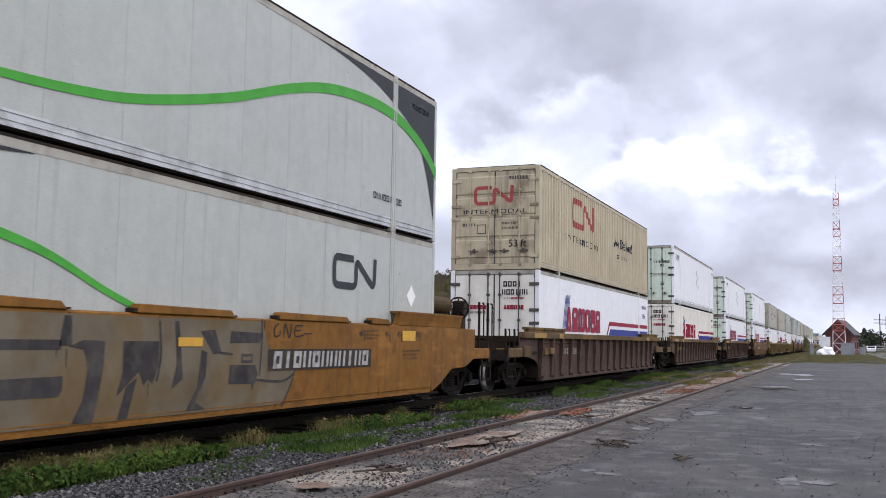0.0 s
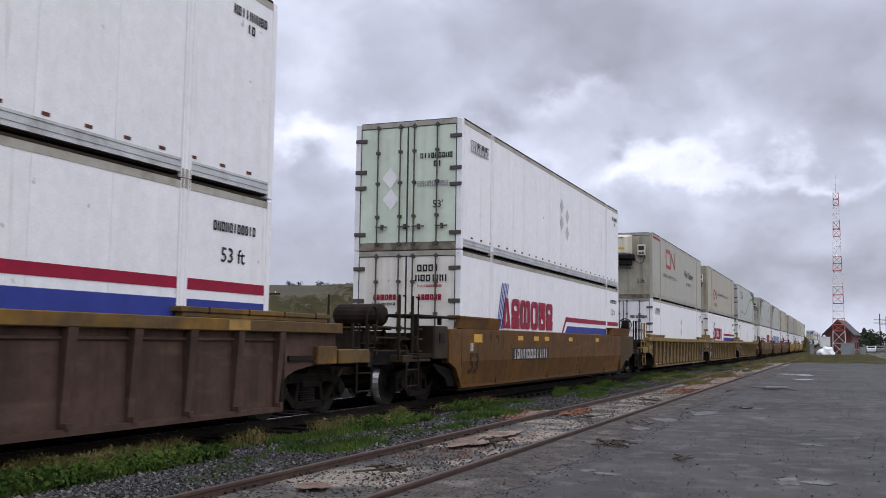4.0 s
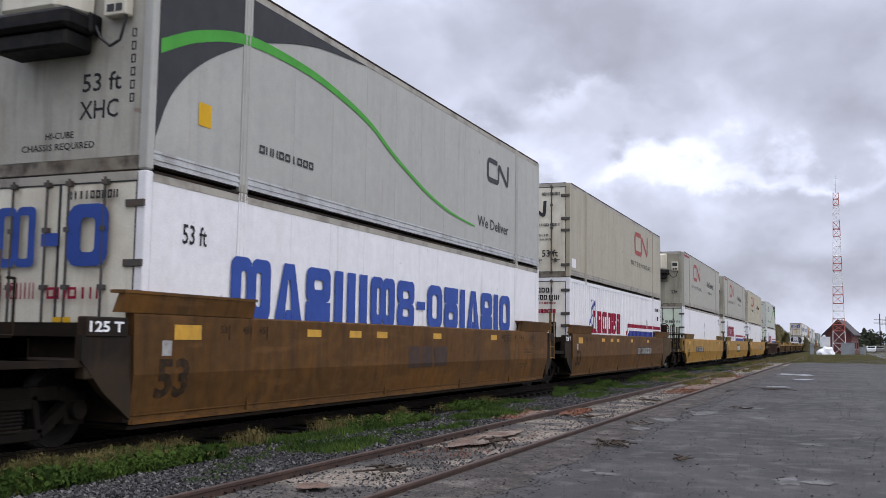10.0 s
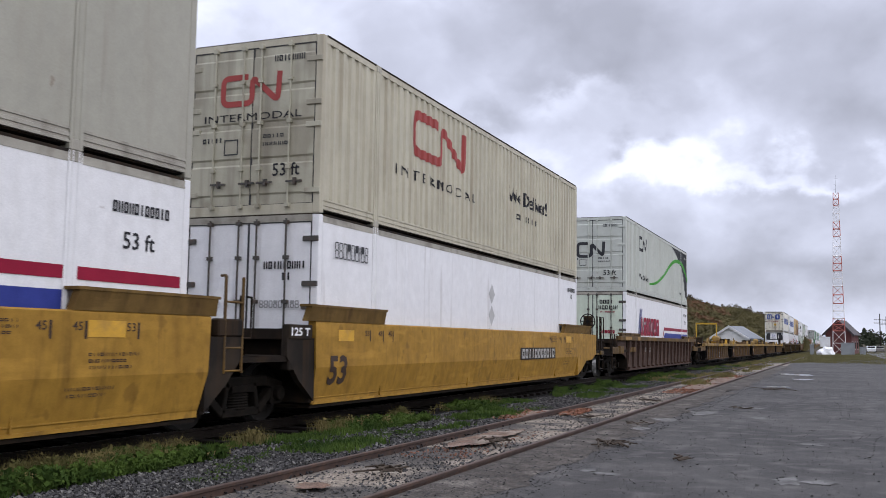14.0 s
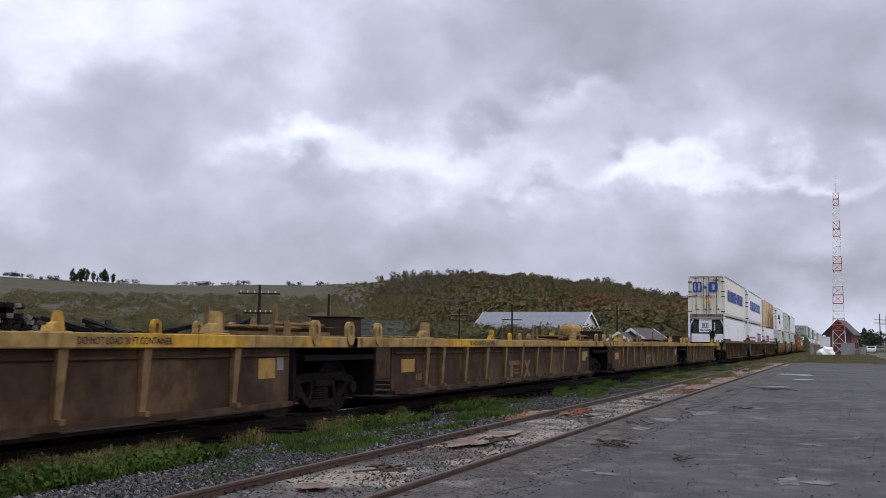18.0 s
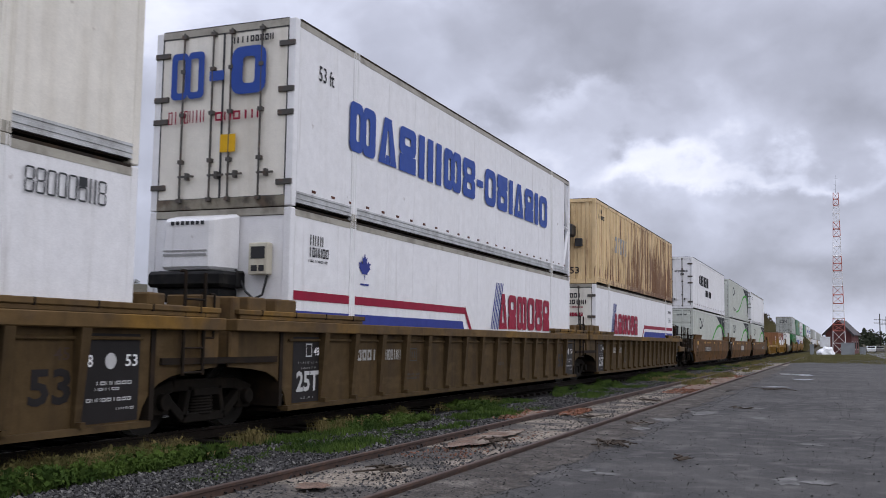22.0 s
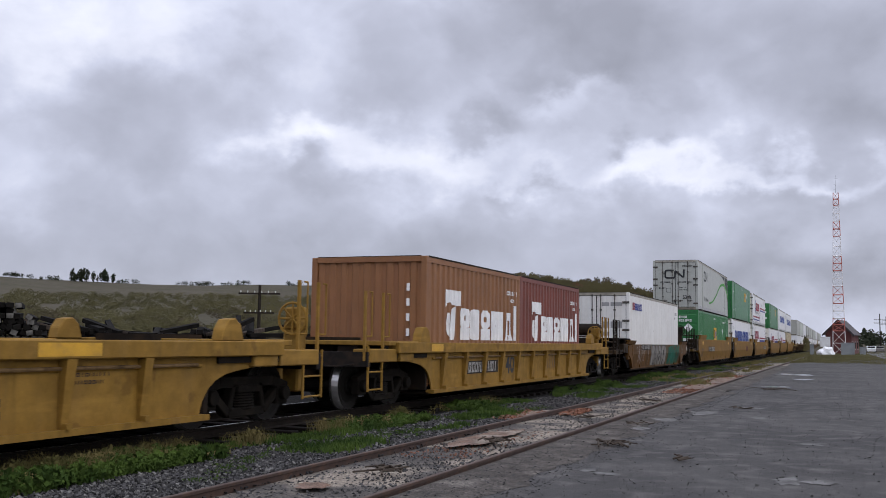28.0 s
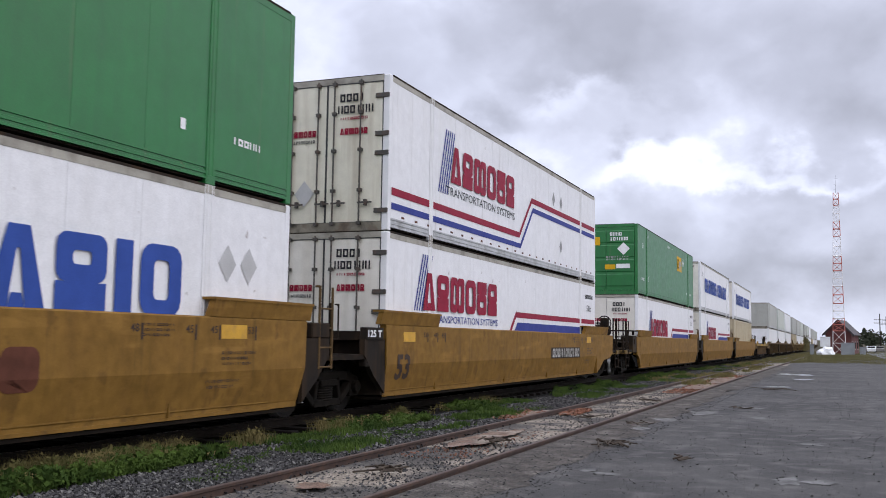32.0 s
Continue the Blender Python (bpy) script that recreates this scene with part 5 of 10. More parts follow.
FOLD = 0.98          # the smooth sills lean inwards below this height
def well_car(style, paint, ya, yb, couple_front, couple_rear, label, marks=(), length_class="53", drop=0.0):
    """A well wagon with its trucks centred at ya and yb."""
    root = thing("well_wagon", label, "railway wagon", "well wagons of the train")
    y0, y1 = ya + 1.43, yb - 1.43
    LEAN["sill"] = 0.04 if paint == "paint_orange" else 0.2065
    key = (style, round(y1 - y0, 2), couple_front, couple_rear, drop, LEAN["sill"])
    if style == "smooth":
        top, cx = 1.68, 1.46

        def skin(sgn):
            bm = bmesh.new()
            x = 1.46 - (FOLD - 0.52) * LEAN["sill"]
            prof = [(x - 0.010, 0.42), (x - 0.008, 0.50), (x, 0.52), (1.46, FOLD), (1.46, 1.66 - drop), (1.44, 1.68 - drop), (1.33, 1.68 - drop), (1.33, 0.42)]
            n = len(prof)
            rings = []
            for k, y in enumerate((y0 - 0.10, y0, y1 - 0.66, y1 - 0.66 if couple_rear else y1 + 0.10)):
                rings.append([bm.verts.new((sgn * x, y if k in (1, 2) or z > 1.2 else y + (0.10 if k == 0 else 0.0 if couple_rear else -0.10) * (1.2 - z) / 0.78, z)) for x, z in prof])
            for p, q in zip(rings, rings[1:]):
                for i in range(n):
                    bm.faces.new((p[i], p[(i + 1) % n], q[(i + 1) % n], q[i]))
            bm.faces.new(rings[0])
            bm.faces.new(list(reversed(rings[-1])))
            bmesh.ops.remove_doubles(bm, verts=bm.verts, dist=0.0005)
            return bm
        for s in (1, -1):
            wall = part("side_sill", cached(("skin", key, s), lambda: skin(s)), paint, root)
            if couple_rear:
                def wing():
                    bm = bmesh.new()
                    prism(bm, [(y1 - 0.662, 0.42), (y1 - 0.2, 0.56), (y1 + 0.40, 0.84), (y1 + 1.15, 0.86), (y1 + 1.72, 1.03), (y1 + 1.76, 1.66 - drop), (y1 - 0.662, 1.68 - drop)], *sorted((s * 1.35, s * 1.457)))
                    return bm
                part("end_wing", cached(("wing", key, s), wing, 0.008), "paint_brown" if paint == "paint_rust" and not drop else paint, root)
            for a, b in (((y0 - 0.35, y0 + 2.3), (y1 - 2.3, y1 + (0.85 if couple_rear else 0.2))) if not drop else ((y0 - 0.9, y0 + 0.45), (y1 - 0.37, y1 + 1.38))):
                def guide():
                    bm = bmesh.new()
                    u = sorted((s * 1.36, s * 1.46))
                    h = 0.18 if not drop else 0.08
                    prism(bm, [(a, 1.68 - drop), (b, 1.68 - drop), (b - 0.02, 1.72 + h - drop), (a + 0.05, 1.73 + h - drop)], *u)
                    for w in bm.verts:
                        if w.co.z > 1.70 - drop:
                            w.co.x += s * 0.045
                    block(bm, s * 1.30, s * 1.512, a + 0.02, b + 0.02, 1.715 + h - drop, 1.75 + h - drop)
                    return bm
                part("guide", cached(("guide", key, s, round(a, 2)), guide), "paint_guide" if paint == "paint_yellow" else paint, root)
        if paint == "paint_orange":
            for a, b in ((5.05, 5.98), (7.05, 8.98), (10.06, 12.2), (13.0, 13.75)):
                def lip():
                    bm = bmesh.new()
                    prism(bm, [(a, 1.68), (b, 1.68), (b - 0.10, 1.765), (a + 0.06, 1.785)], 1.335, 1.485)
                    return bm
                rail = part("guide", cached(("midguide", a), lip, 0.008), paint, root)
                part("guide_end", cached(("midend", a), lambda: solid((1.36, 1.475, a - 0.07, a - 0.002, 1.685, 1.735), (1.37, 1.47, b + 0.002, b + 0.05, 1.682, 1.705))), "plate_dirty", rail)
            for k, y in enumerate((6.02, 7.46, 8.67, 9.70)):
                part("seam", cached(("seam", k), lambda: solid((1.455, 1.4625, y - 0.008, y + 0.008, 0.99, 1.655))), "plate_dirty", root)
        def wedge(y, s):
            bm = bmesh.new()
            prism(bm, [(y, 0.48), (y, 1.42 - drop), (y + s * 0.80, 1.42 - drop), (y + s * 0.80, 1.15 - drop), (y + s * 0.45, 0.80)], 1.33, 1.425)
            return bm
        if not couple_front:
            part("end_wedge", cached(("wedge", key, 0), lambda: wedge(y0 - 0.06, -1)), "plate_dirty", root, "dark dirty sloping end plate")
        if not couple_rear:
            part("end_wedge", cached(("wedge", key, 1), lambda: wedge(y1 + 0.06, 1)), "plate_dirty", root, "dark dirty sloping end plate")
        if couple_front:
            for s in (1, -1):
                def fore():
                    bm = bmesh.new()
                    prism(bm, [(y0 - 0.095, 0.44), (y0 - 0.40, 0.83), (y0 - 0.80, 0.97), (y0 - 0.80, 1.64 - drop), (y0 - 0.102, 1.665 - drop)], *sorted((s * 1.35, s * 1.457)))
                    return bm
                part("front_wing", cached(("fore", key, s), fore, 0.008), paint, root)
                part("end_box", cached(("endbox", drop, s), lambda: solid((*sorted((s * 0.95, s * 1.432)), -1.55, -0.815, 1.04, 1.70 - drop)), 0.025), "gear_rust" if paint != "paint_yellow" else "gear_yellow", root, "scuffed steel box at the wagon's end").location = (0, y0, 0)
                part("skid_wedge", cached(("shade_fill", s), lambda: shade_wedge_mesh(s)), "black_pit", root, "black fill for the shaded gap under the end").location = (0, y0, 0)
            part("latch_plate", cached("latch", lambda: solid((1.436, 1.452, -1.30, -1.02, 1.36, 1.56), (1.452, 1.458, -1.26, -1.06, 1.40, 1.52))), "plate_dirty", root).location = (0, y0, -drop)
            part("top_shelf", cached(("shelf", drop), lambda: solid((0.30, 1.40, -2.30, -0.30, 1.865 - drop, 1.905 - drop), (1.30, 1.38, -2.28, -2.20, 1.2, 1.862 - drop), (1.30, 1.38, -1.10, -1.04, 1.722 - drop, 1.862 - drop)), 0.008), "dark_frame", root, "thin dark shelf over the end").location = (0, y0, 0)
            for z in (1.22, 1.45, 1.64):
                def pipe():
                    bm = bmesh.new()
                    tube(bm, (1.30, -4.0, z), (1.30, -1.86, z - 0.02), 0.022, 6)
                    for y in (-3.9, -2.9):
                        block(bm, 1.24, 1.33, y - 0.03, y + 0.03, z - 0.06, z + 0.03)
                    return bm
                part("pipe", cached(("endpipe", z), pipe), "gear_rust", root).location = (0, y0 + 0.0, -drop * 0.6)
        part("end_post", cached(("epost", key), lambda: solid((1.30, 1.44, y0 - 0.82, y0 - 0.16, 1.40 - drop * 0.8, 1.62 - drop), (1.28, 1.42, y0 - 0.80, y0 - 0.30, 0.95 - drop * 0.5, 1.39 - drop * 0.8)), 0.015), "plate_dirty" if not couple_front else paint, root, "dark end post")
        if not couple_rear:
            part("rear_post", cached(("rpost", key), lambda: solid((1.30, 1.44, y1 + 0.30, y1 + 0.85, 1.425 - drop, 1.66 - drop)), 0.02), "plate_dirty", root, "dark end post")
        part("lower_ledge", cached(("ledge", key), lambda: solid((1.34, 1.462 - 0.46 * LEAN["sill"], y0 + 0.05, y1 - 0.70, 0.415, 0.455))), paint, root)
        part("weld_line", cached(("weld", key), lambda: solid((1.34, 1.467 - 0.46 * LEAN["sill"], y0 + 0.05, y1 - 0.75, 0.515, 0.53), *[(1.36, 1.46 - 0.34 * LEAN["sill"], y0 + (y1 - y0) * k, y0 + (y1 - y0) * k + 0.02, 0.45, 0.66) for k in (0.14, 0.40, 0.62, 0.82)])), paint, root)
    else:
        low = style == "low"
        ct, cb = (1.45, 1.28) if low else (1.66, 1.50)
        if style == "forty":
            ct, cb = 1.37, 1.17
        px = 1.36

        ef, er = 1.72 if couple_front else 1.38, 1.68 if couple_rear else 1.38
        n_mid = yb - ya > 17          # the three longer wells in the middle
        if low:
            y0, y1 = ya + 1.94, yb - 1.58
            ef = er = 1.93

        def web(sgn):
            bm = bmesh.new()
            if style != "low":
                arch = [(-0.12, 0.40), (-0.05, 0.60), (0.06, 0.75), (0.22, 0.86), (0.45, 0.94), (0.80, 0.99), (1.2, 1.02)]
                o = [(y1 + u, v) for u, v in arch] + [(y1 + er, 1.03), (y1 + er, cb), (y0 - ef, cb), (y0 - ef, 1.03)] + [(y0 - u, v) for u, v in reversed(arch)]
            else:
                o = [(y0, 0.46), (y1, 0.46), (y1, cb), (y0, cb)]
            a, b = sorted((sgn * (px - 0.03), sgn * px))
            prism(bm, o, a, b)
            return bm
        for s in (1, -1):
            part("side_web", cached(("web", key, s), lambda: web(s)), "panel_drab" if low else paint, root)
            chord = "chord_yellow" if low else {"paint_brown": "paint_brown_worn", "paint_maroon": "paint_brown_worn", "paint_tan": "paint_tan_worn"}.get(paint, paint)
            part("top_chord", cached(("chord", key, s), lambda: solid((s * (px - 0.06), s * (px + 0.13), y0 - ef, y1 + er, cb, ct)), 0.012), chord, root)
            part("bottom_sill", cached(("bsill", key, s), lambda: solid((s * (px - 0.08), s * (px + 0.09), y0, y1, 0.38 + 0.06 * low, 0.45 + 0.06 * low))), "panel_drab" if low else paint, root)
            if s == 1:
                pitch = 1.02 if length_class == "53" else 1.28
                k = 17 if style == "ribbed" else 16 if length_class == "53" else round((y1 - y0 - 0.6) / pitch)
                first, gap = {"ribbed": (0.06, 1.025), "forty": (0.60, 1.22)}.get(style, (0.55, (y1 - y0 - 1.1) / (k - 1)))
                if style == "forty":
                    k = 10
                if low:
                    first, gap, k = (1.50, 1.317, 10) if n_mid else (0.54, 1.305, 9)
                rib_paint = "rib_tan" if low else paint
                zf = 0.46 + 0.05 * low

                def rib():
                    bm = bmesh.new()
                    foot, head = [], []
                    for u, d in ((-1, 0), (1, 0), (1, 1), (-1, 1)):
                        foot.append(bm.verts.new((px + 0.045 * d - 0.002, u * 0.048, zf + 0.02)))
                        head.append(bm.verts.new((px + (0.095 if low else 0.125) * d - 0.002, u * 0.072, cb)))
                    bm.faces.new(foot)
                    bm.faces.new(list(reversed(head)))
                    for q in range(4):
                        bm.faces.new((foot[q], head[q], head[(q + 1) % 4], foot[(q + 1) % 4]))
                    bmesh.ops.recalc_face_normals(bm, faces=bm.faces)
                    block(bm, px, px + 0.12, -0.04, 0.04, zf - 0.01, zf + 0.05)
                    return bm
                for i in range(k):
                    if style == "ribbed" and (i == 0 and not couple_front or i == k - 1 and not couple_rear):
                        continue
                    r = part("rib", cached(("rib", style, length_class), rib), rib_paint, root)
                    r.location = (0, y0 + first + i * gap + (0.5 if low and n_mid and i > 0 else 0.0) * (-1 if i < 9 else 0), 0)
                part("web_lip", cached(("lip", key), lambda: solid((px - 0.005, px + 0.035, y0 + 0.1, y1 - 0.1, cb - 0.13, cb - 0.09)), 0.01), "panel_drab" if low else paint, root)
            if s == 1 and paint == "paint_maroon":
                part("valve_box", cached("valvebox", lambda: solid((px, px + 0.14, 0.50, 0.86, 1.08, 1.25), (px, px + 0.06, 0.22, 0.50, 1.06, 1.23)), 0.01), "rib_tan", root, "small tan steel box between the ribs")
            if style == "ribbed":
                for a, b in ((y0 - 1.25, y0 + 2.35), (y1 - 2.35, y1 + 1.25)):
                    part("guide", cached(("rguide", key, s, round(a, 2)), lambda: solid((s * 1.32, s * 1.44, a, b, ct, ct + 0.06), (s * 1.28, s * 1.46, a - 0.05, b + 0.05, ct + 0.06, ct + 0.13)), 0.01), chord, root)
                    part("guide_gap", cached(("rgap", key, s, round(a, 2)), lambda: solid(*[(s * 1.31, s * 1.468, a + 0.5 + q * 0.9, a + 0.52 + q * 0.9, ct + 0.05, ct + 0.132) for q in range(4)])), "dark_frame", root)
            if low:
                for y in [ya + u for u in ((0.07, 1.10) if not couple_front else (1.10,))] + [yb + u for u in ((-1.05,) if not couple_rear else (-1.05, -0.1))]:
                    part("joint_plate", cached(("jplate", s), lambda: joint_plate_mesh(s)), chord, root).location = (0, y, 0)
                for y in (ya + (3.44 if n_mid else 2.48), yb - (3.44 if n_mid else 2.48)):
                    part("corner_guide", cached(("fork", s), lambda: fork_guide_mesh(s), 0.008), chord, root).location = (0, y, 0)
        if low:
            part("joint_box", cached("jbox", lambda: solid((0.55, 1.25, 0.42, 0.94, 1.40, 1.77), (0.50, 1.30, 0.38, 0.98, 1.77, 1.80), (-1.2, 0.5, 0.45, 0.90, 1.40, 1.62)), 0.015), "gear_rust", root, "rusty box over the joint").location = (0, ya, 0)
            part("cover_plate", cached("jcover", lambda: solid((0.85, 1.40, 1.75, 2.35, 1.452, 1.485), (0.85, 1.40, 2.42, 3.05, 1.452, 1.48)), 0.008), "rib_tan", root).location = (0, ya, 0)
        if style == "forty":
            for s in (1, -1):
                for a in (y0 - 0.7, y1 + 0.2):
                    def horn():
                        bm = bmesh.new()
                        prism(bm, [(a, ct), (a + 0.5, ct), (a + 0.42, ct + 0.22), (a + 0.30, ct + 0.30), (a + 0.14, ct + 0.28), (a + 0.04, ct + 0.16)], *sorted((s * 1.28, s * 1.46)))
                        return bm
                    part("corner_guide", cached(("horn", key, s, round(a, 2)), horn, 0.015), paint, root)
            def run():
                bm = bmesh.new()
                tube(bm, (px + 0.03, y0 + 0.2, cb - 0.10), (px + 0.03, y1 - 0.2, cb - 0.10), 0.022, 8)
                return bm
            part("pipe", cached(("fpipe", key), run), "rib_tan", root)
            part("deck_plate", cached(("dplate", key), lambda: solid((-1.35, 1.42, y1 + 0.7, y1 + 2.0, ct - 0.06, ct + 0.02), (-1.35, 1.42, y0 - 2.0, y0 - 0.7, ct - 0.06, ct + 0.02)), 0.01), paint, root)
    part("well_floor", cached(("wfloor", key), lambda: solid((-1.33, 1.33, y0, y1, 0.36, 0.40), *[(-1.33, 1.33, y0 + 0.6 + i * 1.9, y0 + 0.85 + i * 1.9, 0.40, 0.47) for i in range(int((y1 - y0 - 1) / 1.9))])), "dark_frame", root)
    gear = {"low": "rib_tan", "ribbed": {"paint_brown": "paint_brown_worn", "paint_maroon": "paint_brown_worn", "paint_tan": "paint_tan_worn"}.get(paint, paint), "smooth": {"paint_rust": "gear_rust", "paint_yellow": "gear_yellow", "paint_sand": "gear_yellow"}.get(paint, paint)}.get(style, paint)
    lean = style == "ribbed" and couple_front and couple_rear
    short = lean or paint in ("paint_brown", "paint_maroon")
    # On low wells the end gear is blackened, painting in the recess's shade.
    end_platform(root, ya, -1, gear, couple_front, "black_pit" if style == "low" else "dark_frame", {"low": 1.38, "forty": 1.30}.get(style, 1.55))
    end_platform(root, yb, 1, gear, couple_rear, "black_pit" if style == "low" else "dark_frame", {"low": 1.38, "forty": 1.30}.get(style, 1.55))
    truck(root, ya, "far down" in label)
    if couple_rear:
        truck(root, yb, "far down" in label)
    if style == "ribbed":
        if not couple_rear:
            part("end_housing", cached("house1", lambda: solid((0.85, 1.385, yb - 1.48, yb - 1.16, 1.62, 1.93), (0.95, 1.365, yb - 1.16, yb - 0.48, 1.62, 1.80), (0.85, 1.385, yb - 0.48, yb - 0.05, 1.10, 1.95)), 0.02), gear, root, "end casting beside the joint")
        if not couple_front:
            part("end_housing", cached("house2", lambda: solid((0.85, 1.385, ya + 0.06, ya + 0.26, 1.10, 1.96), (0.85, 1.395, ya + 0.44, ya + 0.88, 1.60, 1.97), (0.85, 1.30, ya + 0.88, ya + 1.13, 1.60, 1.70), (0.85, 1.395, ya + 1.13, ya + 1.70, 1.60, 1.97), (0.85, 1.34, ya + 0.26, ya + 0.44, 1.50, 1.68)), 0.02), gear, root, "end casting with an open slot")
    iron = {"paint_yellow_old": "paint_yellow_old", "paint_tan": "paint_tan_worn"}.get(paint, "dark_frame")
    if style != "low":
        if couple_front and style == "smooth":
            def drum():
                bm = bmesh.new()
                lathe(bm, [(-0.55, 0.02), (-0.52, 0.16), (-0.44, 0.22), (0.44, 0.22), (0.52, 0.16), (0.55, 0.02)], 0.0, 0.0, 0.0, 16)
                bmesh.ops.rotate(bm, verts=bm.verts, cent=(0, 0, 0), matrix=Matrix.Rotation(radians(90), 3, "X"))
                return bm
            part("equipment_housing", cached("equip", lambda: solid((-1.10, 0.50, -1.50, -0.35, 1.12, 1.58), (-1.14, 0.60, -1.54, -0.30, 1.60, 1.64), (0.50, 0.58, -1.45, -1.36, 1.12, 1.60), (0.50, 0.58, -0.60, -0.52, 1.12, 1.60), (0.50, 0.60, -1.5, -0.4, 1.30, 1.36)), 0.02), "dark_frame", root, "dark equipment housing over the end truck").location = (0, ya, 0)
            part("reservoir", cached("drumf", drum), "dark_frame", root, "brown air reservoir on the end housing").location = (0.20, ya - 0.90, 1.88)

            def hose():
                bm = bmesh.new()
                line = smooth_line([(-1.62, 1.4), (-1.66, 1.8), (-1.5, 2.02), (-1.3, 2.0), (-1.24, 1.75), (-1.3, 1.5)], 4)
                for (a, b), (c, d) in zip(line, line[1:]):
                    tube(bm, (0.72, a, b), (0.72, c, d), 0.022, 6)
                return bm
            part("hose", cached("hosef", hose), "black_iron", root, "looped dark brake hose").location = (0, ya, 0)
        if couple_front:
            part("ladder", cached("ladder1", lambda: ladder_mesh(-1.36, -0.82, 0.53, 1.30, 1.40, 3)), iron, root).location = (0, ya, 0)
            for y in (-1.62, -1.03) if style == "smooth" else (-1.42, -0.72):
                part("grab_post", cached(("gpost", y, short), lambda: hand_rail(y, 1.05, 1.72 if short else 2.24, 1.38)), iron, root).location = (0, ya, 0)
        else:
            part("ladder", cached("ladder2", lambda: ladder_mesh(-0.98, -0.58, 0.95, 2.22, 1.42, 4)), "paint_brown_worn" if style == "smooth" else iron, root).location = (0, ya, 0)
            part("grab_post", cached("gpost2", lambda: hand_rail(-0.52, 1.1, 1.98)), iron, root).location = (0, ya, 0)
        if couple_rear:
            if not lean:
                brake_wheel(root, yb + {"smooth": 1.02, "forty": 1.25}.get(style, 0.45) if paint != "paint_orange" else yb + 0.45, paint == "paint_orange", "paint_yellow_old" if style == "forty" else "gear_rust")
            if style == "smooth":
                part("end_frame", cached("rearbox", lambda: solid((-1.15, 0.62, 0.15, 1.30, 1.12, 1.62), (-1.2, 1.30, 0.20, 0.30, 1.40, 1.48), (-1.2, 1.30, 1.40, 1.48, 1.44, 1.50), (0.66, 0.80, 0.40, 0.52, 1.12, 1.70), (0.66, 0.80, 0.90, 1.02, 1.12, 1.62)), 0.025), "dark_frame", root, "dark frame over the end truck").location = (0, yb, 0)
            for y in (0.83, 1.40):
                part("grab_post", cached(("gpost3", y, lean), lambda: hand_rail(y, 1.05, 1.68 if lean else 2.28)), iron, root).location = (0, yb, 0)
            part("ladder", cached("ladder3", lambda: ladder_mesh(0.93, 1.48, 0.52, 1.25, 1.40, 3)), iron, root).location = (0, yb, 0)
    else:
        part("deck_gear", cached("lowgear", lambda: low_gear()), "rib_tan", root, "rusty lugs and pipes on the end deck").location = (0, ya, 0)
        if label.endswith("tank"):
            part("air_tank", cached("lowtank", lambda: low_tank()), "chord_yellow", root, "cream-yellow air tank on two brackets").location = (0, ya, 0)
        if couple_front:
            part("stanchion", cached("lowpost", lambda: hand_rail(-0.75, 1.3, 2.05, 1.0)), "rib_tan", root).location = (0, ya, 0)
        if couple_rear:
            brake_wheel(root, yb + 0.85)
    for f in marks:
        f(root)
    return root


def shade_wedge_mesh(s):
    """A wedge that blacks in the shaded gap on the slope under a wagon's end."""
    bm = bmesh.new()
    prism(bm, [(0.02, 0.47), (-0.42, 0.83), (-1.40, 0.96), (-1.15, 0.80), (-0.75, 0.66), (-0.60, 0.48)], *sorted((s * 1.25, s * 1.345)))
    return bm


def joint_plate_mesh(s):
    """An upright plate with rounded ends and an oval hole, standing on the chord's outer face."""
    bm = bmesh.new()
    k = 20
    x0, x1 = sorted((s * 1.44, s * 1.515))
    rings = []
    for x, rw, rh, straight in ((x0, 0.115, 0.115, 0.075), (x1, 0.115, 0.115, 0.075), (x1, 0.042, 0.060, 0.025), (x0, 0.042, 0.060, 0.025)):
        row = []
        for i in range(k):
            a = 2 * math.pi * i / k
            c, d = math.cos(a), math.sin(a)
            row.append(bm.verts.new((x, rw * c, 1.505 + rh * d + (straight if d > 0 else -straight) + (0.04 if rw < 0.1 else 0))))
        rings.append(row)
    for p, q in zip(rings, rings[1:] + rings[:1]):
        for i in range(k):
            bm.faces.new((p[i], p[(i + 1) % k], q[(i + 1) % k], q[i]))
    return bm


def fork_guide_mesh(s):
    """A forked horn that tapers upwards, with a gusset behind it."""
    bm = bmesh.new()
    a, b = sorted((s * 1.24, s * 1.40))
    prism(bm, [(-0.14, 1.45), (0.16, 1.45), (0.11, 1.72), (0.05, 1.76), (0.02, 1.60), (-0.05, 1.58), (-0.10, 1.50)], a, b)
    prism(bm, [(-0.20, 1.45), (-0.145, 1.45), (-0.145, 1.56)], a + 0.02, b - 0.02)
    block(bm, a - 0.03, b + 0.05, -0.30, 0.24, 1.448, 1.47)
    return bm


def low_tank():
    bm = bmesh.new()
    lathe(bm, [(-0.25, 0.02), (-0.23, 0.16), (-0.15, 0.24), (0.95, 0.24), (1.03, 0.16), (1.05, 0.02)], 0.0, 0.0, 0.0, 18)
    bmesh.ops.rotate(bm, verts=bm.verts, cent=(0, 0, 0), matrix=Matrix.Rotation(radians(90), 3, "Z"))
    bmesh.ops.translate(bm, verts=bm.verts, vec=(0.35, -0.35, 1.80))
    for y in (-0.42, 0.52):
        prism(bm, [(y, 1.40), (y + 0.16, 1.40), (y + 0.12, 1.86), (y + 0.04, 1.90), (y - 0.02, 1.70)], 0.56, 0.62)
        block(bm, 0.05, 0.60, y + 0.02, y + 0.10, 1.42, 1.60)
    return bm


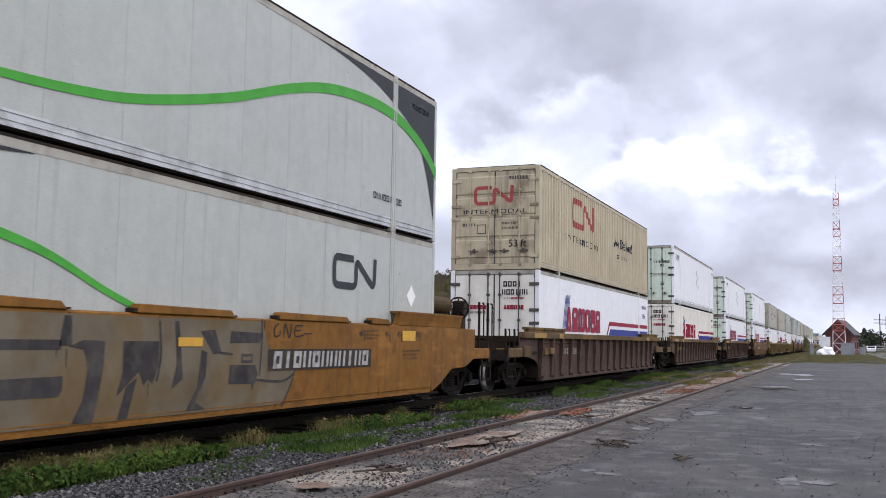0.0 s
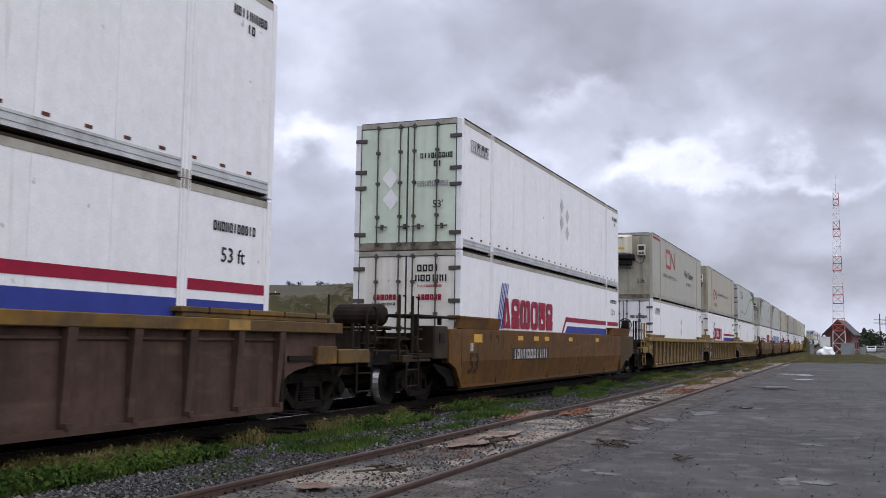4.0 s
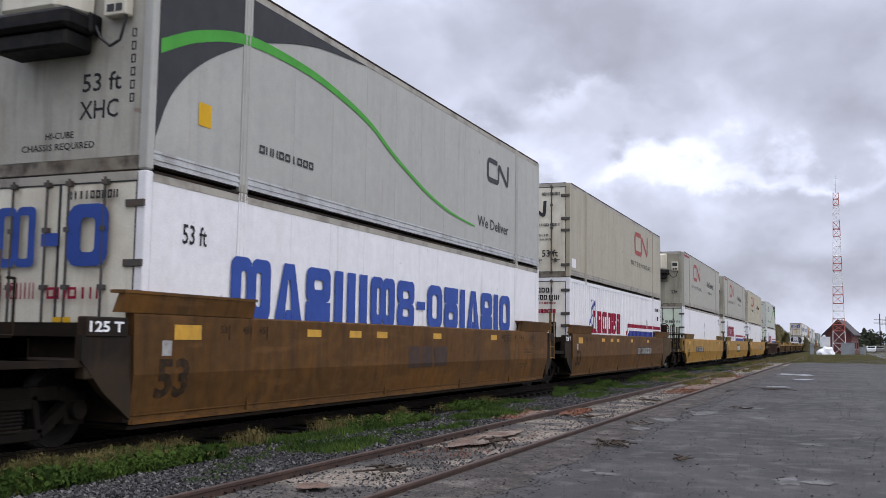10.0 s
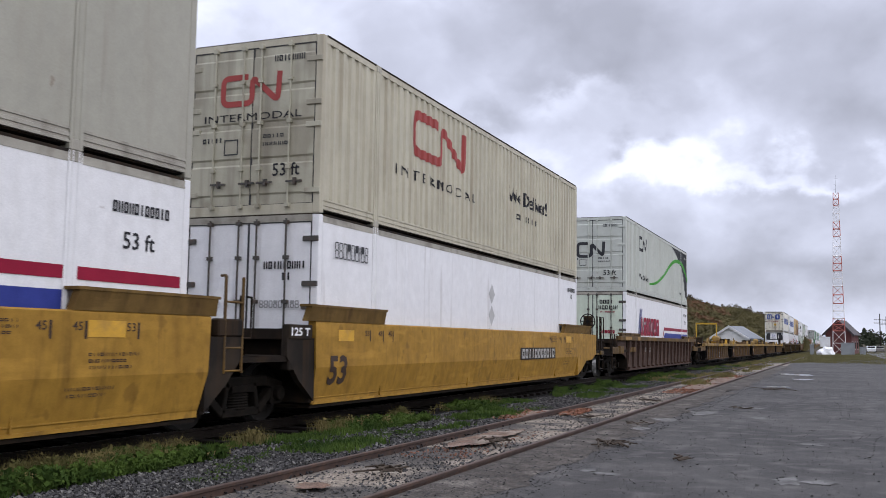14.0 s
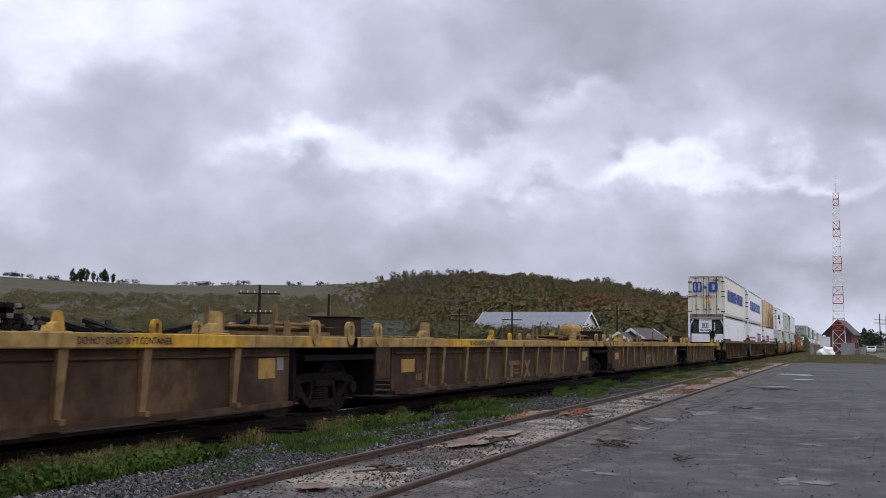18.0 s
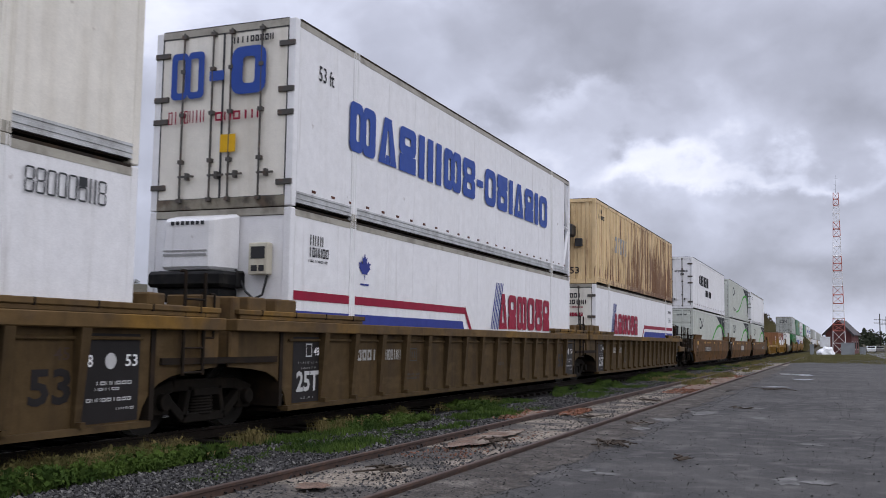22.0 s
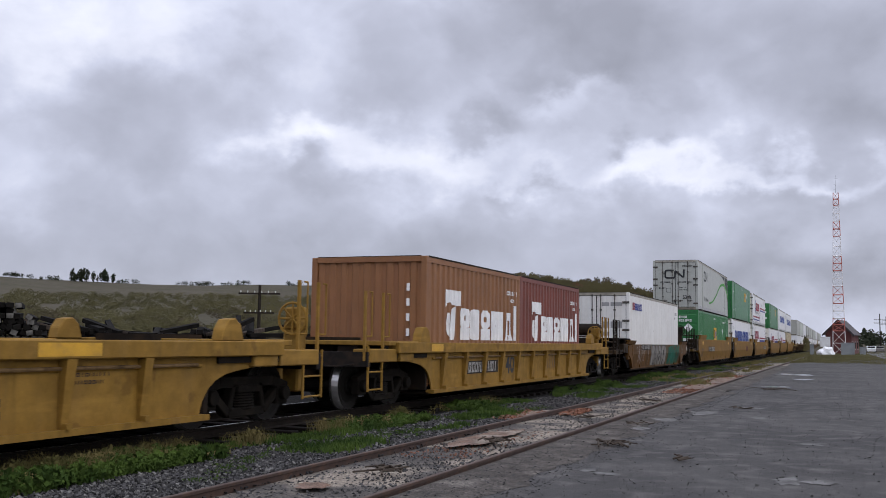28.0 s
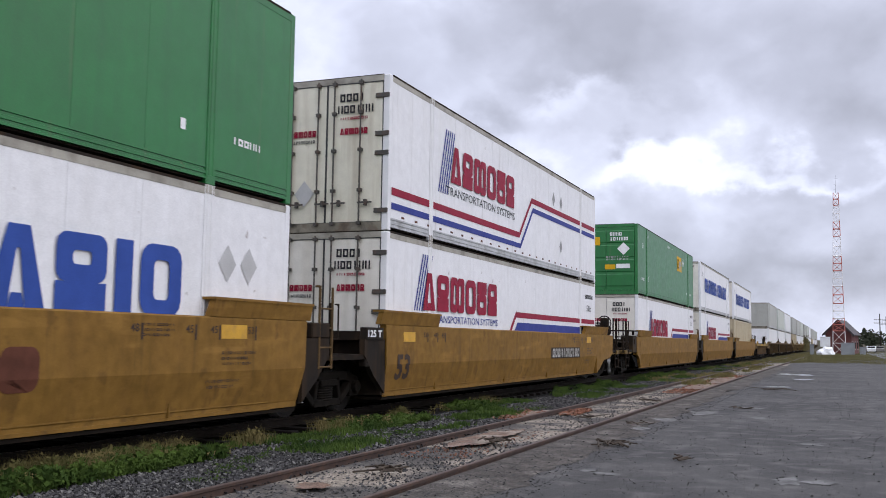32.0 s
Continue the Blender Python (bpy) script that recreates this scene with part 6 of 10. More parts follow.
def low_gear():
    bm = bmesh.new()
    block(bm, -1.2, 1.2, -1.15, 1.15, 1.40, 1.47)
    block(bm, -1.1, 1.1, -0.4, 0.1, 1.47, 1.52)
    for x, y, h in ((0.9, -0.9, 0.22), (0.5, -0.7, 0.16), (1.0, 0.75, 0.24), (-0.8, -0.6, 0.42), (-0.75, -0.3, 0.36), (0.7, 0.3, 0.14), (-0.9, 0.9, 0.3), (-0.2, 0.5, 0.5)):
        prism(bm, [(y - 0.07, 1.46), (y + 0.07, 1.46), (y + 0.04, 1.46 + h), (y - 0.02, 1.46 + h * 1.1), (y - 0.05, 1.46 + h * 0.7)], x - 0.03, x + 0.03)
    for x in (0.8, -0.55, 0.35):
        tube(bm, (x, -1.15, 1.56 + 0.1 * x), (x, 1.15, 1.54 + 0.1 * x), 0.035, 6)
    tube(bm, (-1.1, 0.4, 1.62), (1.1, 0.45, 1.60), 0.03, 6)
    return bm


# ---- marks on wagons
def plate(u0, v0, u1, v1, chars, x=1.46, seed=1):
    """Dark plate with a row of pale bars where the running number stands."""
    def f(r):
        mark("number_plate", rect(u0, v0, u1, v1), "ink_plate", r, "side", x, lift=0.012, key=("plate", u0, v0, u1, v1, x))
        mark("number_mark", bars(chars, u0 + 0.1, v0 + 0.03, u1 - 0.1, v1 - 0.03, 0.26, seed, 0.12), "ink_worn", r, "side", x, lift=0.016, key=("plbars", u0, v0, u1, v1, chars, seed, x))
    return f


def decal(name, polys, ink, x=1.46, lift=0.005, label="", key=None):
    return lambda r: mark(name, polys, ink, r, "side", x, lift=lift, label=label, key=key)


def smooth_marks(seed, plate_at=3.05, big53=True, logo=None, rusty=False):
    m = []
    if big53:
        m.append(decal("lettering", words("53", 0.14, 0.72, 0.74, 0.42, 0.03), "ink_sooty" if rusty else "ink_umber", 1.462, 0.006, key="car53"))
    m.append(decal("yellow_patch", rect(0.42, 1.38, 0.95, 1.56), "yellow_mark", key="yp1"))
    if rusty:
        m.append(decal("label_plate", rect(0.20, 1.19, 0.38, 1.37) , "ink_worn", key="lpl"))
        for u in (3.55, 4.9, 5.9, 8.4, 11.8):
            m.append(decal("yellow_patch", rect(u, 1.44, u + 0.42, 1.55), "yellow_mark", key=("yp2", u)))
    else:
        m.append(decal("yellow_patch", rect(14.28, 1.40, 14.86, 1.58), "yellow_mark", key="yp3"))
    ink = "ink_sooty" if rusty else "ink_umber"
    for u, n in ((1.35, "53"), (1.85, "48"), (2.25, "45"), (12.55, "48"), (13.55, "45"), (14.05, "45"), (14.88, "53")):
        m.append(decal("stencil", rect(u + 0.18, 1.38, u + 0.215, 1.57) + words(n, u, 1.47, u + 0.15, 0.09), ink, key=("tick", u, n)))
    m.append(decal("stencil", bars(14, 14.3, 1.20, 15.1, 1.235, 0.3, 3) + bars(10, 14.3, 1.13, 14.9, 1.165, 0.3, 4) + bars(12, 14.3, 1.06, 15.0, 1.095, 0.3, 5) + bars(9, 12.75, 1.54, 13.35, 1.57, 0.3, 6) + bars(10, 12.75, 1.48, 13.35, 1.51, 0.3, 7) + bars(8, 12.75, 1.42, 13.25, 1.45, 0.3, 8), ink, key="stsm"))
    m.append(decal("stencil", bars(12, 14.0, 0.84, 14.75, 0.875, 0.3, 9) + bars(9, 14.0, 0.77, 14.6, 0.805, 0.3, 10), ink, 1.42, 0.03, key="stsm2"))
    if plate_at is not None:
        m.append(plate(plate_at, 0.96, plate_at + 3.2, 1.26, 11, seed=seed))
    if logo is not None:
        if logo < 6.9:
            m.append(decal("emblem_plate", rect(logo - 0.02, 0.84, logo + 2.56, 1.41), "ink_umber", key=("lp", logo)))
            m.append(decal("logo", slabs("hhb", logo + 0.2, 0.95, logo + 2.35, 1.31, 0.4), "ink_silver", lift=0.009, key=("lg", logo)))
        else:
            m.append(decal("logo", slabs("hhb", logo + 0.2, 0.90, logo + 2.2, 1.30, 0.4), "ink_umber", lift=0.006, key=("lg", logo)))
    m.append(decal("lettering", words("125 T", -0.98, 1.46, -0.45, 0.11, 0.03), "ink_white", 1.44, 0.006, key="t125"))
    return m


def ribbed_marks(seed, plate_at=3.0, black=""):
    m = [] if plate_at is None else [decal("number_mark", bars(4, plate_at, 1.06, plate_at + 0.75, 1.24, 0.26, seed) + bars(6, plate_at + 1.1, 1.06, plate_at + 1.75, 1.24, 0.26, seed + 1), "ink_worn", 1.36, key=("rb", plate_at, seed))]
    m += [decal("stencil", bars(12, 4.02, 0.76, 4.72, 0.795, 0.3, 3) + bars(12, 4.02, 0.69, 4.70, 0.725, 0.3, 4) + ring(4.26, 1.02, 4.58, 1.26, 0.02) + rect(4.34, 1.08, 4.38, 1.20) + rect(4.46, 1.08, 4.50, 1.20) + bars(6, 9.2, 0.85, 9.8, 0.92, 0.3, 5), "ink_charcoal", 1.36, key="rsten")]
    if not black:
        m += [decal("ochre_patch", rect(a, 1.515, b, 1.645), "ochre_mark", 1.49, key=("ochre", a)) for a, b in ((-1.05, 0.05), (1.38, 1.80), (14.9, 15.4))]
    if "f" in black:
        m += [decal("black_panel", rect(0.05, 0.47, 0.93, 1.44), "ink_soot", 1.36, 0.004, key="bp1"), decal("stencil", ring(0.42, 1.14, 0.60, 1.34, 0.02) + bars(6, 0.2, 1.04, 0.8, 1.07, 0.3, 11) + bars(5, 0.3, 0.96, 0.75, 0.99, 0.3, 12) + bars(4, 0.3, 0.52, 0.7, 0.55, 0.3, 13), "ink_silver", 1.36, 0.009, key="bp4"), decal("lettering", words("48", 0.66, 1.16, 0.82, 0.12), "ink_white", 1.36, 0.009, key="t48"), decal("lettering", words("25T", 0.16, 0.64, 0.82, 0.28, 0.03), "ink_silver", 1.36, 0.009, key="t25")]
    if "r" in black:
        m += [decal("black_panel", rect(15.20, 0.47, 16.22, 1.44), "ink_soot", 1.36, 0.004, key="bp2"), decal("lettering", words("53", 15.98, 1.08, 16.18, 0.13) + words("48", 15.30, 1.08, 15.46, 0.13), "ink_white", 1.36, 0.009, key="bp5"), decal("stencil", bars(7, 15.5, 0.88, 16.1, 0.92, 0.3, 6) + bars(6, 15.5, 0.82, 15.9, 0.85, 0.3, 7) + bars(9, 15.38, 0.70, 16.1, 0.74, 0.3, 8) + bars(5, 15.85, 0.60, 16.15, 0.63, 0.3, 9) + disc(15.74, 1.14, 0.09), "ink_silver", 1.36, 0.009, key="bp3"),
              decal("lettering", words("53", 14.58, 0.72, 15.16, 0.34, 0.03), "ink_soot", 1.36, 0.006, key="r53"), decal("lettering", words("45", 14.90, 1.16, 15.12, 0.13), "ink_umber", 1.36, 0.006, key="r45")]
    if "x" in black:
        if "f" in black:
            m += [decal("oxide_patch", rect(0.10, 0.455, 2.36, 0.60), "ink_oxide_faded", 1.36, 0.006, key="oxf"), decal("stencil", bars(5, 1.1, 0.51, 1.6, 0.54, 0.3, 17), "ink_white", 1.36, 0.010, key="oxfs")]
        if "r" in black:
            m += [decal("oxide_patch", rect(14.40, 0.455, 16.20, 0.64), "ink_oxide_faded", 1.36, 0.006, key="oxr"), decal("stencil", bars(5, 14.75, 0.56, 15.15, 0.59, 0.3, 18) + bars(5, 15.5, 0.54, 15.95, 0.57, 0.3, 19) + bars(6, 15.5, 0.49, 15.95, 0.52, 0.3, 20), "ink_white", 1.36, 0.010, key="oxrs")]
        for u in ((0.28, 0.90) if "f" in black else ()) + ((15.60, 16.32) if "r" in black else ()):
            m.append(decal("white_strap", [[(u, 1.52), (u + 0.05, 1.52), (u + 0.07, 1.64), (u + 0.02, 1.64)]], "ink_white", 1.49, key=("strap", u)))
            m.append(decal("white_strap", rect(u + 0.10, 1.70, u + 0.15, 1.79), "ink_white", 1.48, key=("strap2", u)))
    return m


def graffiti(polys_by_ink):
    return [decal("graffiti_field", polys, ink, 1.462, lift, "spray-painted graffiti") for polys, ink, lift in polys_by_ink]




def stroke(pts, w, smooth=4):
    """One sprayed line of even width along a soft curve."""
    line = smooth_line(pts, smooth)
    out = []
    for (a, b), (c, d) in zip(line, line[1:]):
        nn = Vector((-(d - b), c - a))
        if nn.length > 1e-5:
            nn = nn.normalized() * w / 2
            out.append([(a + nn.x, b + nn.y), (c + nn.x, d + nn.y), (c - nn.x, d - nn.y), (a - nn.x, b - nn.y)])
    return out


def dome(u0, u1, v0, v1, lean=0.0):
    """Outline of a fat rounded letter that swells at the top."""
    w = u1 - u0
    return [(u0 + 0.10 * w, v0), (u0 + 0.02 * w, v0 + 0.45 * (v1 - v0)), (u0, v0 + 0.75 * (v1 - v0)), (u0 + 0.18 * w, v1 - 0.03), (u0 + 0.5 * w + lean, v1), (u0 + 0.85 * w + lean, v1 - 0.06),
            (u1, v0 + 0.72 * (v1 - v0)), (u1 - 0.04 * w, v0 + 0.48 * (v1 - v0)), (u1 - 0.02 * w, v0 + 0.2 * (v1 - v0)), (u1 - 0.08 * w, v0)]


def runs_down(seed, spots, w=0.012):
    """Thin paint runs that hang from sprayed lines."""
    rng = random.Random(seed)
    out = []
    for u, v in spots:
        h = 0.06 + rng.random() * 0.14
        out.append([(u - w / 2, v), (u + w / 2, v), (u + w * 0.3, v - h), (u - w * 0.3, v - h)])
    return out


def tag_line(u0, u1, v0, v1, n, w, seed):
    """A quick handwritten line: loops and hooks of uneven height in single strokes."""
    rng = random.Random(seed)
    out = []
    u = u0
    for i in range(n):
        du = (u1 - u0) / n * (0.6 + 0.8 * rng.random())
        top = v1 - rng.random() * 0.12 * (v1 - v0)
        low = v0 + rng.random() ** 2 * 0.7 * (v1 - v0)
        kind = rng.randrange(4)
        if kind == 0:
            pts = [(u, top - 0.1), (u + 0.25 * du, top), (u + 0.5 * du, top - 0.12), (u + 0.62 * du, (top + low) / 2), (u + 0.55 * du, low)]
        elif kind == 1:
            pts = [(u + 0.1 * du, top), (u, (top + low) / 2), (u + 0.25 * du, low + 0.03), (u + 0.55 * du, low + 0.1), (u + 0.6 * du, low + 0.3)]
        elif kind == 2:
            pts = [(u, low), (u + 0.2 * du, top), (u + 0.45 * du, top - 0.06), (u + 0.5 * du, low + 0.25), (u + 0.8 * du, low + 0.12)]
        else:
            pts = [(u + 0.7 * du, top), (u + 0.3 * du, top - 0.02), (u + 0.15 * du, (top + low) / 2 + 0.05), (u + 0.5 * du, (top + low) / 2 - 0.02), (u + 0.4 * du, low)]
        out += stroke(pts, w)
        u += du
    return out


# ---------------------------------------------------------------- the train
VAN_DOOR = [face("hazard_placard", diamond(-0.42, 1.62, 0.40, 0.48), "ink_white", "vdp1", -0.002), face("hazard_placard", diamond(-0.40, 1.14, 0.40, 0.48), "ink_white", "vdp2", -0.002), face("name_mark", slabs("eeololile", 0.24, 1.40, 0.98, 1.52, 0.22), "ink_grey", "vdn", -0.002), face("lettering", words("53'", 0.62, 0.92, 0.86, 0.16), "ink_charcoal", "vd53", -0.002)]
W_VAN = ("box_white", "smooth", "doors_mint", "white smooth-sided 53 foot van container with mint green doors")
V_WHITE = ("box_white", "smooth", "doors", "white smooth-sided 53 foot van container with white doors")
GREEN_END = [face("badge", rect(-0.85, 2.02, -0.25, 2.36), "ink_gold", "em7", -0.012), face("number_mark", bars(4, 0.15, 2.40, 0.66, 2.54, 0.3, 100) + bars(6, 0.15, 2.20, 0.92, 2.34, 0.3, 101), "ink_white", "em8", -0.012), face("hazard_placard", diamond(0.72, 1.86, 0.52, 0.52), "ink_white", "em9", -0.015), face("caution_plate", rect(-0.05, 1.02, 0.38, 1.22), "ink_gold", "em10", -0.012), face("caution_plate", rect(0.42, 1.06, 0.98, 1.24), "ink_white", "em11", -0.012),
             face("stencil", bars(9, 0.0, 1.50, 0.95, 1.56, 0.3, 90) + bars(9, 0.0, 1.40, 0.95, 1.46, 0.3, 91), "ink_silver", "em12", -0.012)]
SPEC = {
    "wave": ("box_silver", "smooth", "doors", "silver grey smooth container with green swoosh and charcoal corner", wave_livery() + mono_end()),
    "wave_doors": ("box_grey", "smooth", "doors", "grey smooth container with a green swoosh and charcoal corner", wave_livery() + mono_end()),
    "wave_corr": ("box_pale", "corr", "doors_ribbed", "pale grey corrugated container with a green swoosh and charcoal corner", wave_livery(True) + [face("logo", monogram(-0.65, 1.30, 0.50, 1.92, 0.12), "ink_charcoal", "monoec", -0.012)] + mono_end(site=False)[1:]),
    "wave_rev": ("box_grey", "smooth", "nose", "grey insulated container with green swoosh and a cooling unit", wave_reversed()),
    "wave_back": ("box_silver", "smooth", "doors", "silver grey smooth container with charcoal corner and green swoosh", wave_reversed()[:6] + [side("hazard_placard", diamond(15.0, 1.75, 0.42, 0.42), "ink_white", key="wbd")]),
    "tan_corr": ("box_beige", "corr", "doors_ribbed", "beige corrugated container with red monogram and black lettering", intermodal(True) + mono_end("ink_coral", False) + [face("lettering", words("INTERMODAL", -0.92, 1.56, 0.94, 0.12), "ink_black", "eint", -0.014)]),
    "tan_corr_pale": ("box_beige_pale", "corr", "doors_ribbed", "pale beige corrugated container, scuffed, with red monogram", intermodal(True) + mono_end("ink_coral", False) + [face("lettering", words("INTERMODAL", -0.92, 1.56, 0.94, 0.12), "ink_black", "eint", -0.014)]),
    "putty_nose": ("box_putty", "smooth", "nose", "putty grey insulated container with red monogram and cooling unit", intermodal() + [face("lettering", words("53ft", 0.62, 0.66, 0.95, 0.19), "ink_black", "n53", 0.02), side("lettering", words("53ft", 0.22, 0.55, 0.62, 0.17), "ink_grey", key="s53"), face("number_mark", bars(10, -0.4, 1.28, 0.45, 1.38, 0.25, 12), "ink_charcoal", "nid", 0.02), side("red_edge", rect(0.14, 2.655, 1.98, 2.757), "ink_red", key="rededge")]),
    "worldwide": ("box_putty_warm", "smooth", "nose", "khaki insulated container with red monogram and cooling unit", [side("logo", monogram(2.9, 0.93, 4.72, 1.58, 0.13), "ink_red", key="monoW", label="thick red monogram"), side("lettering", words("WORLDWIDE", 2.96, 0.50, 4.75, 0.20), "ink_black", key="ww"),
                  side("lettering", words("World-class freight forwarding services", 5.5, 1.30, 11.4, 0.20), "ink_black", key="wcff"), side("lettering", bars(18, 10.1, 0.88, 12.9, 1.0, 0.2, 14), "ink_grey", key="wsite"), side("patch_panel", rect(6.85, 1.72, 8.65, 2.74), "box_putty", key="wpatch"), side("emblem", ring(2.5, 1.7, 3.4, 2.6, 0.03), "ink_grey", key="wem")]),
    "tan_rev": ("box_putty_warm", "smooth", "doors_cream", "khaki smooth container with red monogram near its far end", intermodal(shift=6.55, slogan=False) + mono_end() + [side("patch_panel", rect(0.2, 0.3, 0.72, 0.58), "box_white", key="tpatch")]),
    "van_mint": W_VAN + (plain_van(four=True) + door_numbers(71) + VAN_DOOR,),
    "van_mint_bare": W_VAN + (plain_van(False, 8.1) + door_numbers(72) + VAN_DOOR,),
    "van_white": V_WHITE + (plain_van() + door_numbers(73) + VAN_DOOR,),
    "van_frame": ("box_white", "smooth", "frame", "white container with a cooling machine behind an open end frame", [side("hazard_placard", diamond(9.4, 2.0, 0.36, 0.5) + diamond(9.4, 1.5, 0.36, 0.5), "ink_steel", key="fd"), side("number_mark", bars(6, 0.75, 2.2, 1.3, 2.32, 0.3, 75) + bars(2, 0.9, 2.0, 1.1, 2.12, 0.3, 76), "ink_black", key="fid"), side("name_mark", slabs("eeoooliie", 14.43, 2.35, 15.62, 2.62, 0.14), "ink_charcoal", key="fname", label="row of dark block shapes")]),
    "red_smooth": ("box_white", "smooth", "doors_white", "white smooth container with red block name and red and blue stripes", red_name() + door_names()),
    "red_mint": ("box_white", "smooth", "doors_mint", "white smooth container with mint doors, red block name and stripes", red_name() + door_names("ink_red", 1.28)),
    "red_near": ("box_white", "smooth", "doors_white", "white smooth container with red block name near its front end", red_name(shift=-1.15, up=0.27) + door_names()),
    "red_corr": ("box_white", "corr", "doors_white", "white corrugated container with red block name and stripes", red_name(True, 0.1) + [upright_number(16.03), side("hazard_placard", diamond(12.7, 1.73, 0.40, 0.40), "ink_silver", True, "rcd")] + door_names()),
    "red_old": ("box_offwhite", "corr", "doors_white", "off-white corrugated container with red block name and stripes", red_name(True, 0.3) + [upright_number(16.03)] + door_names()),
    "red_rev_corr": ("box_chalk", "corr", "wavy", "white corrugated container with stripes leading to a red block name", red_name_reversed(True) + [upright_number(0.025), *[(lambda r, u=u: part("hazard_placard", cached(("holder", u), lambda: holder(u, 1.60)), "ink_silver", r, "grey diamond holder")) for u in (2.78, 3.32)], face("name_mark", slabs("ahbolh", -0.55, 2.35, 0.15, 2.53, 0.32), "ink_red", "rrv", 0.03), face("lettering", words("53", -0.44, 2.12, -0.18, 0.17), "ink_black", "rrv53", 0.03), face("hazard_placard", diamond(0.45, 1.62, 0.58, 0.66), "ink_silver", "rrd2", 0.03), face("number_mark", [f for k in range(9) for f in ring(1.00, 2.40 - k * 0.19, 1.085, 2.53 - k * 0.19, 0.024)], "ink_black", "rrn2", 0.03)]),
    "red_rev_nose": ("box_white", "smooth", "nose", "white insulated container with stripes leading to a red block name", red_name_reversed()),
    "blue": ("box_white", "smooth", "doors_cream", "white smooth container with a long blue block name", blue_name() + blue_end()),
    "blue_cream": ("box_offwhite", "smooth", "doors_cream", "cream smooth container with a long blue block name", blue_name() + blue_end()),
    "blue_old": ("box_white", "smooth", "doors_gap", "white smooth container with blue block name and scuffed doors", blue_name(tag="a") + blue_end()),
    "blue_frame": ("box_white", "smooth", "doors_white", "white insulated container with a long blue block name", blue_name(tag="a") + blue_end(-0.45) + [side("hazard_placard", diamond(14.6, 1.9, 0.4, 0.5) + diamond(15.1, 1.9, 0.4, 0.5), "ink_silver", key="bfd")]),
    "rusty": ("box_rusty", "corr", "wavy_nose", "cream corrugated container streaked with rust, with a cooling unit", [side("faded_badge", disc(4.0, 1.55, 0.62), "box_rusty", True, "tw1"), side("name_mark", bars(5, 2.9, 1.3, 5.2, 1.9, 0.34, 91, 0.2), "ink_grey", True, "tw2"), side("number_mark", bars(4, 0.5, 2.45, 1.2, 2.58, 0.3, 92) + bars(6, 0.4, 2.25, 1.3, 2.38, 0.3, 93), "ink_black", True, "tw3"), face("lettering", words("53", 0.40, 0.34, 0.72, 0.22), "ink_black", "tw4", 0.02), face("number_mark", bars(4, -0.55, 2.6, 0.1, 2.72, 0.3, 94) + bars(6, -0.55, 2.4, 0.1, 2.52, 0.3, 95), "ink_black", "tw5", -0.425)]),
    "script": ("box_white", "corr", "doors", "white ribbed container with black block names", [side("name_mark", slabs("oieeeio", 2.85, 1.46, 7.1, 2.06, 0.3), "ink_black", True, "sc1", "row of black block shapes"), side("name_mark", slabs("eheiohi", 5.45, 0.90, 8.3, 1.28, 0.3), "ink_black", True, "sc2"), side("reflector_row", [f for k in range(16) for f in rect(0.7 + k * 0.98, 0.24, 0.90 + k * 0.98, 0.31)], "ink_oxide_faded", key="scref"), face("name_mark", bars(7, -0.95, 2.12, -0.05, 2.26, 0.3, 97) + bars(7, -0.4, 1.96, 0.12, 2.06, 0.3, 98), "ink_black", "sc3", -0.002)] + door_numbers(96)),
    "green": ("box_green", "corr", "doors_ribbed", "green corrugated container with white stencils and a yellow badge", [side("badge", rect(7.35, 1.14, 8.85, 1.98), "ink_gold", key="em1", label="yellow square badge"), side("badge_mark", rect(7.5, 1.3, 7.95, 1.42) + rect(7.5, 1.50, 7.90, 1.62) + rect(7.5, 1.72, 7.95, 1.85), "ink_black", key="em2"),
              lambda r: mark("badge_mark", rect(8.05, 1.25, 8.2, 1.7) + rect(8.3, 1.25, 8.45, 1.75) + rect(8.5, 1.45, 8.72, 1.75), "ink_blue", r, "side", HALF, lift=0.008, key="em3"), side("hazard_placard", diamond(12.30, 1.81, 0.46, 0.46), "ink_white", key="em4"), side("stencil", bars(11, 7.3, 2.5, 8.95, 2.60, 0.3, 98) + bars(4, 12.6, 2.34, 12.98, 2.48, 0.26, 99) + bars(6, 13.1, 2.34, 13.75, 2.48, 0.26, 97) + bars(2, 14.40, 2.42, 14.58, 2.54, 0.3, 96), "ink_white", key="em5"),
              side("lettering", words("53", 0.92, 1.46, 1.26, 0.22), "ink_white", key="em6"), side("lettering", words("53", 14.98, 1.44, 15.26, 0.17), "ink_white", key="em6b"), *GREEN_END]),
    "green_up": ("box_green", "smooth", "doors_ribbed", "green smooth-sided container with a yellow badge near its far end", [side("badge", rect(10.33, 1.69, 11.85, 2.43), "ink_gold", key="eu1", label="yellow square badge"), side("badge_mark", rect(10.5, 1.8, 10.62, 2.3) + rect(10.64, 1.8, 10.9, 1.92) + rect(10.64, 2.0, 10.86, 2.1) + rect(10.64, 2.2, 10.9, 2.3), "ink_umber", key="eu2"),
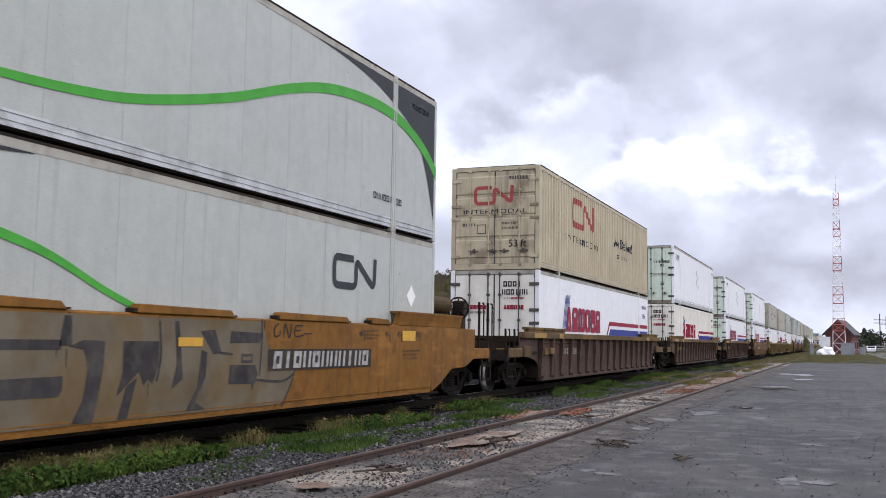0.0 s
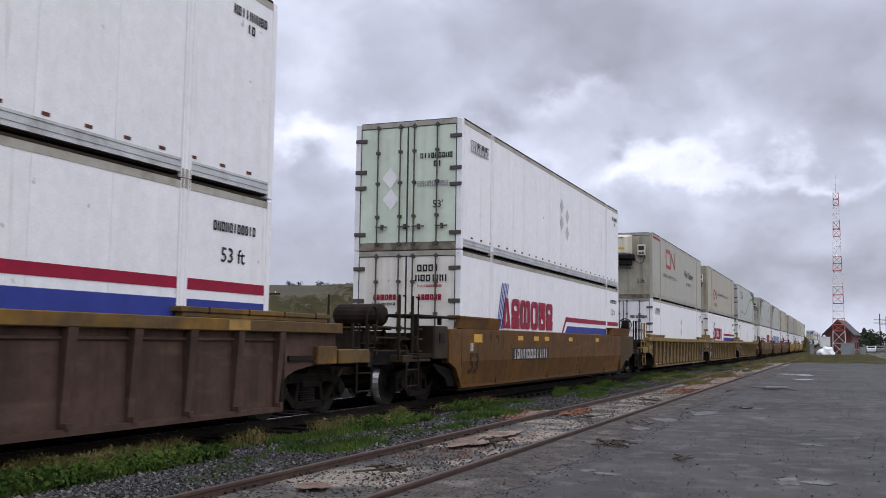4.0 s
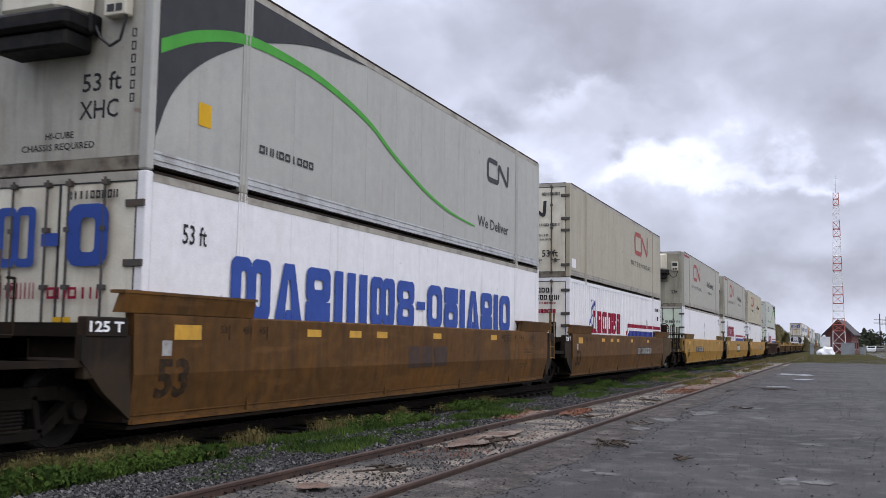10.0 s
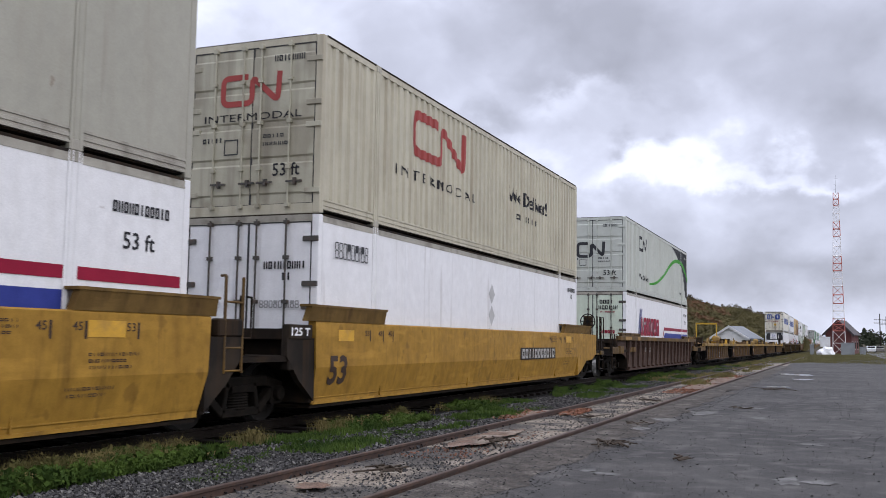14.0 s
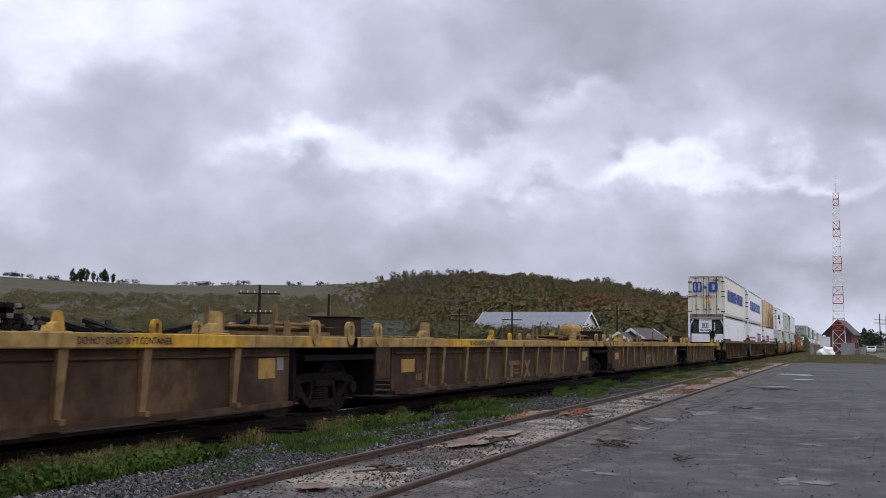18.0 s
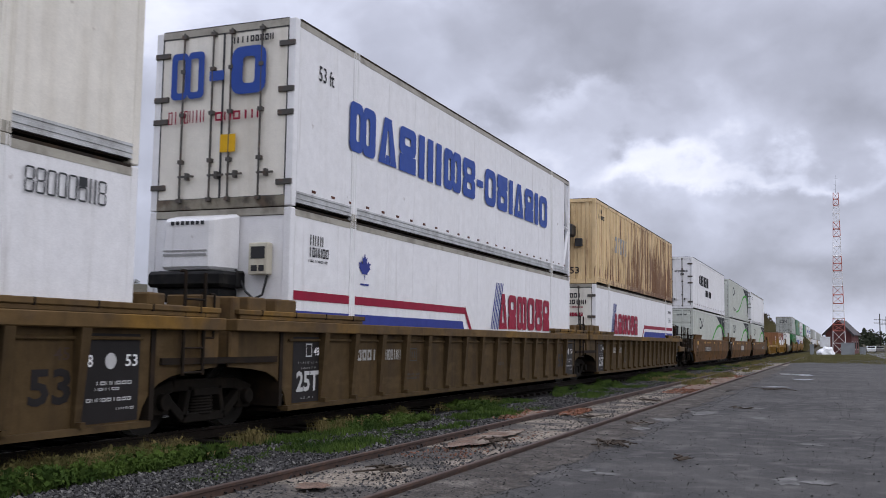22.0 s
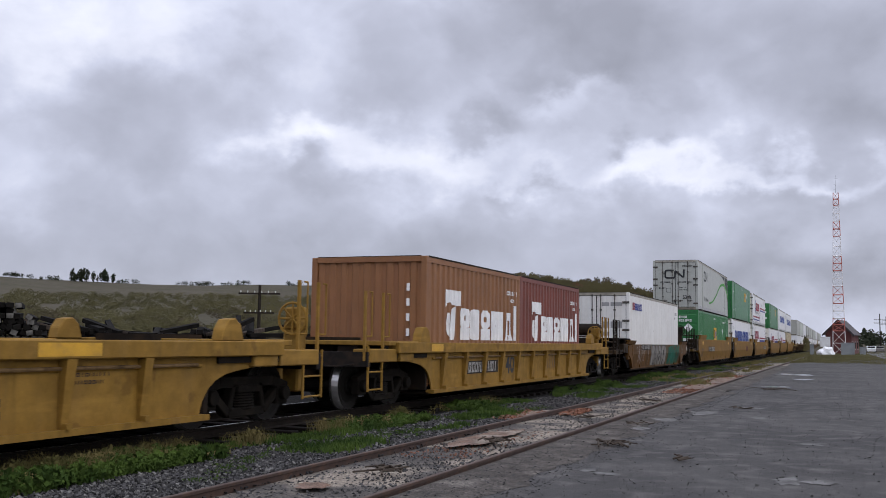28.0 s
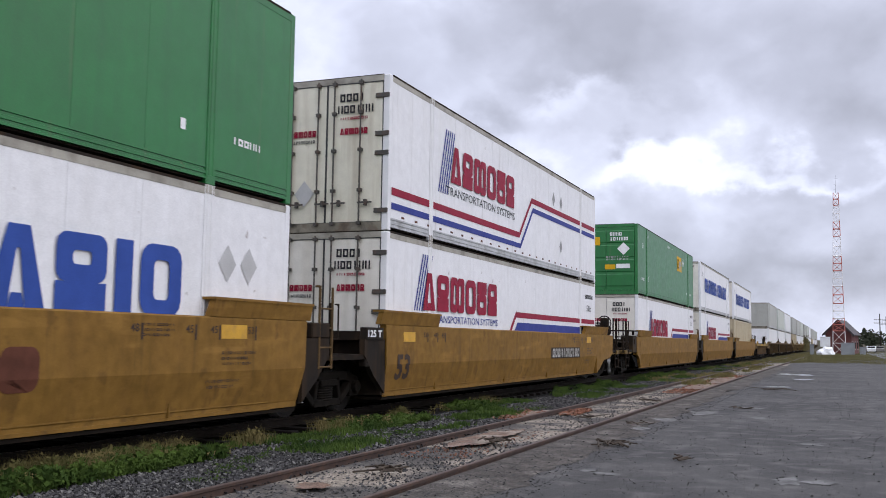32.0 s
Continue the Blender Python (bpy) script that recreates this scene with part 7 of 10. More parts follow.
              lambda r: mark("badge_mark", rect(11.0, 1.78, 11.14, 2.2) + rect(11.2, 1.9, 11.32, 2.24) + rect(11.4, 1.78, 11.52, 2.2) + rect(11.54, 1.98, 11.72, 2.2), "ink_grey", r, "side", HALF, lift=0.008, key="eu3"), side("hazard_placard", diamond(12.39, 2.22, 0.44, 0.46), "ink_white", key="eu4"), side("stencil", bars(11, 7.3, 2.58, 8.95, 2.66, 0.3, 98) + bars(5, 0.60, 0.62, 1.38, 0.74, 0.3, 95) + ring(2.34, 0.64, 2.48, 0.86, 0.03) + rect(13.50, 2.46, 13.60, 2.60) + rect(13.50, 0.6, 13.60, 0.74) + bars(5, 14.6, 0.62, 15.3, 0.72, 0.3, 94), "ink_white", key="eu5"),
              side("lettering", words("53", 0.92, 1.96, 1.22, 0.20), "ink_white", key="eu6"), side("lettering", words("53", 2.24, 2.50, 2.42, 0.15), "ink_white", key="eu7"), *GREEN_END]),
    "beige_far": ("box_beige", "corr", "doors_ribbed", "stained beige corrugated container on the far train", []),
    "grey_far": ("box_grey", "smooth", "doors", "plain grey smooth-sided container on the far train", []),
    "pale_far": ("box_pale", "smooth", "doors", "pale grey smooth-sided container on the far train", []),
    "white_far": ("box_white", "smooth", "doors", "plain white smooth-sided container on the far train", []),
    "red_two": ("box_white", "smooth", "doors_cream", "white smooth container with red block name and stepped stripes", None),
}


def red_two():
    blocks_ = slabs("ahbolh", 2.96, 1.34, 7.36, 2.12, 0.25)
    return [side("flag_mark", flag(2.35, 2.42, 1.05), "ink_navy", key="fl2"), side("name_mark", blocks_, "ink_red", key="bl2", label="row of red block shapes"), side("lettering", words("TRANSPORTATION SYSTEMS", 2.8, 1.06, 7.4, 0.18), "ink_charcoal", key="sy2"),
            side("red_stripe", rect(0.14, 0.66, 7.8, 0.80) + band([(7.8, 0.73), (8.85, 1.76)], 0.15) + rect(8.85, 1.69, 16.0, 1.83), "ink_red", key="rs2"), side("blue_stripe", rect(0.14, 0.40, 7.9, 0.52) + band([(7.9, 0.46), (8.98, 1.52)], 0.14) + rect(8.98, 1.45, 16.0, 1.58), "ink_navy", key="bs2"),
            side("hazard_placard", diamond(11.0, 2.1, 0.3, 0.4) + diamond(11.8, 2.1, 0.3, 0.4) + diamond(11.8, 0.8, 0.3, 0.4), "ink_grey", key="hp2")] + door_names()


SPEC["red_two"] = SPEC["red_two"][:4] + (red_two(),)

BASE_LOW, BASE_TOP = 0.49, 3.39
MOVERS = []


def place(ob, y, z=0.0):
    """Sets a thing down on the train; y is where its zero stands as the clip starts."""
    ob.matrix_basis = pose(TRACK_X, y, z)
    MOVERS.append((ob, y, z))


T0, T1 = -1.63, 17.78
LBL = {"paint_maroon": "dirty red-brown ribbed well wagon", "paint_orange": "orange smooth-sided well wagon", "paint_brown": "dirty brown ribbed well wagon", "paint_tan": "dusty tan ribbed well wagon", "paint_rust": "rusty orange-brown smooth-sided well wagon",
       "paint_yellow": "bright yellow smooth-sided well wagon", "paint_sand": "sand-coloured smooth-sided well wagon", "paint_yellow_old": "weathered yellow ribbed well wagon"}
# broad dark letters with sagging edges sprayed over a pale wash
SPRAYED = rect(4.2, 1.27, 5.92, 1.37) + [[(4.4, 0.80), (5.92, 0.79), (5.97, 0.86), (5.96, 1.0), (4.4, 0.98)], [(5.95, 1.62), (6.05, 1.62), (6.07, 1.31), (5.89, 1.31)],
           [(6.03, 1.30), (6.23, 1.37), (6.56, 1.36), (6.55, 1.09), (6.49, 0.73), (6.44, 0.50), (6.13, 0.50), (6.27, 0.74), (6.32, 1.10), (6.24, 1.27)],
           [(6.85, 1.36), (7.46, 1.36), (7.46, 1.08), (7.37, 0.87), (7.29, 0.93), (7.22, 0.86), (7.13, 1.02), (6.93, 0.87), (6.78, 0.75), (6.86, 1.02)],
           [(6.93, 0.86), (7.10, 0.95), (6.98, 0.50), (6.82, 0.50)], [(7.74, 1.60), (7.82, 1.60), (7.93, 0.91), (7.72, 0.79), (7.80, 1.1)],
           [(8.25, 1.49), (8.55, 1.51), (8.70, 1.22), (8.52, 1.20), (8.44, 1.30)], [(8.28, 1.26), (8.40, 1.22), (8.38, 0.92), (8.20, 0.62), (8.42, 0.52), (8.03, 0.52), (8.22, 0.80)],
           [(8.88, 1.34), (9.58, 1.35), (9.66, 1.48), (8.9, 1.5)], [(8.88, 0.81), (9.50, 0.80), (9.56, 0.94), (9.48, 1.05), (8.9, 1.06)], [(9.42, 0.80), (9.47, 0.80), (9.46, 0.70), (9.44, 0.70)]] + ring(9.15, 1.08, 9.42, 1.2, 0.035)
SPRAYED += stroke([(9.50, 0.85), (10.05, 0.81), (10.32, 0.83), (10.50, 0.92), (10.55, 1.04), (10.54, 1.12)], 0.035) + stroke([(10.52, 0.92), (10.40, 0.70), (10.23, 0.44)], 0.03) + stroke([(8.65, 1.22), (8.95, 1.20)], 0.03)
SPRAYED += stroke([(9.62, 1.68), (9.64, 1.40), (9.60, 0.9)], 0.03) + stroke([(7.46, 1.60), (7.50, 1.2), (7.44, 0.9)], 0.035) + runs_down(8, [(5.86, 1.28), (6.0, 1.28), (6.95, 0.9), (7.3, 0.88), (8.3, 0.85)], 0.02)
WASH = [[(3.0, 0.49), (10.2, 0.49), (10.32, 0.62), (10.42, 0.74), (10.52, 0.93), (9.80, 1.28), (9.72, 1.48), (9.64, 1.64), (3.0, 1.64)]]
NAME_TAG = stroke([(10.06, 1.62), (9.95, 1.55), (9.98, 1.44), (10.1, 1.47), (10.1, 1.52)], 0.022) + stroke([(10.2, 1.42), (10.24, 1.62), (10.36, 1.42), (10.4, 1.62)], 0.022) + stroke([(10.72, 1.6), (10.52, 1.59), (10.52, 1.45), (10.75, 1.46)], 0.022) + stroke([(10.52, 1.53), (10.68, 1.53)], 0.02) + stroke([(10.75, 1.48), (11.0, 1.49)], 0.018)
surface("ink_oxide_faded", (0.105, 0.040, 0.026), 0.6, vary=0.25, scale=4.0)
surface("ink_wash", (0.142, 0.118, 0.083), 0.7, vary=0.2, scale=1.2, dirt=(0.10, 0.062, 0.022), dirt_amount=0.5, patch=(0.14, 0.085, 0.028), patch_amount=0.5)
surface("ink_smoke", (0.046, 0.043, 0.043), 0.7, vary=0.35, scale=3.0, dirt=(0.10, 0.085, 0.07), dirt_amount=0.45)
surface("ink_haze", (0.215, 0.205, 0.19), 0.7, vary=0.25, scale=2.0, dirt=(0.09, 0.07, 0.045), dirt_amount=0.6)
surface("ink_jade", (0.010, 0.098, 0.064), 0.6, vary=0.3, scale=1.5, dirt=(0.03, 0.06, 0.04), dirt_amount=0.6, patch=(0.06, 0.045, 0.02), patch_amount=0.35)
SPRAY_U0 = graffiti([(WASH, "ink_wash", 0.003), (SPRAYED, "ink_smoke", 0.007), (NAME_TAG, "ink_black", 0.007), (rect(7.81, 1.30, 8.29, 1.41), "yellow_mark", 0.012)])
# four fat rounded letters with dark outlines, a green field and thin pale handwriting
FAT = [dome(5.36, 6.32, 0.50, 1.335), dome(6.30, 6.90, 0.50, 1.345), dome(6.93, 7.78, 0.50, 1.33), dome(7.80, 9.10, 0.48, 1.34)]
EDGES = [q for d in FAT for q in stroke(d, 0.045)] + stroke([(9.05, 1.24), (9.22, 1.33), (9.45, 1.27), (9.38, 1.0), (9.28, 0.84)], 0.03) + stroke([(9.12, 1.2), (9.2, 0.9), (9.1, 0.5)], 0.03)
EYES = [[(5.90, 1.10), (6.03, 1.11), (6.06, 0.92), (5.92, 0.88)], [(7.22, 1.08), (7.50, 1.06), (7.46, 0.98), (7.28, 0.94)], [(7.24, 0.85), (7.46, 0.86), (7.40, 0.62), (7.18, 0.68)], [(8.22, 1.13), (8.47, 1.11), (8.45, 0.88), (8.24, 0.86)], [(6.02, 0.68), (6.12, 0.72), (6.18, 0.5), (6.0, 0.48)], [(8.3, 0.72), (8.5, 0.72), (8.52, 0.49), (8.24, 0.49)], [(6.45, 0.76), (6.72, 0.80), (6.62, 0.72)]]
JADE = [[(9.55, 0.47), (12.05, 0.45), (12.2, 0.75), (12.34, 0.45), (12.62, 0.44), (12.72, 0.66), (12.80, 0.92), (12.88, 1.12), (13.12, 1.26), (12.9, 1.31), (12.55, 1.33), (11.6, 1.34), (10.6, 1.30), (9.75, 1.24), (9.66, 0.95), (9.74, 0.74)]]
JADE_GAPS = [[(12.14, 1.02), (12.36, 1.08), (12.28, 0.80)], [(11.42, 1.31), (11.62, 1.33), (11.68, 1.14), (11.50, 1.10)], [(12.40, 1.33), (12.55, 1.33), (12.49, 1.12), (12.42, 1.18)], [(10.3, 0.46), (10.5, 0.80), (10.62, 0.46)], [(11.0, 1.30), (11.12, 1.31), (11.05, 1.05)]]
JADE_LINES = stroke([(11.60, 1.33), (11.72, 1.24), (12.40, 1.31)], 0.03) + stroke([(11.70, 1.16), (11.60, 1.08), (11.30, 1.02)], 0.03) + stroke([(12.50, 1.32), (12.48, 1.10), (12.60, 0.80)], 0.02) + stroke([(9.9, 1.1), (10.3, 0.95), (10.7, 1.08), (11.1, 0.92)], 0.025) + stroke([(10.4, 1.25), (10.34, 1.0), (10.55, 0.9)], 0.02) + stroke([(11.35, 0.62), (11.7, 0.70), (12.1, 0.62)], 0.02)
SPRAY_G = graffiti([([[(5.24, 0.48), (9.53, 0.46), (9.48, 0.8), (9.62, 1.05), (9.5, 1.36), (5.24, 1.36), (5.30, 0.9)]], "ink_wash", 0.003), (FAT, "ink_haze", 0.006), (EDGES, "ink_black", 0.010), (EYES, "ink_smoke", 0.009), (JADE, "ink_jade", 0.005), (JADE_GAPS, "paint_rust", 0.007), (JADE_LINES, "ink_smoke", 0.009), (tag_line(2.15, 4.9, 0.58, 1.36, 9, 0.02, 23), "ink_silver", 0.005)])
LIGHT_TAG = graffiti([(tag_line(6.9, 9.6, 0.82, 1.52, 6, 0.06, 31) + tag_line(7.1, 9.4, 0.95, 1.45, 4, 0.045, 35), "ink_haze", 0.006), (tag_line(12.2, 15.0, 0.80, 1.5, 8, 0.045, 32), "ink_haze", 0.006)])

# place along the train (metres from the camera at the start), wagon, paint, coupled in front, coupled behind, upper box, lower box, marks
TRAIN = [
    (1.79, "smooth", "paint_orange", 0, 1, "wave", "wave_back", SPRAY_U0 + smooth_marks(1, 9.8, False)),
    (25.31, "ribbed", "paint_maroon", 1, 1, "tan_corr", "red_smooth", ribbed_marks(3, 2.05)),
    (48.67, "ribbed", "paint_maroon", 1, 1, "van_mint", "red_old", ribbed_marks(4, 2.05)),
    (72.24, "ribbed", "paint_maroon", 1, 1, "van_mint", "red_mint", ribbed_marks(5, 2.05)),
    (95.93, "smooth", "paint_rust", 1, 1, "van_mint", "red_smooth", smooth_marks(6, rusty=True)),
    (119.21, "ribbed", "paint_tan", 1, 0, "putty_nose", "van_white", ribbed_marks(7, None, "rx") + [plate(2.0, 0.97, 3.79, 1.16, 10, 1.36, 7), decal("oxide_patch", rect(0.15, 0.46, 2.2, 0.60), "ink_oxide_faded", 1.36, key="ox5"), decal("stencil", rect(0.3, 0.50, 0.65, 0.53) + rect(1.1, 0.50, 1.4, 0.53), "ink_white", 1.36, 0.009, key="ox5b")]),
    (138.64, "ribbed", "paint_tan", 0, 0, "worldwide", "red_corr", ribbed_marks(8, 2.1, "frx") + [decal("logo", slabs("iib", 9.1, 0.6, 11.0, 1.3, 0.4), "ink_oxide_faded", 1.36, key="ttxr")]),
    (157.88, "ribbed", "paint_tan", 0, 1, "wave_doors", "van_mint", ribbed_marks(9, None, "fx") + [plate(11.0, 0.97, 13.2, 1.19, 10, 1.36, 9), decal("lettering", words("53", 14.62, 0.74, 15.2, 0.35, 0.03), "ink_charcoal", 1.36, key="t53"), decal("oxide_patch", rect(13.97, 0.46, 16.0, 0.64), "ink_oxide_faded", 1.36, key="ox7"), decal("stencil", ring(15.55, 0.66, 15.85, 0.92, 0.02) + rect(14.7, 0.52, 15.1, 0.55) + rect(15.5, 0.52, 15.8, 0.55), "ink_white", 1.36, 0.009, key="ox7b")]),
    (181.80, "smooth", "paint_rust", 1, 0, "wave_rev", "red_rev_corr", smooth_marks(10, 2.98, rusty=True) + LIGHT_TAG),
    (201.20, "smooth", "paint_rust", 0, 0, "wave_rev", "blue", smooth_marks(11, None, logo=7.0, rusty=True)),
    (220.64, "smooth", "paint_rust", 0, 1, "tan_rev", "red_corr", smooth_marks(12, 9.6, rusty=True)),
    (244.16, "smooth", "paint_yellow", 1, 0, "putty_nose", "van_mint_bare", smooth_marks(13)),
    (263.74, "smooth", "paint_yellow", 0, 0, "putty_nose", "red_near", smooth_marks(14, None, logo=6.85)),
    (283.15, "smooth", "paint_yellow", 0, 1, "tan_corr_pale", "van_white", smooth_marks(15, 9.9)),
    (306.86, "ribbed", "paint_maroon", 1, 1, "wave_corr", "red_mint", ribbed_marks(16)),
    (420.50, "ribbed", "paint_brown", 1, 0, "blue_cream", "van_frame", ribbed_marks(21, 2.1, "r")),
    (440.05, "ribbed", "paint_brown", 0, 0, "blue_old", "red_rev_nose", ribbed_marks(22, 2.1, "fr")),
    (459.60, "ribbed", "paint_brown", 0, 1, "rusty", "red_smooth", ribbed_marks(23, 2.1, "f")),
    (483.00, "smooth", "paint_rust", 1, 0, "script", "wave_corr", smooth_marks(24, 3.5, rusty=True)),
    (502.61, "smooth", "paint_rust", 0, 0, "wave_corr", "wave_corr", smooth_marks(25, None, logo=6.85, rusty=True)),
    (522.08, "smooth", "paint_rust", 0, 1, "van_white", "wave_corr", smooth_marks(26, 10.2, rusty=True)),
    (605.11, "smooth", "paint_sand", 1, 0, "wave", "green", smooth_marks(30, 3.1)),
    (624.56, "smooth", "paint_sand", 0, 0, "green_up", "blue_frame", smooth_marks(31, None) + [decal("logo", slabs("iib", 9.3, 0.85, 11.3, 1.3, 0.4), "ink_oxide_faded", key="ttxs")]),
    (644.06, "smooth", "paint_sand", 0, 1, "red_two", "red_near", smooth_marks(32, 10.2)),
    (667.65, "smooth", "paint_sand", 1, 0, "green_up", "red_smooth", []),
    (687.07, "smooth", "paint_sand", 0, 0, "blue_old", "red_smooth", []),
    (706.50, "smooth", "paint_sand", 0, 1, "blue_old", "beige_far", []),
]
for c, style, paint, cf, cr, upper, lower, marks in TRAIN:
    place(well_car(style, paint, T0, T1, bool(cf), bool(cr), LBL[paint] + " loaded with two stacked containers", marks), c)
    far = 0 if c > 660 else 2
    place(container(SPEC[lower], detail=far), c, BASE_LOW)
    place(container(SPEC[upper], detail=far), c, BASE_TOP)

# five empty joined wells
E_AT = [22.0, 37.4, 55.7, 74.05, 92.4, 107.8]
for i in range(5):
    a, b = E_AT[i], E_AT[i + 1]
    n = b - a
    em = [decal("yellow_patch", rect(2.35, 0.82, 2.95, 1.06), "ochre_mark", 1.36, key="ey"), decal("stencil", bars(3, 3.0, 0.66, 3.3, 0.78, 0.3, 40 + i), "rib_tan", 1.36, key=("es", i)), decal("lettering", words("DO NOT LOAD 20 FT CONTAINER", 12.3 if i == 1 else 5.6, 1.325, 13.84 if i == 1 else 7.2, 0.08), "ink_soot", 1.49, key=("donot", i == 1)), decal("yellow_patch", rect(3.6, 1.30, 4.3, 1.43), "ochre_mark", 1.49, key="ey3"), decal("yellow_patch", rect(7.5, 1.30, 8.0, 1.43), "ochre_mark", 1.49, key="ey4"),
          decal("yellow_patch", rect(n - 2.39, 0.85, n - 1.96, 1.13), "ochre_mark", 1.36, key=("ey2", round(n, 1))), decal("white_patch", rect(n - 1.92, 0.96, n - 1.74, 1.14), "ink_haze", 1.36, key=("ew", round(n, 1)))]
    if i == 0:
        em += [decal("label_plate", rect(8.12, 0.48, 8.70, 0.86), "ink_silver", 1.36, 0.005, "white-framed plate with dark fields"), decal("label_field", rect(8.16, 0.60, 8.40, 0.83) + rect(8.43, 0.60, 8.66, 0.83) + rect(8.16, 0.515, 8.66, 0.565), "ink_umber", 1.36, 0.008)]
    if i in (2, 3):
        em.append(decal("logo", rect(8.62, 0.84, 9.5, 0.94) + rect(8.75, 0.54, 8.95, 0.84) + rect(9.05, 0.62, 9.4, 0.66) + rect(9.05, 0.70, 9.4, 0.74) + [[(9.85, 0.94), (10.05, 0.94), (10.18, 0.74), (10.07, 0.74)], [(10.2, 0.94), (10.4, 0.94), (10.18, 0.74), (10.07, 0.75)][:2] + [(10.19, 0.745), (10.125, 0.84)], [(10.07, 0.74), (10.18, 0.74), (10.05, 0.54), (9.85, 0.54)], [(10.18, 0.738), (10.4, 0.54), (10.2, 0.54), (10.125, 0.64)]], "rib_tan", 1.36, 0.005, "faded pale block shapes", "elogo"))
    place(well_car("low", "panel_drab", 0.0, n, i == 0, i == 4, "empty low well wagon with yellowish chords and drab brown panels" if i not in (1, 3) else "empty low well wagon with yellowish chords and an air tank", em, "48"), 306.86 + a)

# yellow forty foot wells
place(well_car("forty", "paint_yellow_old", 0.0, 15.66, True, True, "empty weathered yellow ribbed well wagon", [plate(2.2, 0.60, 4.21, 0.86, 10, 1.36, 60), decal("stencil", bars(26, 3.69, 1.255, 5.57, 1.325, 0.3, 77), "ink_charcoal", 1.49, key="yload"), decal("lettering", words("40", 7.13, 0.67, 7.65, 0.35, 0.03), "ink_charcoal", 1.36, key="y40"), decal("stencil", slabs("iib", 9.45, 0.70, 10.36, 1.0, 0.3), "rib_tan", 1.36, key="yt"), decal("yellow_patch", rect(3.0, 1.2, 4.2, 1.34), "yellow_mark", 1.49, key="yyp"), decal("yellow_patch", rect(11.3, 1.2, 12.2, 1.34), "yellow_mark", 1.49, key="yyp3"), decal("label_plate", rect(8.9, 0.66, 9.42, 1.02), "ink_silver", 1.36, 0.005, "white-framed plate with dark fields"), decal("label_field", rect(8.93, 0.78, 9.15, 0.99) + rect(9.18, 0.78, 9.39, 0.99) + rect(8.93, 0.69, 9.39, 0.74), "ink_umber", 1.36, 0.008), decal("stencil", bars(4, 10.7, 0.72, 11.0, 0.80, 0.3, 31) + bars(5, 10.65, 0.60, 11.02, 0.68, 0.3, 32) + bars(9, 11.9, 0.98, 12.5, 1.02, 0.3, 33) + bars(8, 11.9, 0.90, 12.4, 0.94, 0.3, 34), "ink_umber", 1.36, key="ysten")], "40"), 522.08 + 21.6)
place(well_car("forty", "paint_yellow_old", 0.0, 15.6, True, True, "weathered yellow ribbed well wagon with two short containers", [plate(3.2, 0.70, 5.5, 0.98, 10, 1.36, 62), decal("lettering", words("40", 6.1, 0.66, 6.75, 0.42, 0.03), "ink_charcoal", 1.36, key="y40b"), decal("stencil", bars(3, 9.4, 0.70, 10.8, 1.05, 0.26, 63), "rib_tan", 1.36, key="yt2"), decal("yellow_patch", rect(1.2, 1.2, 1.8, 1.34), "yellow_mark", 1.49, key="yyp2")], "40"), 522.08 + 41.7)


def fruit():
    """A tall hooked white shape and a row of white blocks."""
    hook = [[(1.0, 1.62), (1.25, 1.72), (1.25, 1.98), (1.0, 1.98)], [(1.25, 1.72), (1.55, 1.66), (1.55, 1.98), (1.25, 1.98)], [(1.55, 1.66), (1.88, 1.66), (1.88, 1.98), (1.55, 1.98)], [(1.25, 0.94), (1.52, 0.94), (1.58, 1.66), (1.30, 1.5)], [(1.10, 1.2), (1.25, 1.0), (1.30, 1.5), (1.2, 1.5)]]
    return [side("name_mark", hook + slabs("hohieai"[:6], 1.8, 0.94, 5.5, 1.62, 0.36) + rect(5.52, 0.94, 5.74, 1.80), "ink_white", RUNS_20, "fruit", "row of white block shapes"), side("number_mark", bars(7, 5.1, 2.05, 5.8, 2.15, 0.3, 78) + bars(3, 5.4, 1.88, 5.7, 1.96, 0.3, 79), "ink_white", RUNS_20, "fruitid"), face("number_mark", rect(0.86, 0.4, 0.93, 0.55) + rect(0.86, 0.7, 0.93, 0.85) + rect(0.86, 1.0, 0.93, 1.15) + rect(0.86, 1.3, 0.93, 1.45) + rect(0.86, 1.6, 0.93, 1.75) + rect(0.86, 1.9, 0.93, 2.05), "ink_white", "fruitv", 0.02)]


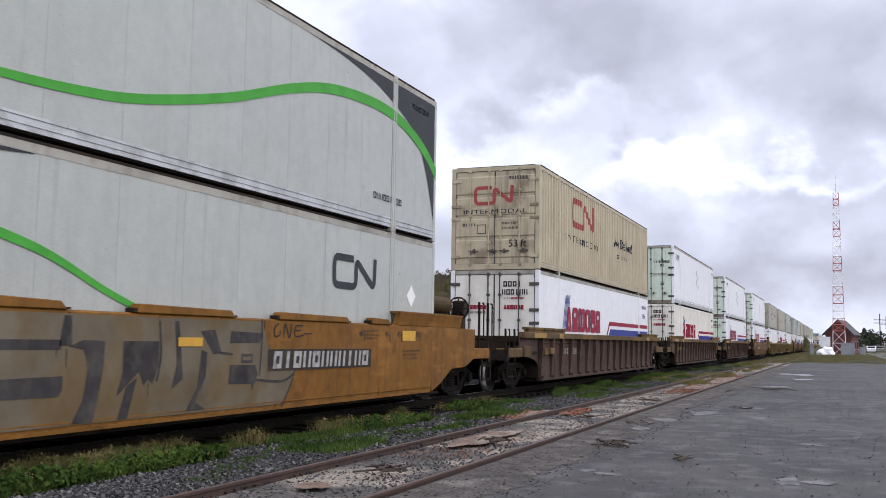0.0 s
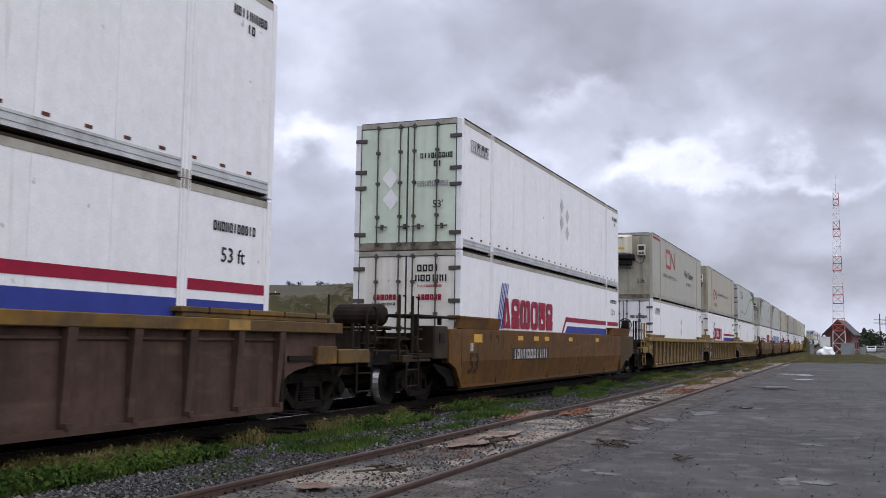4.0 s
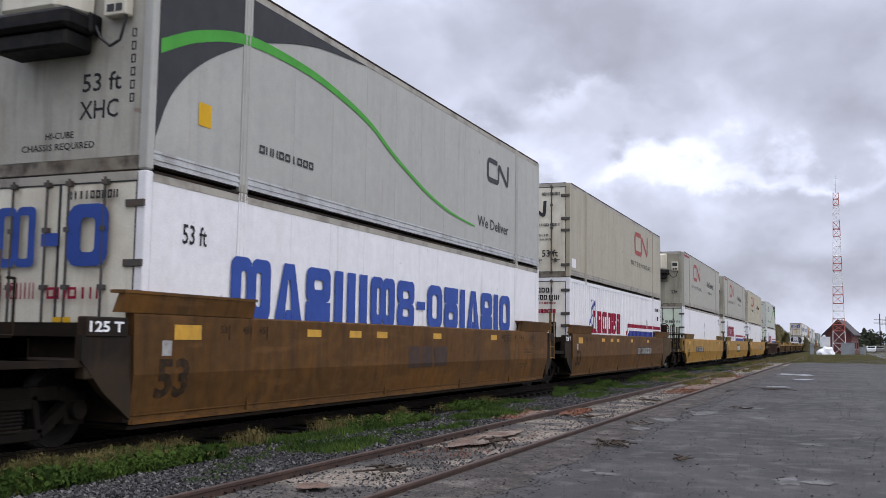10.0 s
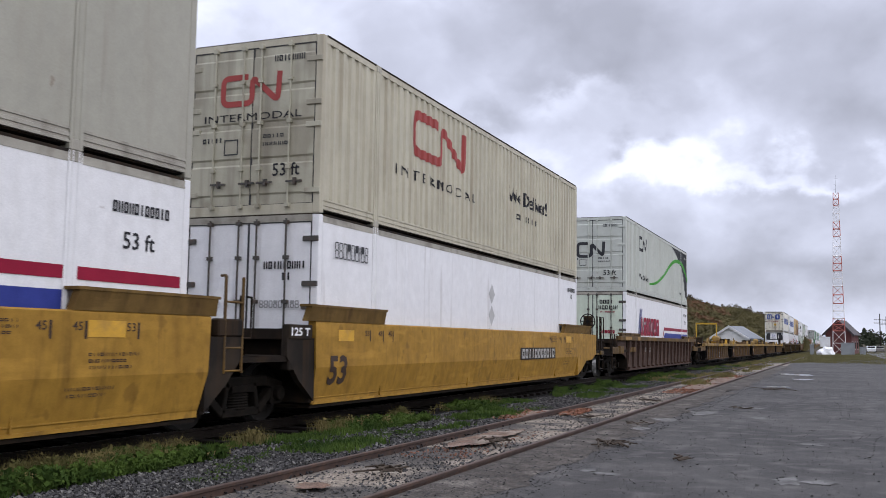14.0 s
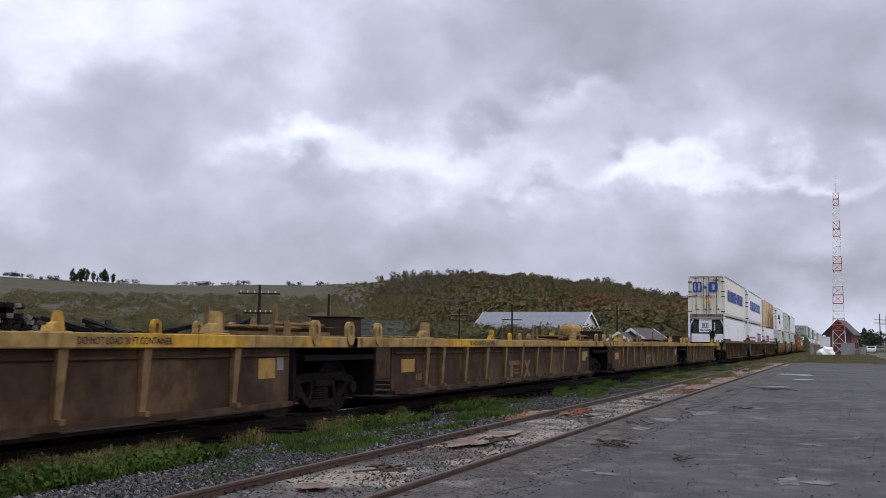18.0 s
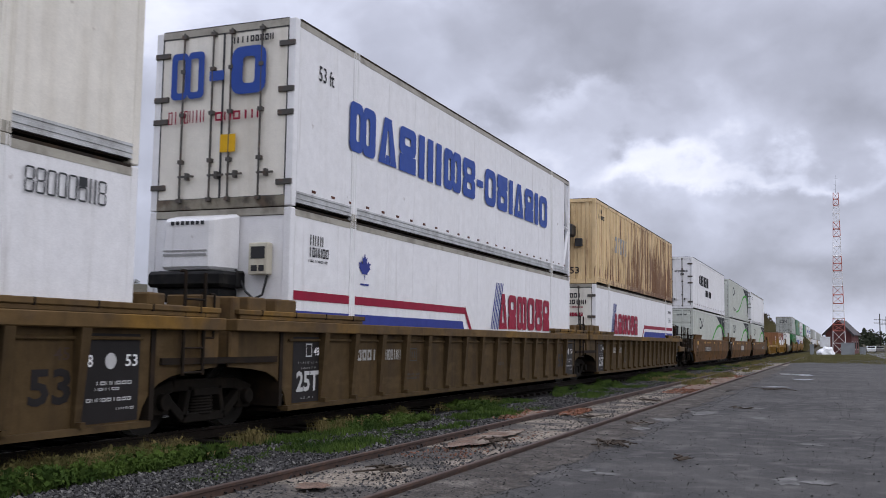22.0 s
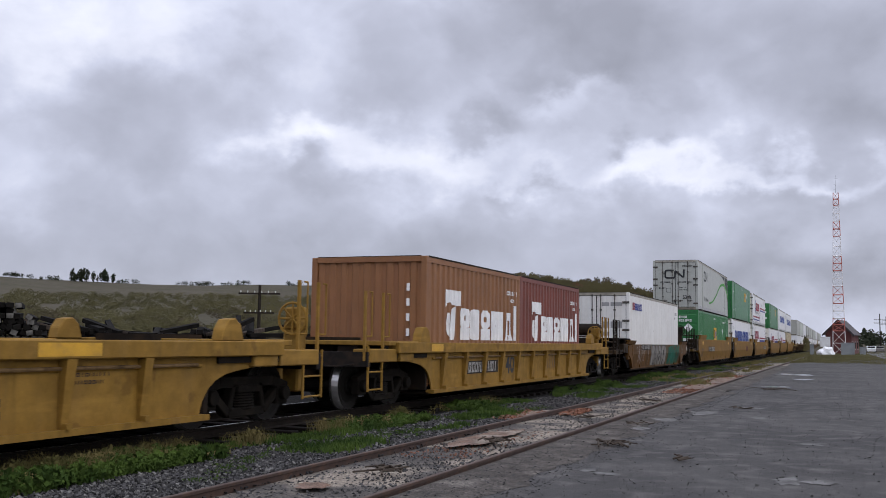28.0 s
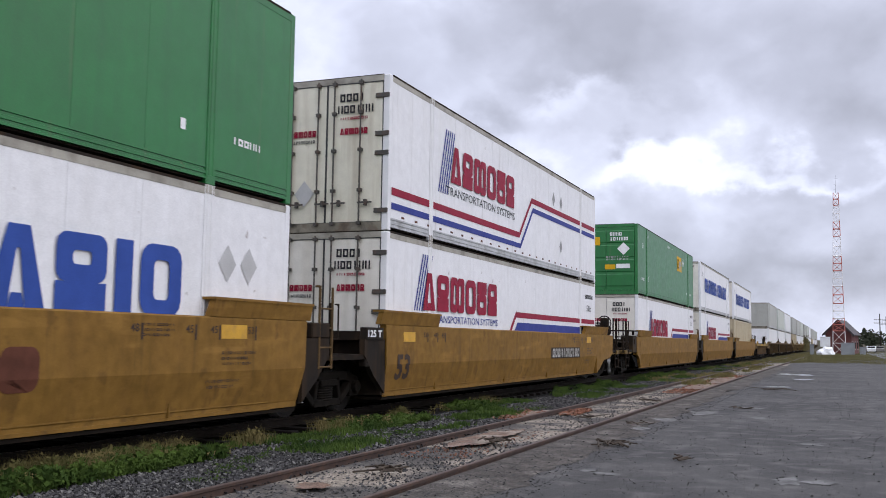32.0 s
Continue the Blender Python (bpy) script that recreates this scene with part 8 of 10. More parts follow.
place(container(("box_clay", "corr", "wavy", "orange-brown corrugated 20 foot container with white block name", fruit()), 6.06, 2.59), 522.08 + 43.05, BASE_LOW)
place(container(("box_oxide", "corr", "wavy", "dark red corrugated 20 foot container with white block name", fruit()), 6.06, 2.59), 522.08 + 49.13, BASE_LOW)
place(well_car("smooth", "paint_rust", 0.0, 15.5, True, True, "rusty orange smooth-sided well wagon covered with graffiti", SPRAY_G + [plate(3.08, 1.14, 5.14, 1.355, 11, 1.467, 64), decal("lettering", words("40", 12.72, 0.60, 13.18, 0.42, 0.03), "ink_umber", 1.462, 0.012, key="g40"), decal("label_mark", rect(13.64, 0.72, 14.14, 1.00), "ink_plate", 1.458, 0.006, key="glab0"), decal("label_mark", ring(13.64, 0.72, 14.14, 1.00, 0.022) + bars(4, 13.72, 0.86, 14.06, 0.95, 0.3, 9) + rect(13.66, 0.79, 14.12, 0.81), "ink_worn", 1.458, 0.010, key="glab"), decal("label_mark", rect(13.90, 1.06, 14.04, 1.22), "ink_worn", 1.462, 0.006, key="glab2"), decal("reflector", rect(15.36, 1.07, 15.56, 1.27), "ink_worn", 1.457, 0.006, key="glab3"), decal("reflector", rect(15.57, 1.07, 15.78, 1.27), "ink_steel", 1.457, 0.006, key="glab4")], "40", 0.32), 522.08 + 61.5)
place(container(("box_chalk", "smooth", "doors", "scuffed white 40 foot insulated container with red and navy block name", [side("name_mark", slabs("oe", 0.50, 2.22, 0.98, 2.52), "ink_red", key="ge1"), side("name_mark", slabs("eehooo", 1.0, 2.22, 2.46, 2.50), "ink_navy", key="ge2"), side("number_mark", bars(9, 11.0, 2.30, 11.75, 2.42, 0.3, 89) + rect(11.0, 2.1, 11.25, 2.2), "ink_grey", key="ge3"), face("label_mark", rect(0.2, 2.35, 0.5, 2.5) + rect(0.55, 2.35, 1.0, 2.5) + rect(0.2, 1.5, 0.5, 1.75) + rect(0.55, 1.5, 1.0, 1.75) + rect(0.2, 1.2, 0.5, 1.35), "ink_grey", "ge4", 0.01)]), 12.19, 2.88), 522.08 + 63.1, BASE_LOW)

# the tail of the train, far down the line
place(well_car("low", "panel_drab", 0.0, 15.6, True, True, "empty low brown well wagon", [], "48"), 722.65 + 3.9)
FAR = ["grey_far", "white_far", "pale_far", "white_far", "white_far", "white_far", "grey_far", "beige_far", "grey_far", "white_far", "pale_far", "white_far"]
c = 746.5
for i in range(13):
    paint = ("paint_brown", "paint_tan", "paint_rust", "paint_brown")[i // 3 % 4]
    place(well_car("ribbed" if paint != "paint_rust" else "smooth", paint, T0, T1, i % 3 == 0, i % 3 == 2, LBL[paint] + " far down the train"), c)
    place(container(SPEC[FAR[(i * 2 + 1) % 12]], detail=0), c, BASE_LOW)
    place(container(SPEC[FAR[(i * 2) % 12]], detail=0), c, BASE_TOP)
    c += 23.5 if i % 3 == 2 else 19.45


# ---------------------------------------------------------------- ground
def ground_mat(name, cols, scales, rough=0.9, bump=0.5, grain=25.0, wet=None, sand=None, speck=0.0):
    """Soil and paving: base, two blotch colours at two sizes, grain; wet: colour and threshold of damp patches."""
    m, n, l, p = shader(name)
    co = n.new("ShaderNodeTexCoord")

    def tex(s, d=6.0):
        t = n.new("ShaderNodeTexNoise")
        t.inputs["Scale"].default_value, t.inputs["Detail"].default_value = s, d
        l.new(co.outputs["Object"], t.inputs["Vector"])
        return t.outputs["Fac"]

    def mapr(s, a, b, c=0.0, d=1.0):
        r = n.new("ShaderNodeMapRange")
        for i, v in enumerate((a, b, c, d)):
            r.inputs[i + 1].default_value = v
        l.new(s, r.inputs[0])
        return r.outputs[0]

    def mixc(f, a, b, kind="MIX"):
        x = n.new("ShaderNodeMix")
        x.data_type, x.blend_type = "RGBA", kind
        for sock, v in ((x.inputs[0], f), (x.inputs[6], a), (x.inputs[7], b)):
            if hasattr(v, "links"):
                l.new(v, sock)
            else:
                sock.default_value = v if isinstance(v, float) else (*v, 1)
        return x.outputs[2]
    col = mixc(mapr(tex(scales[0]), 0.40, 0.62), cols[0], cols[1])
    col = mixc(mapr(tex(scales[1], 8.0), 0.50, 0.70), col, cols[2])
    if sand:
        col = mixc(mapr(tex(sand[1], 9.0), sand[2], sand[2] + 0.13), col, sand[0])
    g = tex(grain, 4.0)
    col = mixc(0.75, col, mapr(g, 0.25, 0.75, 0.35, 1.45), "MULTIPLY")
    col = mixc(0.25 if "asphalt" in name else 0.6, col, mapr(tex(grain * 0.22, 5.0), 0.3, 0.7, 0.55, 1.35), "MULTIPLY")
    if speck:
        col = mixc(0.9, col, mapr(tex(speck, 2.0), 0.32, 0.68, 0.55, 1.45), "MULTIPLY")
    p.inputs["Roughness"].default_value = rough
    p.inputs["Specular IOR Level"].default_value = 0.06 if "ballast" in name else 0.16
    if wet:
        damp = mapr(tex(wet[1], 5.0), wet[2], wet[2] + 0.06)
        col = mixc(damp, col, wet[0])
        l.new(mapr(damp, 0.0, 1.0, rough, wet[3]), p.inputs["Roughness"])
    l.new(col, p.inputs["Base Color"])
    b = n.new("ShaderNodeBump")
    b.inputs["Strength"].default_value, b.inputs["Distance"].default_value = bump, 0.03
    l.new(g, b.inputs["Height"])
    l.new(b.outputs[0], p.inputs["Normal"])
    MATS[name] = m
    return m


ground_mat("asphalt_old", [(0.053, 0.051, 0.051), (0.081, 0.078, 0.076), (0.113, 0.108, 0.104)], (0.35, 2.6), 0.85, 0.7, 55.0, None, ((0.056, 0.055, 0.056), 1.6, 0.58), 150.0)
ground_mat("verge_grass", [(0.055, 0.058, 0.018), (0.095, 0.08, 0.034), (0.035, 0.045, 0.014)], (0.5, 1.7), 0.95, 0.8, 14.0)
ground_mat("field_far", [(0.058, 0.051, 0.030), (0.072, 0.061, 0.040), (0.050, 0.046, 0.023)], (0.012, 0.05), 0.95, 0.3, 1.5)
ground_mat("ballast_fines", [(0.044, 0.043, 0.044), (0.066, 0.064, 0.064), (0.034, 0.031, 0.029)], (0.8, 2.5), 0.95, 1.0, 24.0)
# Main line ballast: near-black, the shade under the train put into its colour.
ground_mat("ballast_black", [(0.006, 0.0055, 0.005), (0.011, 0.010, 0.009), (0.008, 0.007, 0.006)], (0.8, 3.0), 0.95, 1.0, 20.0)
ground_mat("yard_mud", [(0.085, 0.078, 0.072), (0.125, 0.113, 0.102), (0.062, 0.055, 0.050)], (0.9, 3.2), 0.9, 0.8, 24.0, None, ((0.245, 0.210, 0.172), 0.9, 0.43), 90.0)
ground_mat("edge_dirt", [(0.066, 0.058, 0.052), (0.094, 0.084, 0.075), (0.048, 0.043, 0.039)], (0.8, 3.0), 0.95, 1.0, 26.0, None, ((0.15, 0.135, 0.12), 1.9, 0.54), 80.0)
ground_mat("brick_dust", [(0.21, 0.085, 0.052), (0.24, 0.125, 0.085), (0.10, 0.062, 0.047)], (1.2, 3.0), 0.9, 0.8, 20.0)
ground_mat("brick_stain", [(0.160, 0.100, 0.074), (0.215, 0.160, 0.128), (0.105, 0.080, 0.066)], (1.6, 4.0), 0.95, 0.9, 24.0, None, ((0.25, 0.21, 0.175), 2.2, 0.50), 90.0)
ground_mat("road_tar", [(0.12, 0.12, 0.125), (0.15, 0.15, 0.15), (0.11, 0.11, 0.11)], (0.2, 1.0), 0.8, 0.2, 10.0)
surface("rail_rust", (0.042, 0.021, 0.014), 0.7, 0.0, scale=5.0, dirt=(0.085, 0.041, 0.022), dirt_amount=0.6)
surface("rail_shine", (0.42, 0.41, 0.40), 0.28, 1.0, scale=6.0)
# Main line ties and rail sides, blackened to match the train's shade.
surface("tie_black", (0.011, 0.009, 0.008), 0.95, scale=4.0)
surface("rail_dark", (0.013, 0.010, 0.008), 0.8, 0.0, scale=5.0, spec=0.1)
surface("tie_wood", (0.055, 0.043, 0.034), 0.9, scale=4.0, dirt=(0.12, 0.10, 0.08), dirt_amount=0.5)
for nm, cl in (("stone_grey", (0.072, 0.070, 0.071)), ("stone_pale", (0.140, 0.136, 0.130)), ("stone_dark", (0.042, 0.041, 0.042)), ("stone_tar", (0.072, 0.070, 0.069))):
    surface(nm, cl, 0.85, vary=0.35, scale=9.0)


def sheet(name, x0, x1, y0, y1, z, mat, label, nx=2, ny=2, edge=0.0, bulge=0.0, seed=0, straight=False):
    """A ground sheet with worn, uneven long edges."""
    bm = bmesh.new()
    grid = []
    for j in range(ny + 1):
        t = j / ny
        y = y0 + (y1 - y0) * (t ** 1.6)
        row = []
        for i in range(nx + 1):
            x = x0 + (x1 - x0) * i / nx
            if edge and i in ((nx,) if straight else (0, nx)):
                x += edge * (noise.noise((y * 0.7, seed + i, 3.1)) + 0.5 * noise.noise((y * 2.3, seed + i, 7.7)))
            h = z + (bulge * noise.noise((x * 0.45, y * 0.30, seed)) if bulge else 0)
            row.append(bm.verts.new((x, y, h)))
        grid.append(row)
    for j in range(ny):
        for i in range(nx):
            bm.faces.new((grid[j][i], grid[j][i + 1], grid[j + 1][i + 1], grid[j + 1][i]))
    ob = part(name, bm, mat, None)
    return tagged(ob, label, "ground", "", "structure")


RIDGE = [(-180, 1.0), (-60, 1.0), (-20, 0.6), (-4, 0.35), (0, 0.65), (1, 0.85), (5.7, 1.9), (8.5, 2.5), (13.4, 3.35), (18.3, 3.95), (23.3, 3.72), (26.7, 3.42), (31.6, 3.16), (38, 3.02), (44, 3.02), (47, 3.25), (60, 3.3), (90, 3.0), (140, 1.5), (180, 1.0)]


def ridge_at(az):
    for (a, e), (b, f) in zip(RIDGE, RIDGE[1:]):
        if a <= az <= b:
            t = (az - a) / (b - a)
            t = t * t * (3 - 2 * t)
            return e + (f - e) * t
    return 1.0


def hill(az, r):
    """Height of the land far off; flat near the line, rising to a ridge."""
    if az > 180:
        az -= 360
    top = 620.0
    h = top * math.tan(radians(ridge_at(az)))
    t = min(1.0, max(0.0, (r - 150) / (top - 150)))
    rise = t ** 1.25
    # the land stays level along the line
    side_ = min(1.0, max(0.0, (r * math.sin(radians(az)) - 15) / 30)) if -90 < az < 90 else 1.0
    rise *= side_ * side_ * (3 - 2 * side_) if az > 0 else 0.5
    return -0.25 + h * rise + (2.0 * noise.noise((az * 0.15, r * 0.006, 1.0)) * t)


def land():
    bm = bmesh.new()
    rads = [0, 3, 8, 15, 25, 45, 70, 100, 130, 150, 180, 220, 270, 320, 380, 450, 520, 580, 620, 640, 800, 1400, 3000]
    cen = bm.verts.new((0, 0, -0.25))
    rings = []
    azs = [a * 3 for a in range(120)]
    for r in rads[1:]:
        ring_ = []
        for az in azs:
            z = hill(az, min(r, 620)) if r <= 620 else hill(az, 620) - (r - 620) * 0.06
            ring_.append(bm.verts.new((-math.sin(radians(az)) * r, math.cos(radians(az)) * r, max(z, -8))))
        rings.append(ring_)
    k = len(azs)
    for i in range(k):
        bm.faces.new((cen, rings[0][(i + 1) % k], rings[0][i]))
        for p, q in zip(rings, rings[1:]):
            bm.faces.new((p[i], p[(i + 1) % k], q[(i + 1) % k], q[i]))
    for f in bm.faces:
        f.smooth = True
    ob = part("ground", bm, "field_far", None)
    return tagged(ob, "olive and brown fields that rise to a low ridge", "ground", "", "structure")


land()
sheet("yard", -3.42, 14, -12, 84, 0.0, "asphalt_old", "cracked grey asphalt yard with worn edges", 40, 90, 0.25, 0.0, 1)
sheet("siding_bed", -6.0, -2.6, -8, 130, -0.045, "yard_mud", "muddy stone bed of the siding", 16, 120, 0.2, 0.03, 2)
sheet("yard_edge", -3.79, -3.0, -8, 70, 0.005, "edge_dirt", "crumbled brown edge of the asphalt", 8, 220, 0.42, 0.0, 12, True)
sheet("ballast_bed", -7.35, -5.42, -8, 260, -0.03, "ballast_fines", "grey ballast between the tracks", 10, 120, 0.15, 0.03, 3)
# This blackened sheet stands in for the shade beneath the passing wagons.
sheet("track_bed", -15.0, -7.1, -40, 900, -0.02, "ballast_black", "main line ballast, coloured as dark as its shade", 6, 60, 0.1, 0.02, 4)
sheet("verge", -60, -14.6, -40, 300, -0.06, "verge_grass", "rough grass beyond the line", 12, 40, 0.4, 0.15, 5)
sheet("verge", -7.3, 30, 83, 330, -0.03, "verge_grass", "rough grass beside the yard", 12, 40, 0.5, 0.03, 6)


def yard_end():
    """The far corner of the yard, where it narrows towards the road."""
    bm = bmesh.new()
    rows = 24
    last = None
    for j in range(rows + 1):
        y = 83.5 + 62 * j / rows
        x = -3.2 + 10.5 * (j / rows) ** 0.8 + 0.5 * noise.noise((y * 0.4, 2.0, 1.0))
        row = [bm.verts.new((min(x, 12.0), y, 0.0)), bm.verts.new((14.0, y, 0.0))]
        if last:
            bm.faces.new((last[0], last[1], row[1], row[0]))
        last = row
    return tagged(part("yard", bm, "asphalt_old", None), "far tapering corner of the asphalt yard", "ground", "", "structure")


yard_end()
sheet("road", 4.7, 11, 92, 600, 0.03, "road_tar", "pale grey public road", 2, 20, 0, 0, 7)


def rail_mesh(x, y0, y1, top, h=0.14, slim=1.0):
    bm = bmesh.new()
    prof = [(-0.07, 0), (0.07, 0), (0.07, 0.012), (0.012, 0.03), (0.012, h - 0.04), (0.036, h - 0.03), (0.036, h - 0.005), (0.028, h), (-0.028, h), (-0.036, h - 0.005), (-0.036, h - 0.03), (-0.012, h - 0.04), (-0.012, 0.03), (-0.07, 0.012)]
    rings = []
    k = 40
    for j in range(k + 1):
        y = y0 + (y1 - y0) * (j / k) ** 2
        rings.append([bm.verts.new((x + px * slim, y, top - h + pz)) for px, pz in prof])
    n = len(prof)
    for p, q in zip(rings, rings[1:]):
        for i in range(n):
            f = bm.faces.new((p[i], p[(i + 1) % n], q[(i + 1) % n], q[i]))
            f.material_index = 1 if i == 7 else 0
    return bm


def track(name, xs, y0, y1, top, label, shine, web="rail_rust"):
    root = thing(name, label, "railway track")
    for x in xs:
        part("rail", rail_mesh(x, y0, y1, top, slim=1.0 if shine == "rail_shine" else 0.72), web, root, "", (shine,))
    return root


SIDE_X = (-3.83, -5.33)
main = track("main_track", (TRACK_X - 0.752, TRACK_X + 0.752), -30, 900, RAIL_TOP, "main line track with polished rail heads on dark ties", "rail_shine", "rail_dark")
siding = track("siding_track", SIDE_X, -8, 130, 0.06, "disused siding with rusty brown rails", "rail_rust")


def tie_row(parent, x0, x1, z, y0, y1, step, mat):
    me = cached(("tie", x0, x1), lambda: solid((x0, x1, -0.11, 0.11, -0.12, 0.0)), 0.012)
    y = y0
    i = 0
    while y < y1:
        o = part("tie", me, mat, parent)
        o.location = (0.05 * noise.noise((y, 2, 2)), y, z + 0.008 * noise.noise((y, 5, 1)))
        y += step
        i += 1


tie_row(main, TRACK_X - 1.3, TRACK_X + 1.3, RAIL_TOP - 0.14, 2, 70, 0.56, "tie_black")
tie_row(siding, -5.85, -3.30, -0.064, 5, 60, 0.62, "tie_wood")


# stones, as loose stuff
def stones(name, count, zone, size, mat, label, seed, sink=0.3):
    rng = np.random.default_rng(seed)
    base = np.array([(-1, -1, -1), (1, -1, -1), (1, 1, -1), (-1, 1, -1), (-1, -1, 1), (1, -1, 1), (1, 1, 1), (-1, 1, 1)], float) * 0.72
    tri = np.array([(0, 1, 5), (0, 5, 4), (1, 2, 6), (1, 6, 5), (2, 3, 7), (2, 7, 6), (3, 0, 4), (3, 4, 7), (4, 5, 6), (4, 6, 7)])
    nv = 8
    x0, x1, y0, y1, z = zone
    u = rng.random(count)
    y = y0 * (y1 / y0) ** u
    x = x0 + (x1 - x0) * rng.random(count)
    s = size * (0.5 + rng.random(count) ** 2 * 1.3)
    jit = base[None] * (0.7 + 0.5 * rng.random((count, nv, 1))) + 0.75 * (rng.random((count, nv, 3)) - 0.5)
    jit[:, :, 2] *= 0.6
    tilt = rng.normal(0, 0.35, (count, 2))
    jit[:, :, 2] += jit[:, :, 0] * tilt[:, :1] + jit[:, :, 1] * tilt[:, 1:]
    a = rng.random(count) * 6.283
    ca, sa = np.cos(a), np.sin(a)
    vx = jit[:, :, 0] * ca[:, None] - jit[:, :, 1] * sa[:, None]
    vy = jit[:, :, 0] * sa[:, None] + jit[:, :, 1] * ca[:, None]
    v = np.stack([vx, vy, jit[:, :, 2]], -1) * s[:, None, None]
    v += np.stack([x, y, z + s * sink], -1)[:, None, :]
    f = (tri[None] + (np.arange(count) * nv)[:, None, None]).reshape(-1, 3)
    me = bpy.data.meshes.new(name)
    me.from_pydata(v.reshape(-1, 3).tolist(), [], f.tolist())
    ob = part(name, me, mat, None)
    return tagged(ob, label, "gravel", "", "stuff")


stones("gravel", 52000, (-7.25, -5.38, 4.5, 75, -0.03), 0.0135, "stone_grey", "grey crushed stone ballast", 1)
stones("gravel", 5000, (-7.2, -5.40, 4.5, 60, -0.015), 0.0135, "stone_pale", "paler stones in the ballast", 2)
stones("gravel", 15000, (-7.3, -5.3, 4.5, 60, -0.025), 0.015, "stone_dark", "dark stones in the ballast", 3)
stones("gravel", 9000, (-5.3, -3.9, 4.5, 55, -0.04), 0.010, "stone_grey", "stones between the siding rails", 4)
stones("gravel", 7000, (-3.75, -2.7, 4.5, 50, -0.005), 0.010, "stone_grey", "stones along the yard's edge", 5)
surface("stone_grit", (0.068, 0.065, 0.063), 0.9, vary=0.5, scale=9.0)
stones("gravel", 6500, (-3.2, 7.5, 5.0, 45, 0.0), 0.008, "stone_grit", "loose grey grit on the asphalt", 8)
stones("gravel", 3500, (-3.0, 7.0, 5.5, 50, 0.0), 0.006, "stone_pale", "loose pale grit on the asphalt", 6)


def foliage(name, trees, mat, label, seed, leaves=46, category="trees", leaf=0.085, shell=False):
    """Far woods and scrub: crowns of many small tilted leaves. trees: x, y, ground z, height, spread; shell: the leaves lie on the outside of the crown."""
    rng = np.random.default_rng(seed)
    t = np.repeat(np.array(trees), leaves, 0)
    k = len(t)
    d = rng.normal(0, 1, (k, 3))
    d /= np.linalg.norm(d, axis=1)[:, None]
    n = d + rng.normal(0, 0.3, (k, 3))
    n /= np.linalg.norm(n, axis=1)[:, None]
    d *= (0.72 + 0.30 * rng.random(k) if shell else rng.random(k) ** 0.45)[:, None]
    c = np.stack([t[:, 0] + d[:, 0] * t[:, 4], t[:, 1] + d[:, 1] * t[:, 4], t[:, 2] + t[:, 3] * (0.25 + 0.75 * np.abs(d[:, 2]) if shell else 0.55 + 0.45 * d[:, 2])], -1)
    s = (t[:, 3] * leaf * (0.6 + 0.9 * rng.random(k)))[:, None]
    a, b = rng.normal(0, 1, (k, 3)), rng.normal(0, 1, (k, 3))
    if shell:
        a = np.cross(n, a)
        b = np.cross(n, a)
    a *= s / np.linalg.norm(a, axis=1)[:, None]
    b *= s / np.linalg.norm(b, axis=1)[:, None]
    v = np.stack([c - a, c + b, c + a, c - b], 1).reshape(-1, 3)
    f = (np.arange(k)[:, None] * 4 + np.arange(4)).tolist()
    me = bpy.data.meshes.new(name)
    me.from_pydata(v.tolist(), [], f)
    return tagged(part(name, me, mat, None), label, category, "", "stuff")


stones("brick_rubble", 500, (-6.0, -5.45, 17.2, 19.4, -0.02), 0.022, "brick_dust", "crushed red brick beside the rail", 41)
stones("brick_rubble", 700, (-5.25, -4.9, 19.0, 20.6, -0.02), 0.022, "brick_dust", "crushed red brick between the rails", 42)
stones("brick_rubble", 1600, (-4.9, -3.9, 29.0, 48.0, -0.03), 0.020, "brick_dust", "crushed red brick between the far rails", 43)
stones("brick_rubble", 500, (-5.2, -4.3, 11.2, 15.5, -0.035), 0.009, "brick_dust", "crumbs of red brick between the rails", 44)


# grass
def leaf_mat(name, c0, c1, size=0.06, own=0.45):
    m, n, l, p = shader(name)
    g = n.new("ShaderNodeNewGeometry")
    x = n.new("ShaderNodeMix")
    x.data_type = "RGBA"
    x.inputs[6].default_value, x.inputs[7].default_value = (*c0, 1), (*c1, 1)
    # whole plants differ more than the leaves of one plant
    co = n.new("ShaderNodeTexCoord")
    t = n.new("ShaderNodeTexNoise")
    t.inputs["Scale"].default_value, t.inputs["Detail"].default_value = size, 4.0
    l.new(co.outputs["Object"], t.inputs["Vector"])
    r = n.new("ShaderNodeMapRange")
    r.inputs[1].default_value, r.inputs[2].default_value = 0.32, 0.68
    l.new(t.outputs["Fac"], r.inputs[0])
    mx = n.new("ShaderNodeMix")
    mx.inputs[0].default_value = 0.22
    l.new(r.outputs[0], mx.inputs[2])
    l.new(g.outputs["Random Per Island"], mx.inputs[3])
    l.new(mx.outputs[0], x.inputs[0])
    l.new(x.outputs[2], p.inputs["Base Color"])
    # leaves of a crown catch the light together
    up = n.new("ShaderNodeVectorMath")
    up.operation = "MULTIPLY_ADD"
    up.inputs[1].default_value, up.inputs[2].default_value = (own, own, own), (0.25, -0.25, 0.65)
    l.new(g.outputs["Normal"], up.inputs[0])
    l.new(up.outputs[0], p.inputs["Normal"])
    p.inputs["Roughness"].default_value = 0.8
    p.inputs["Specular IOR Level"].default_value = 0.1
    MATS[name] = m


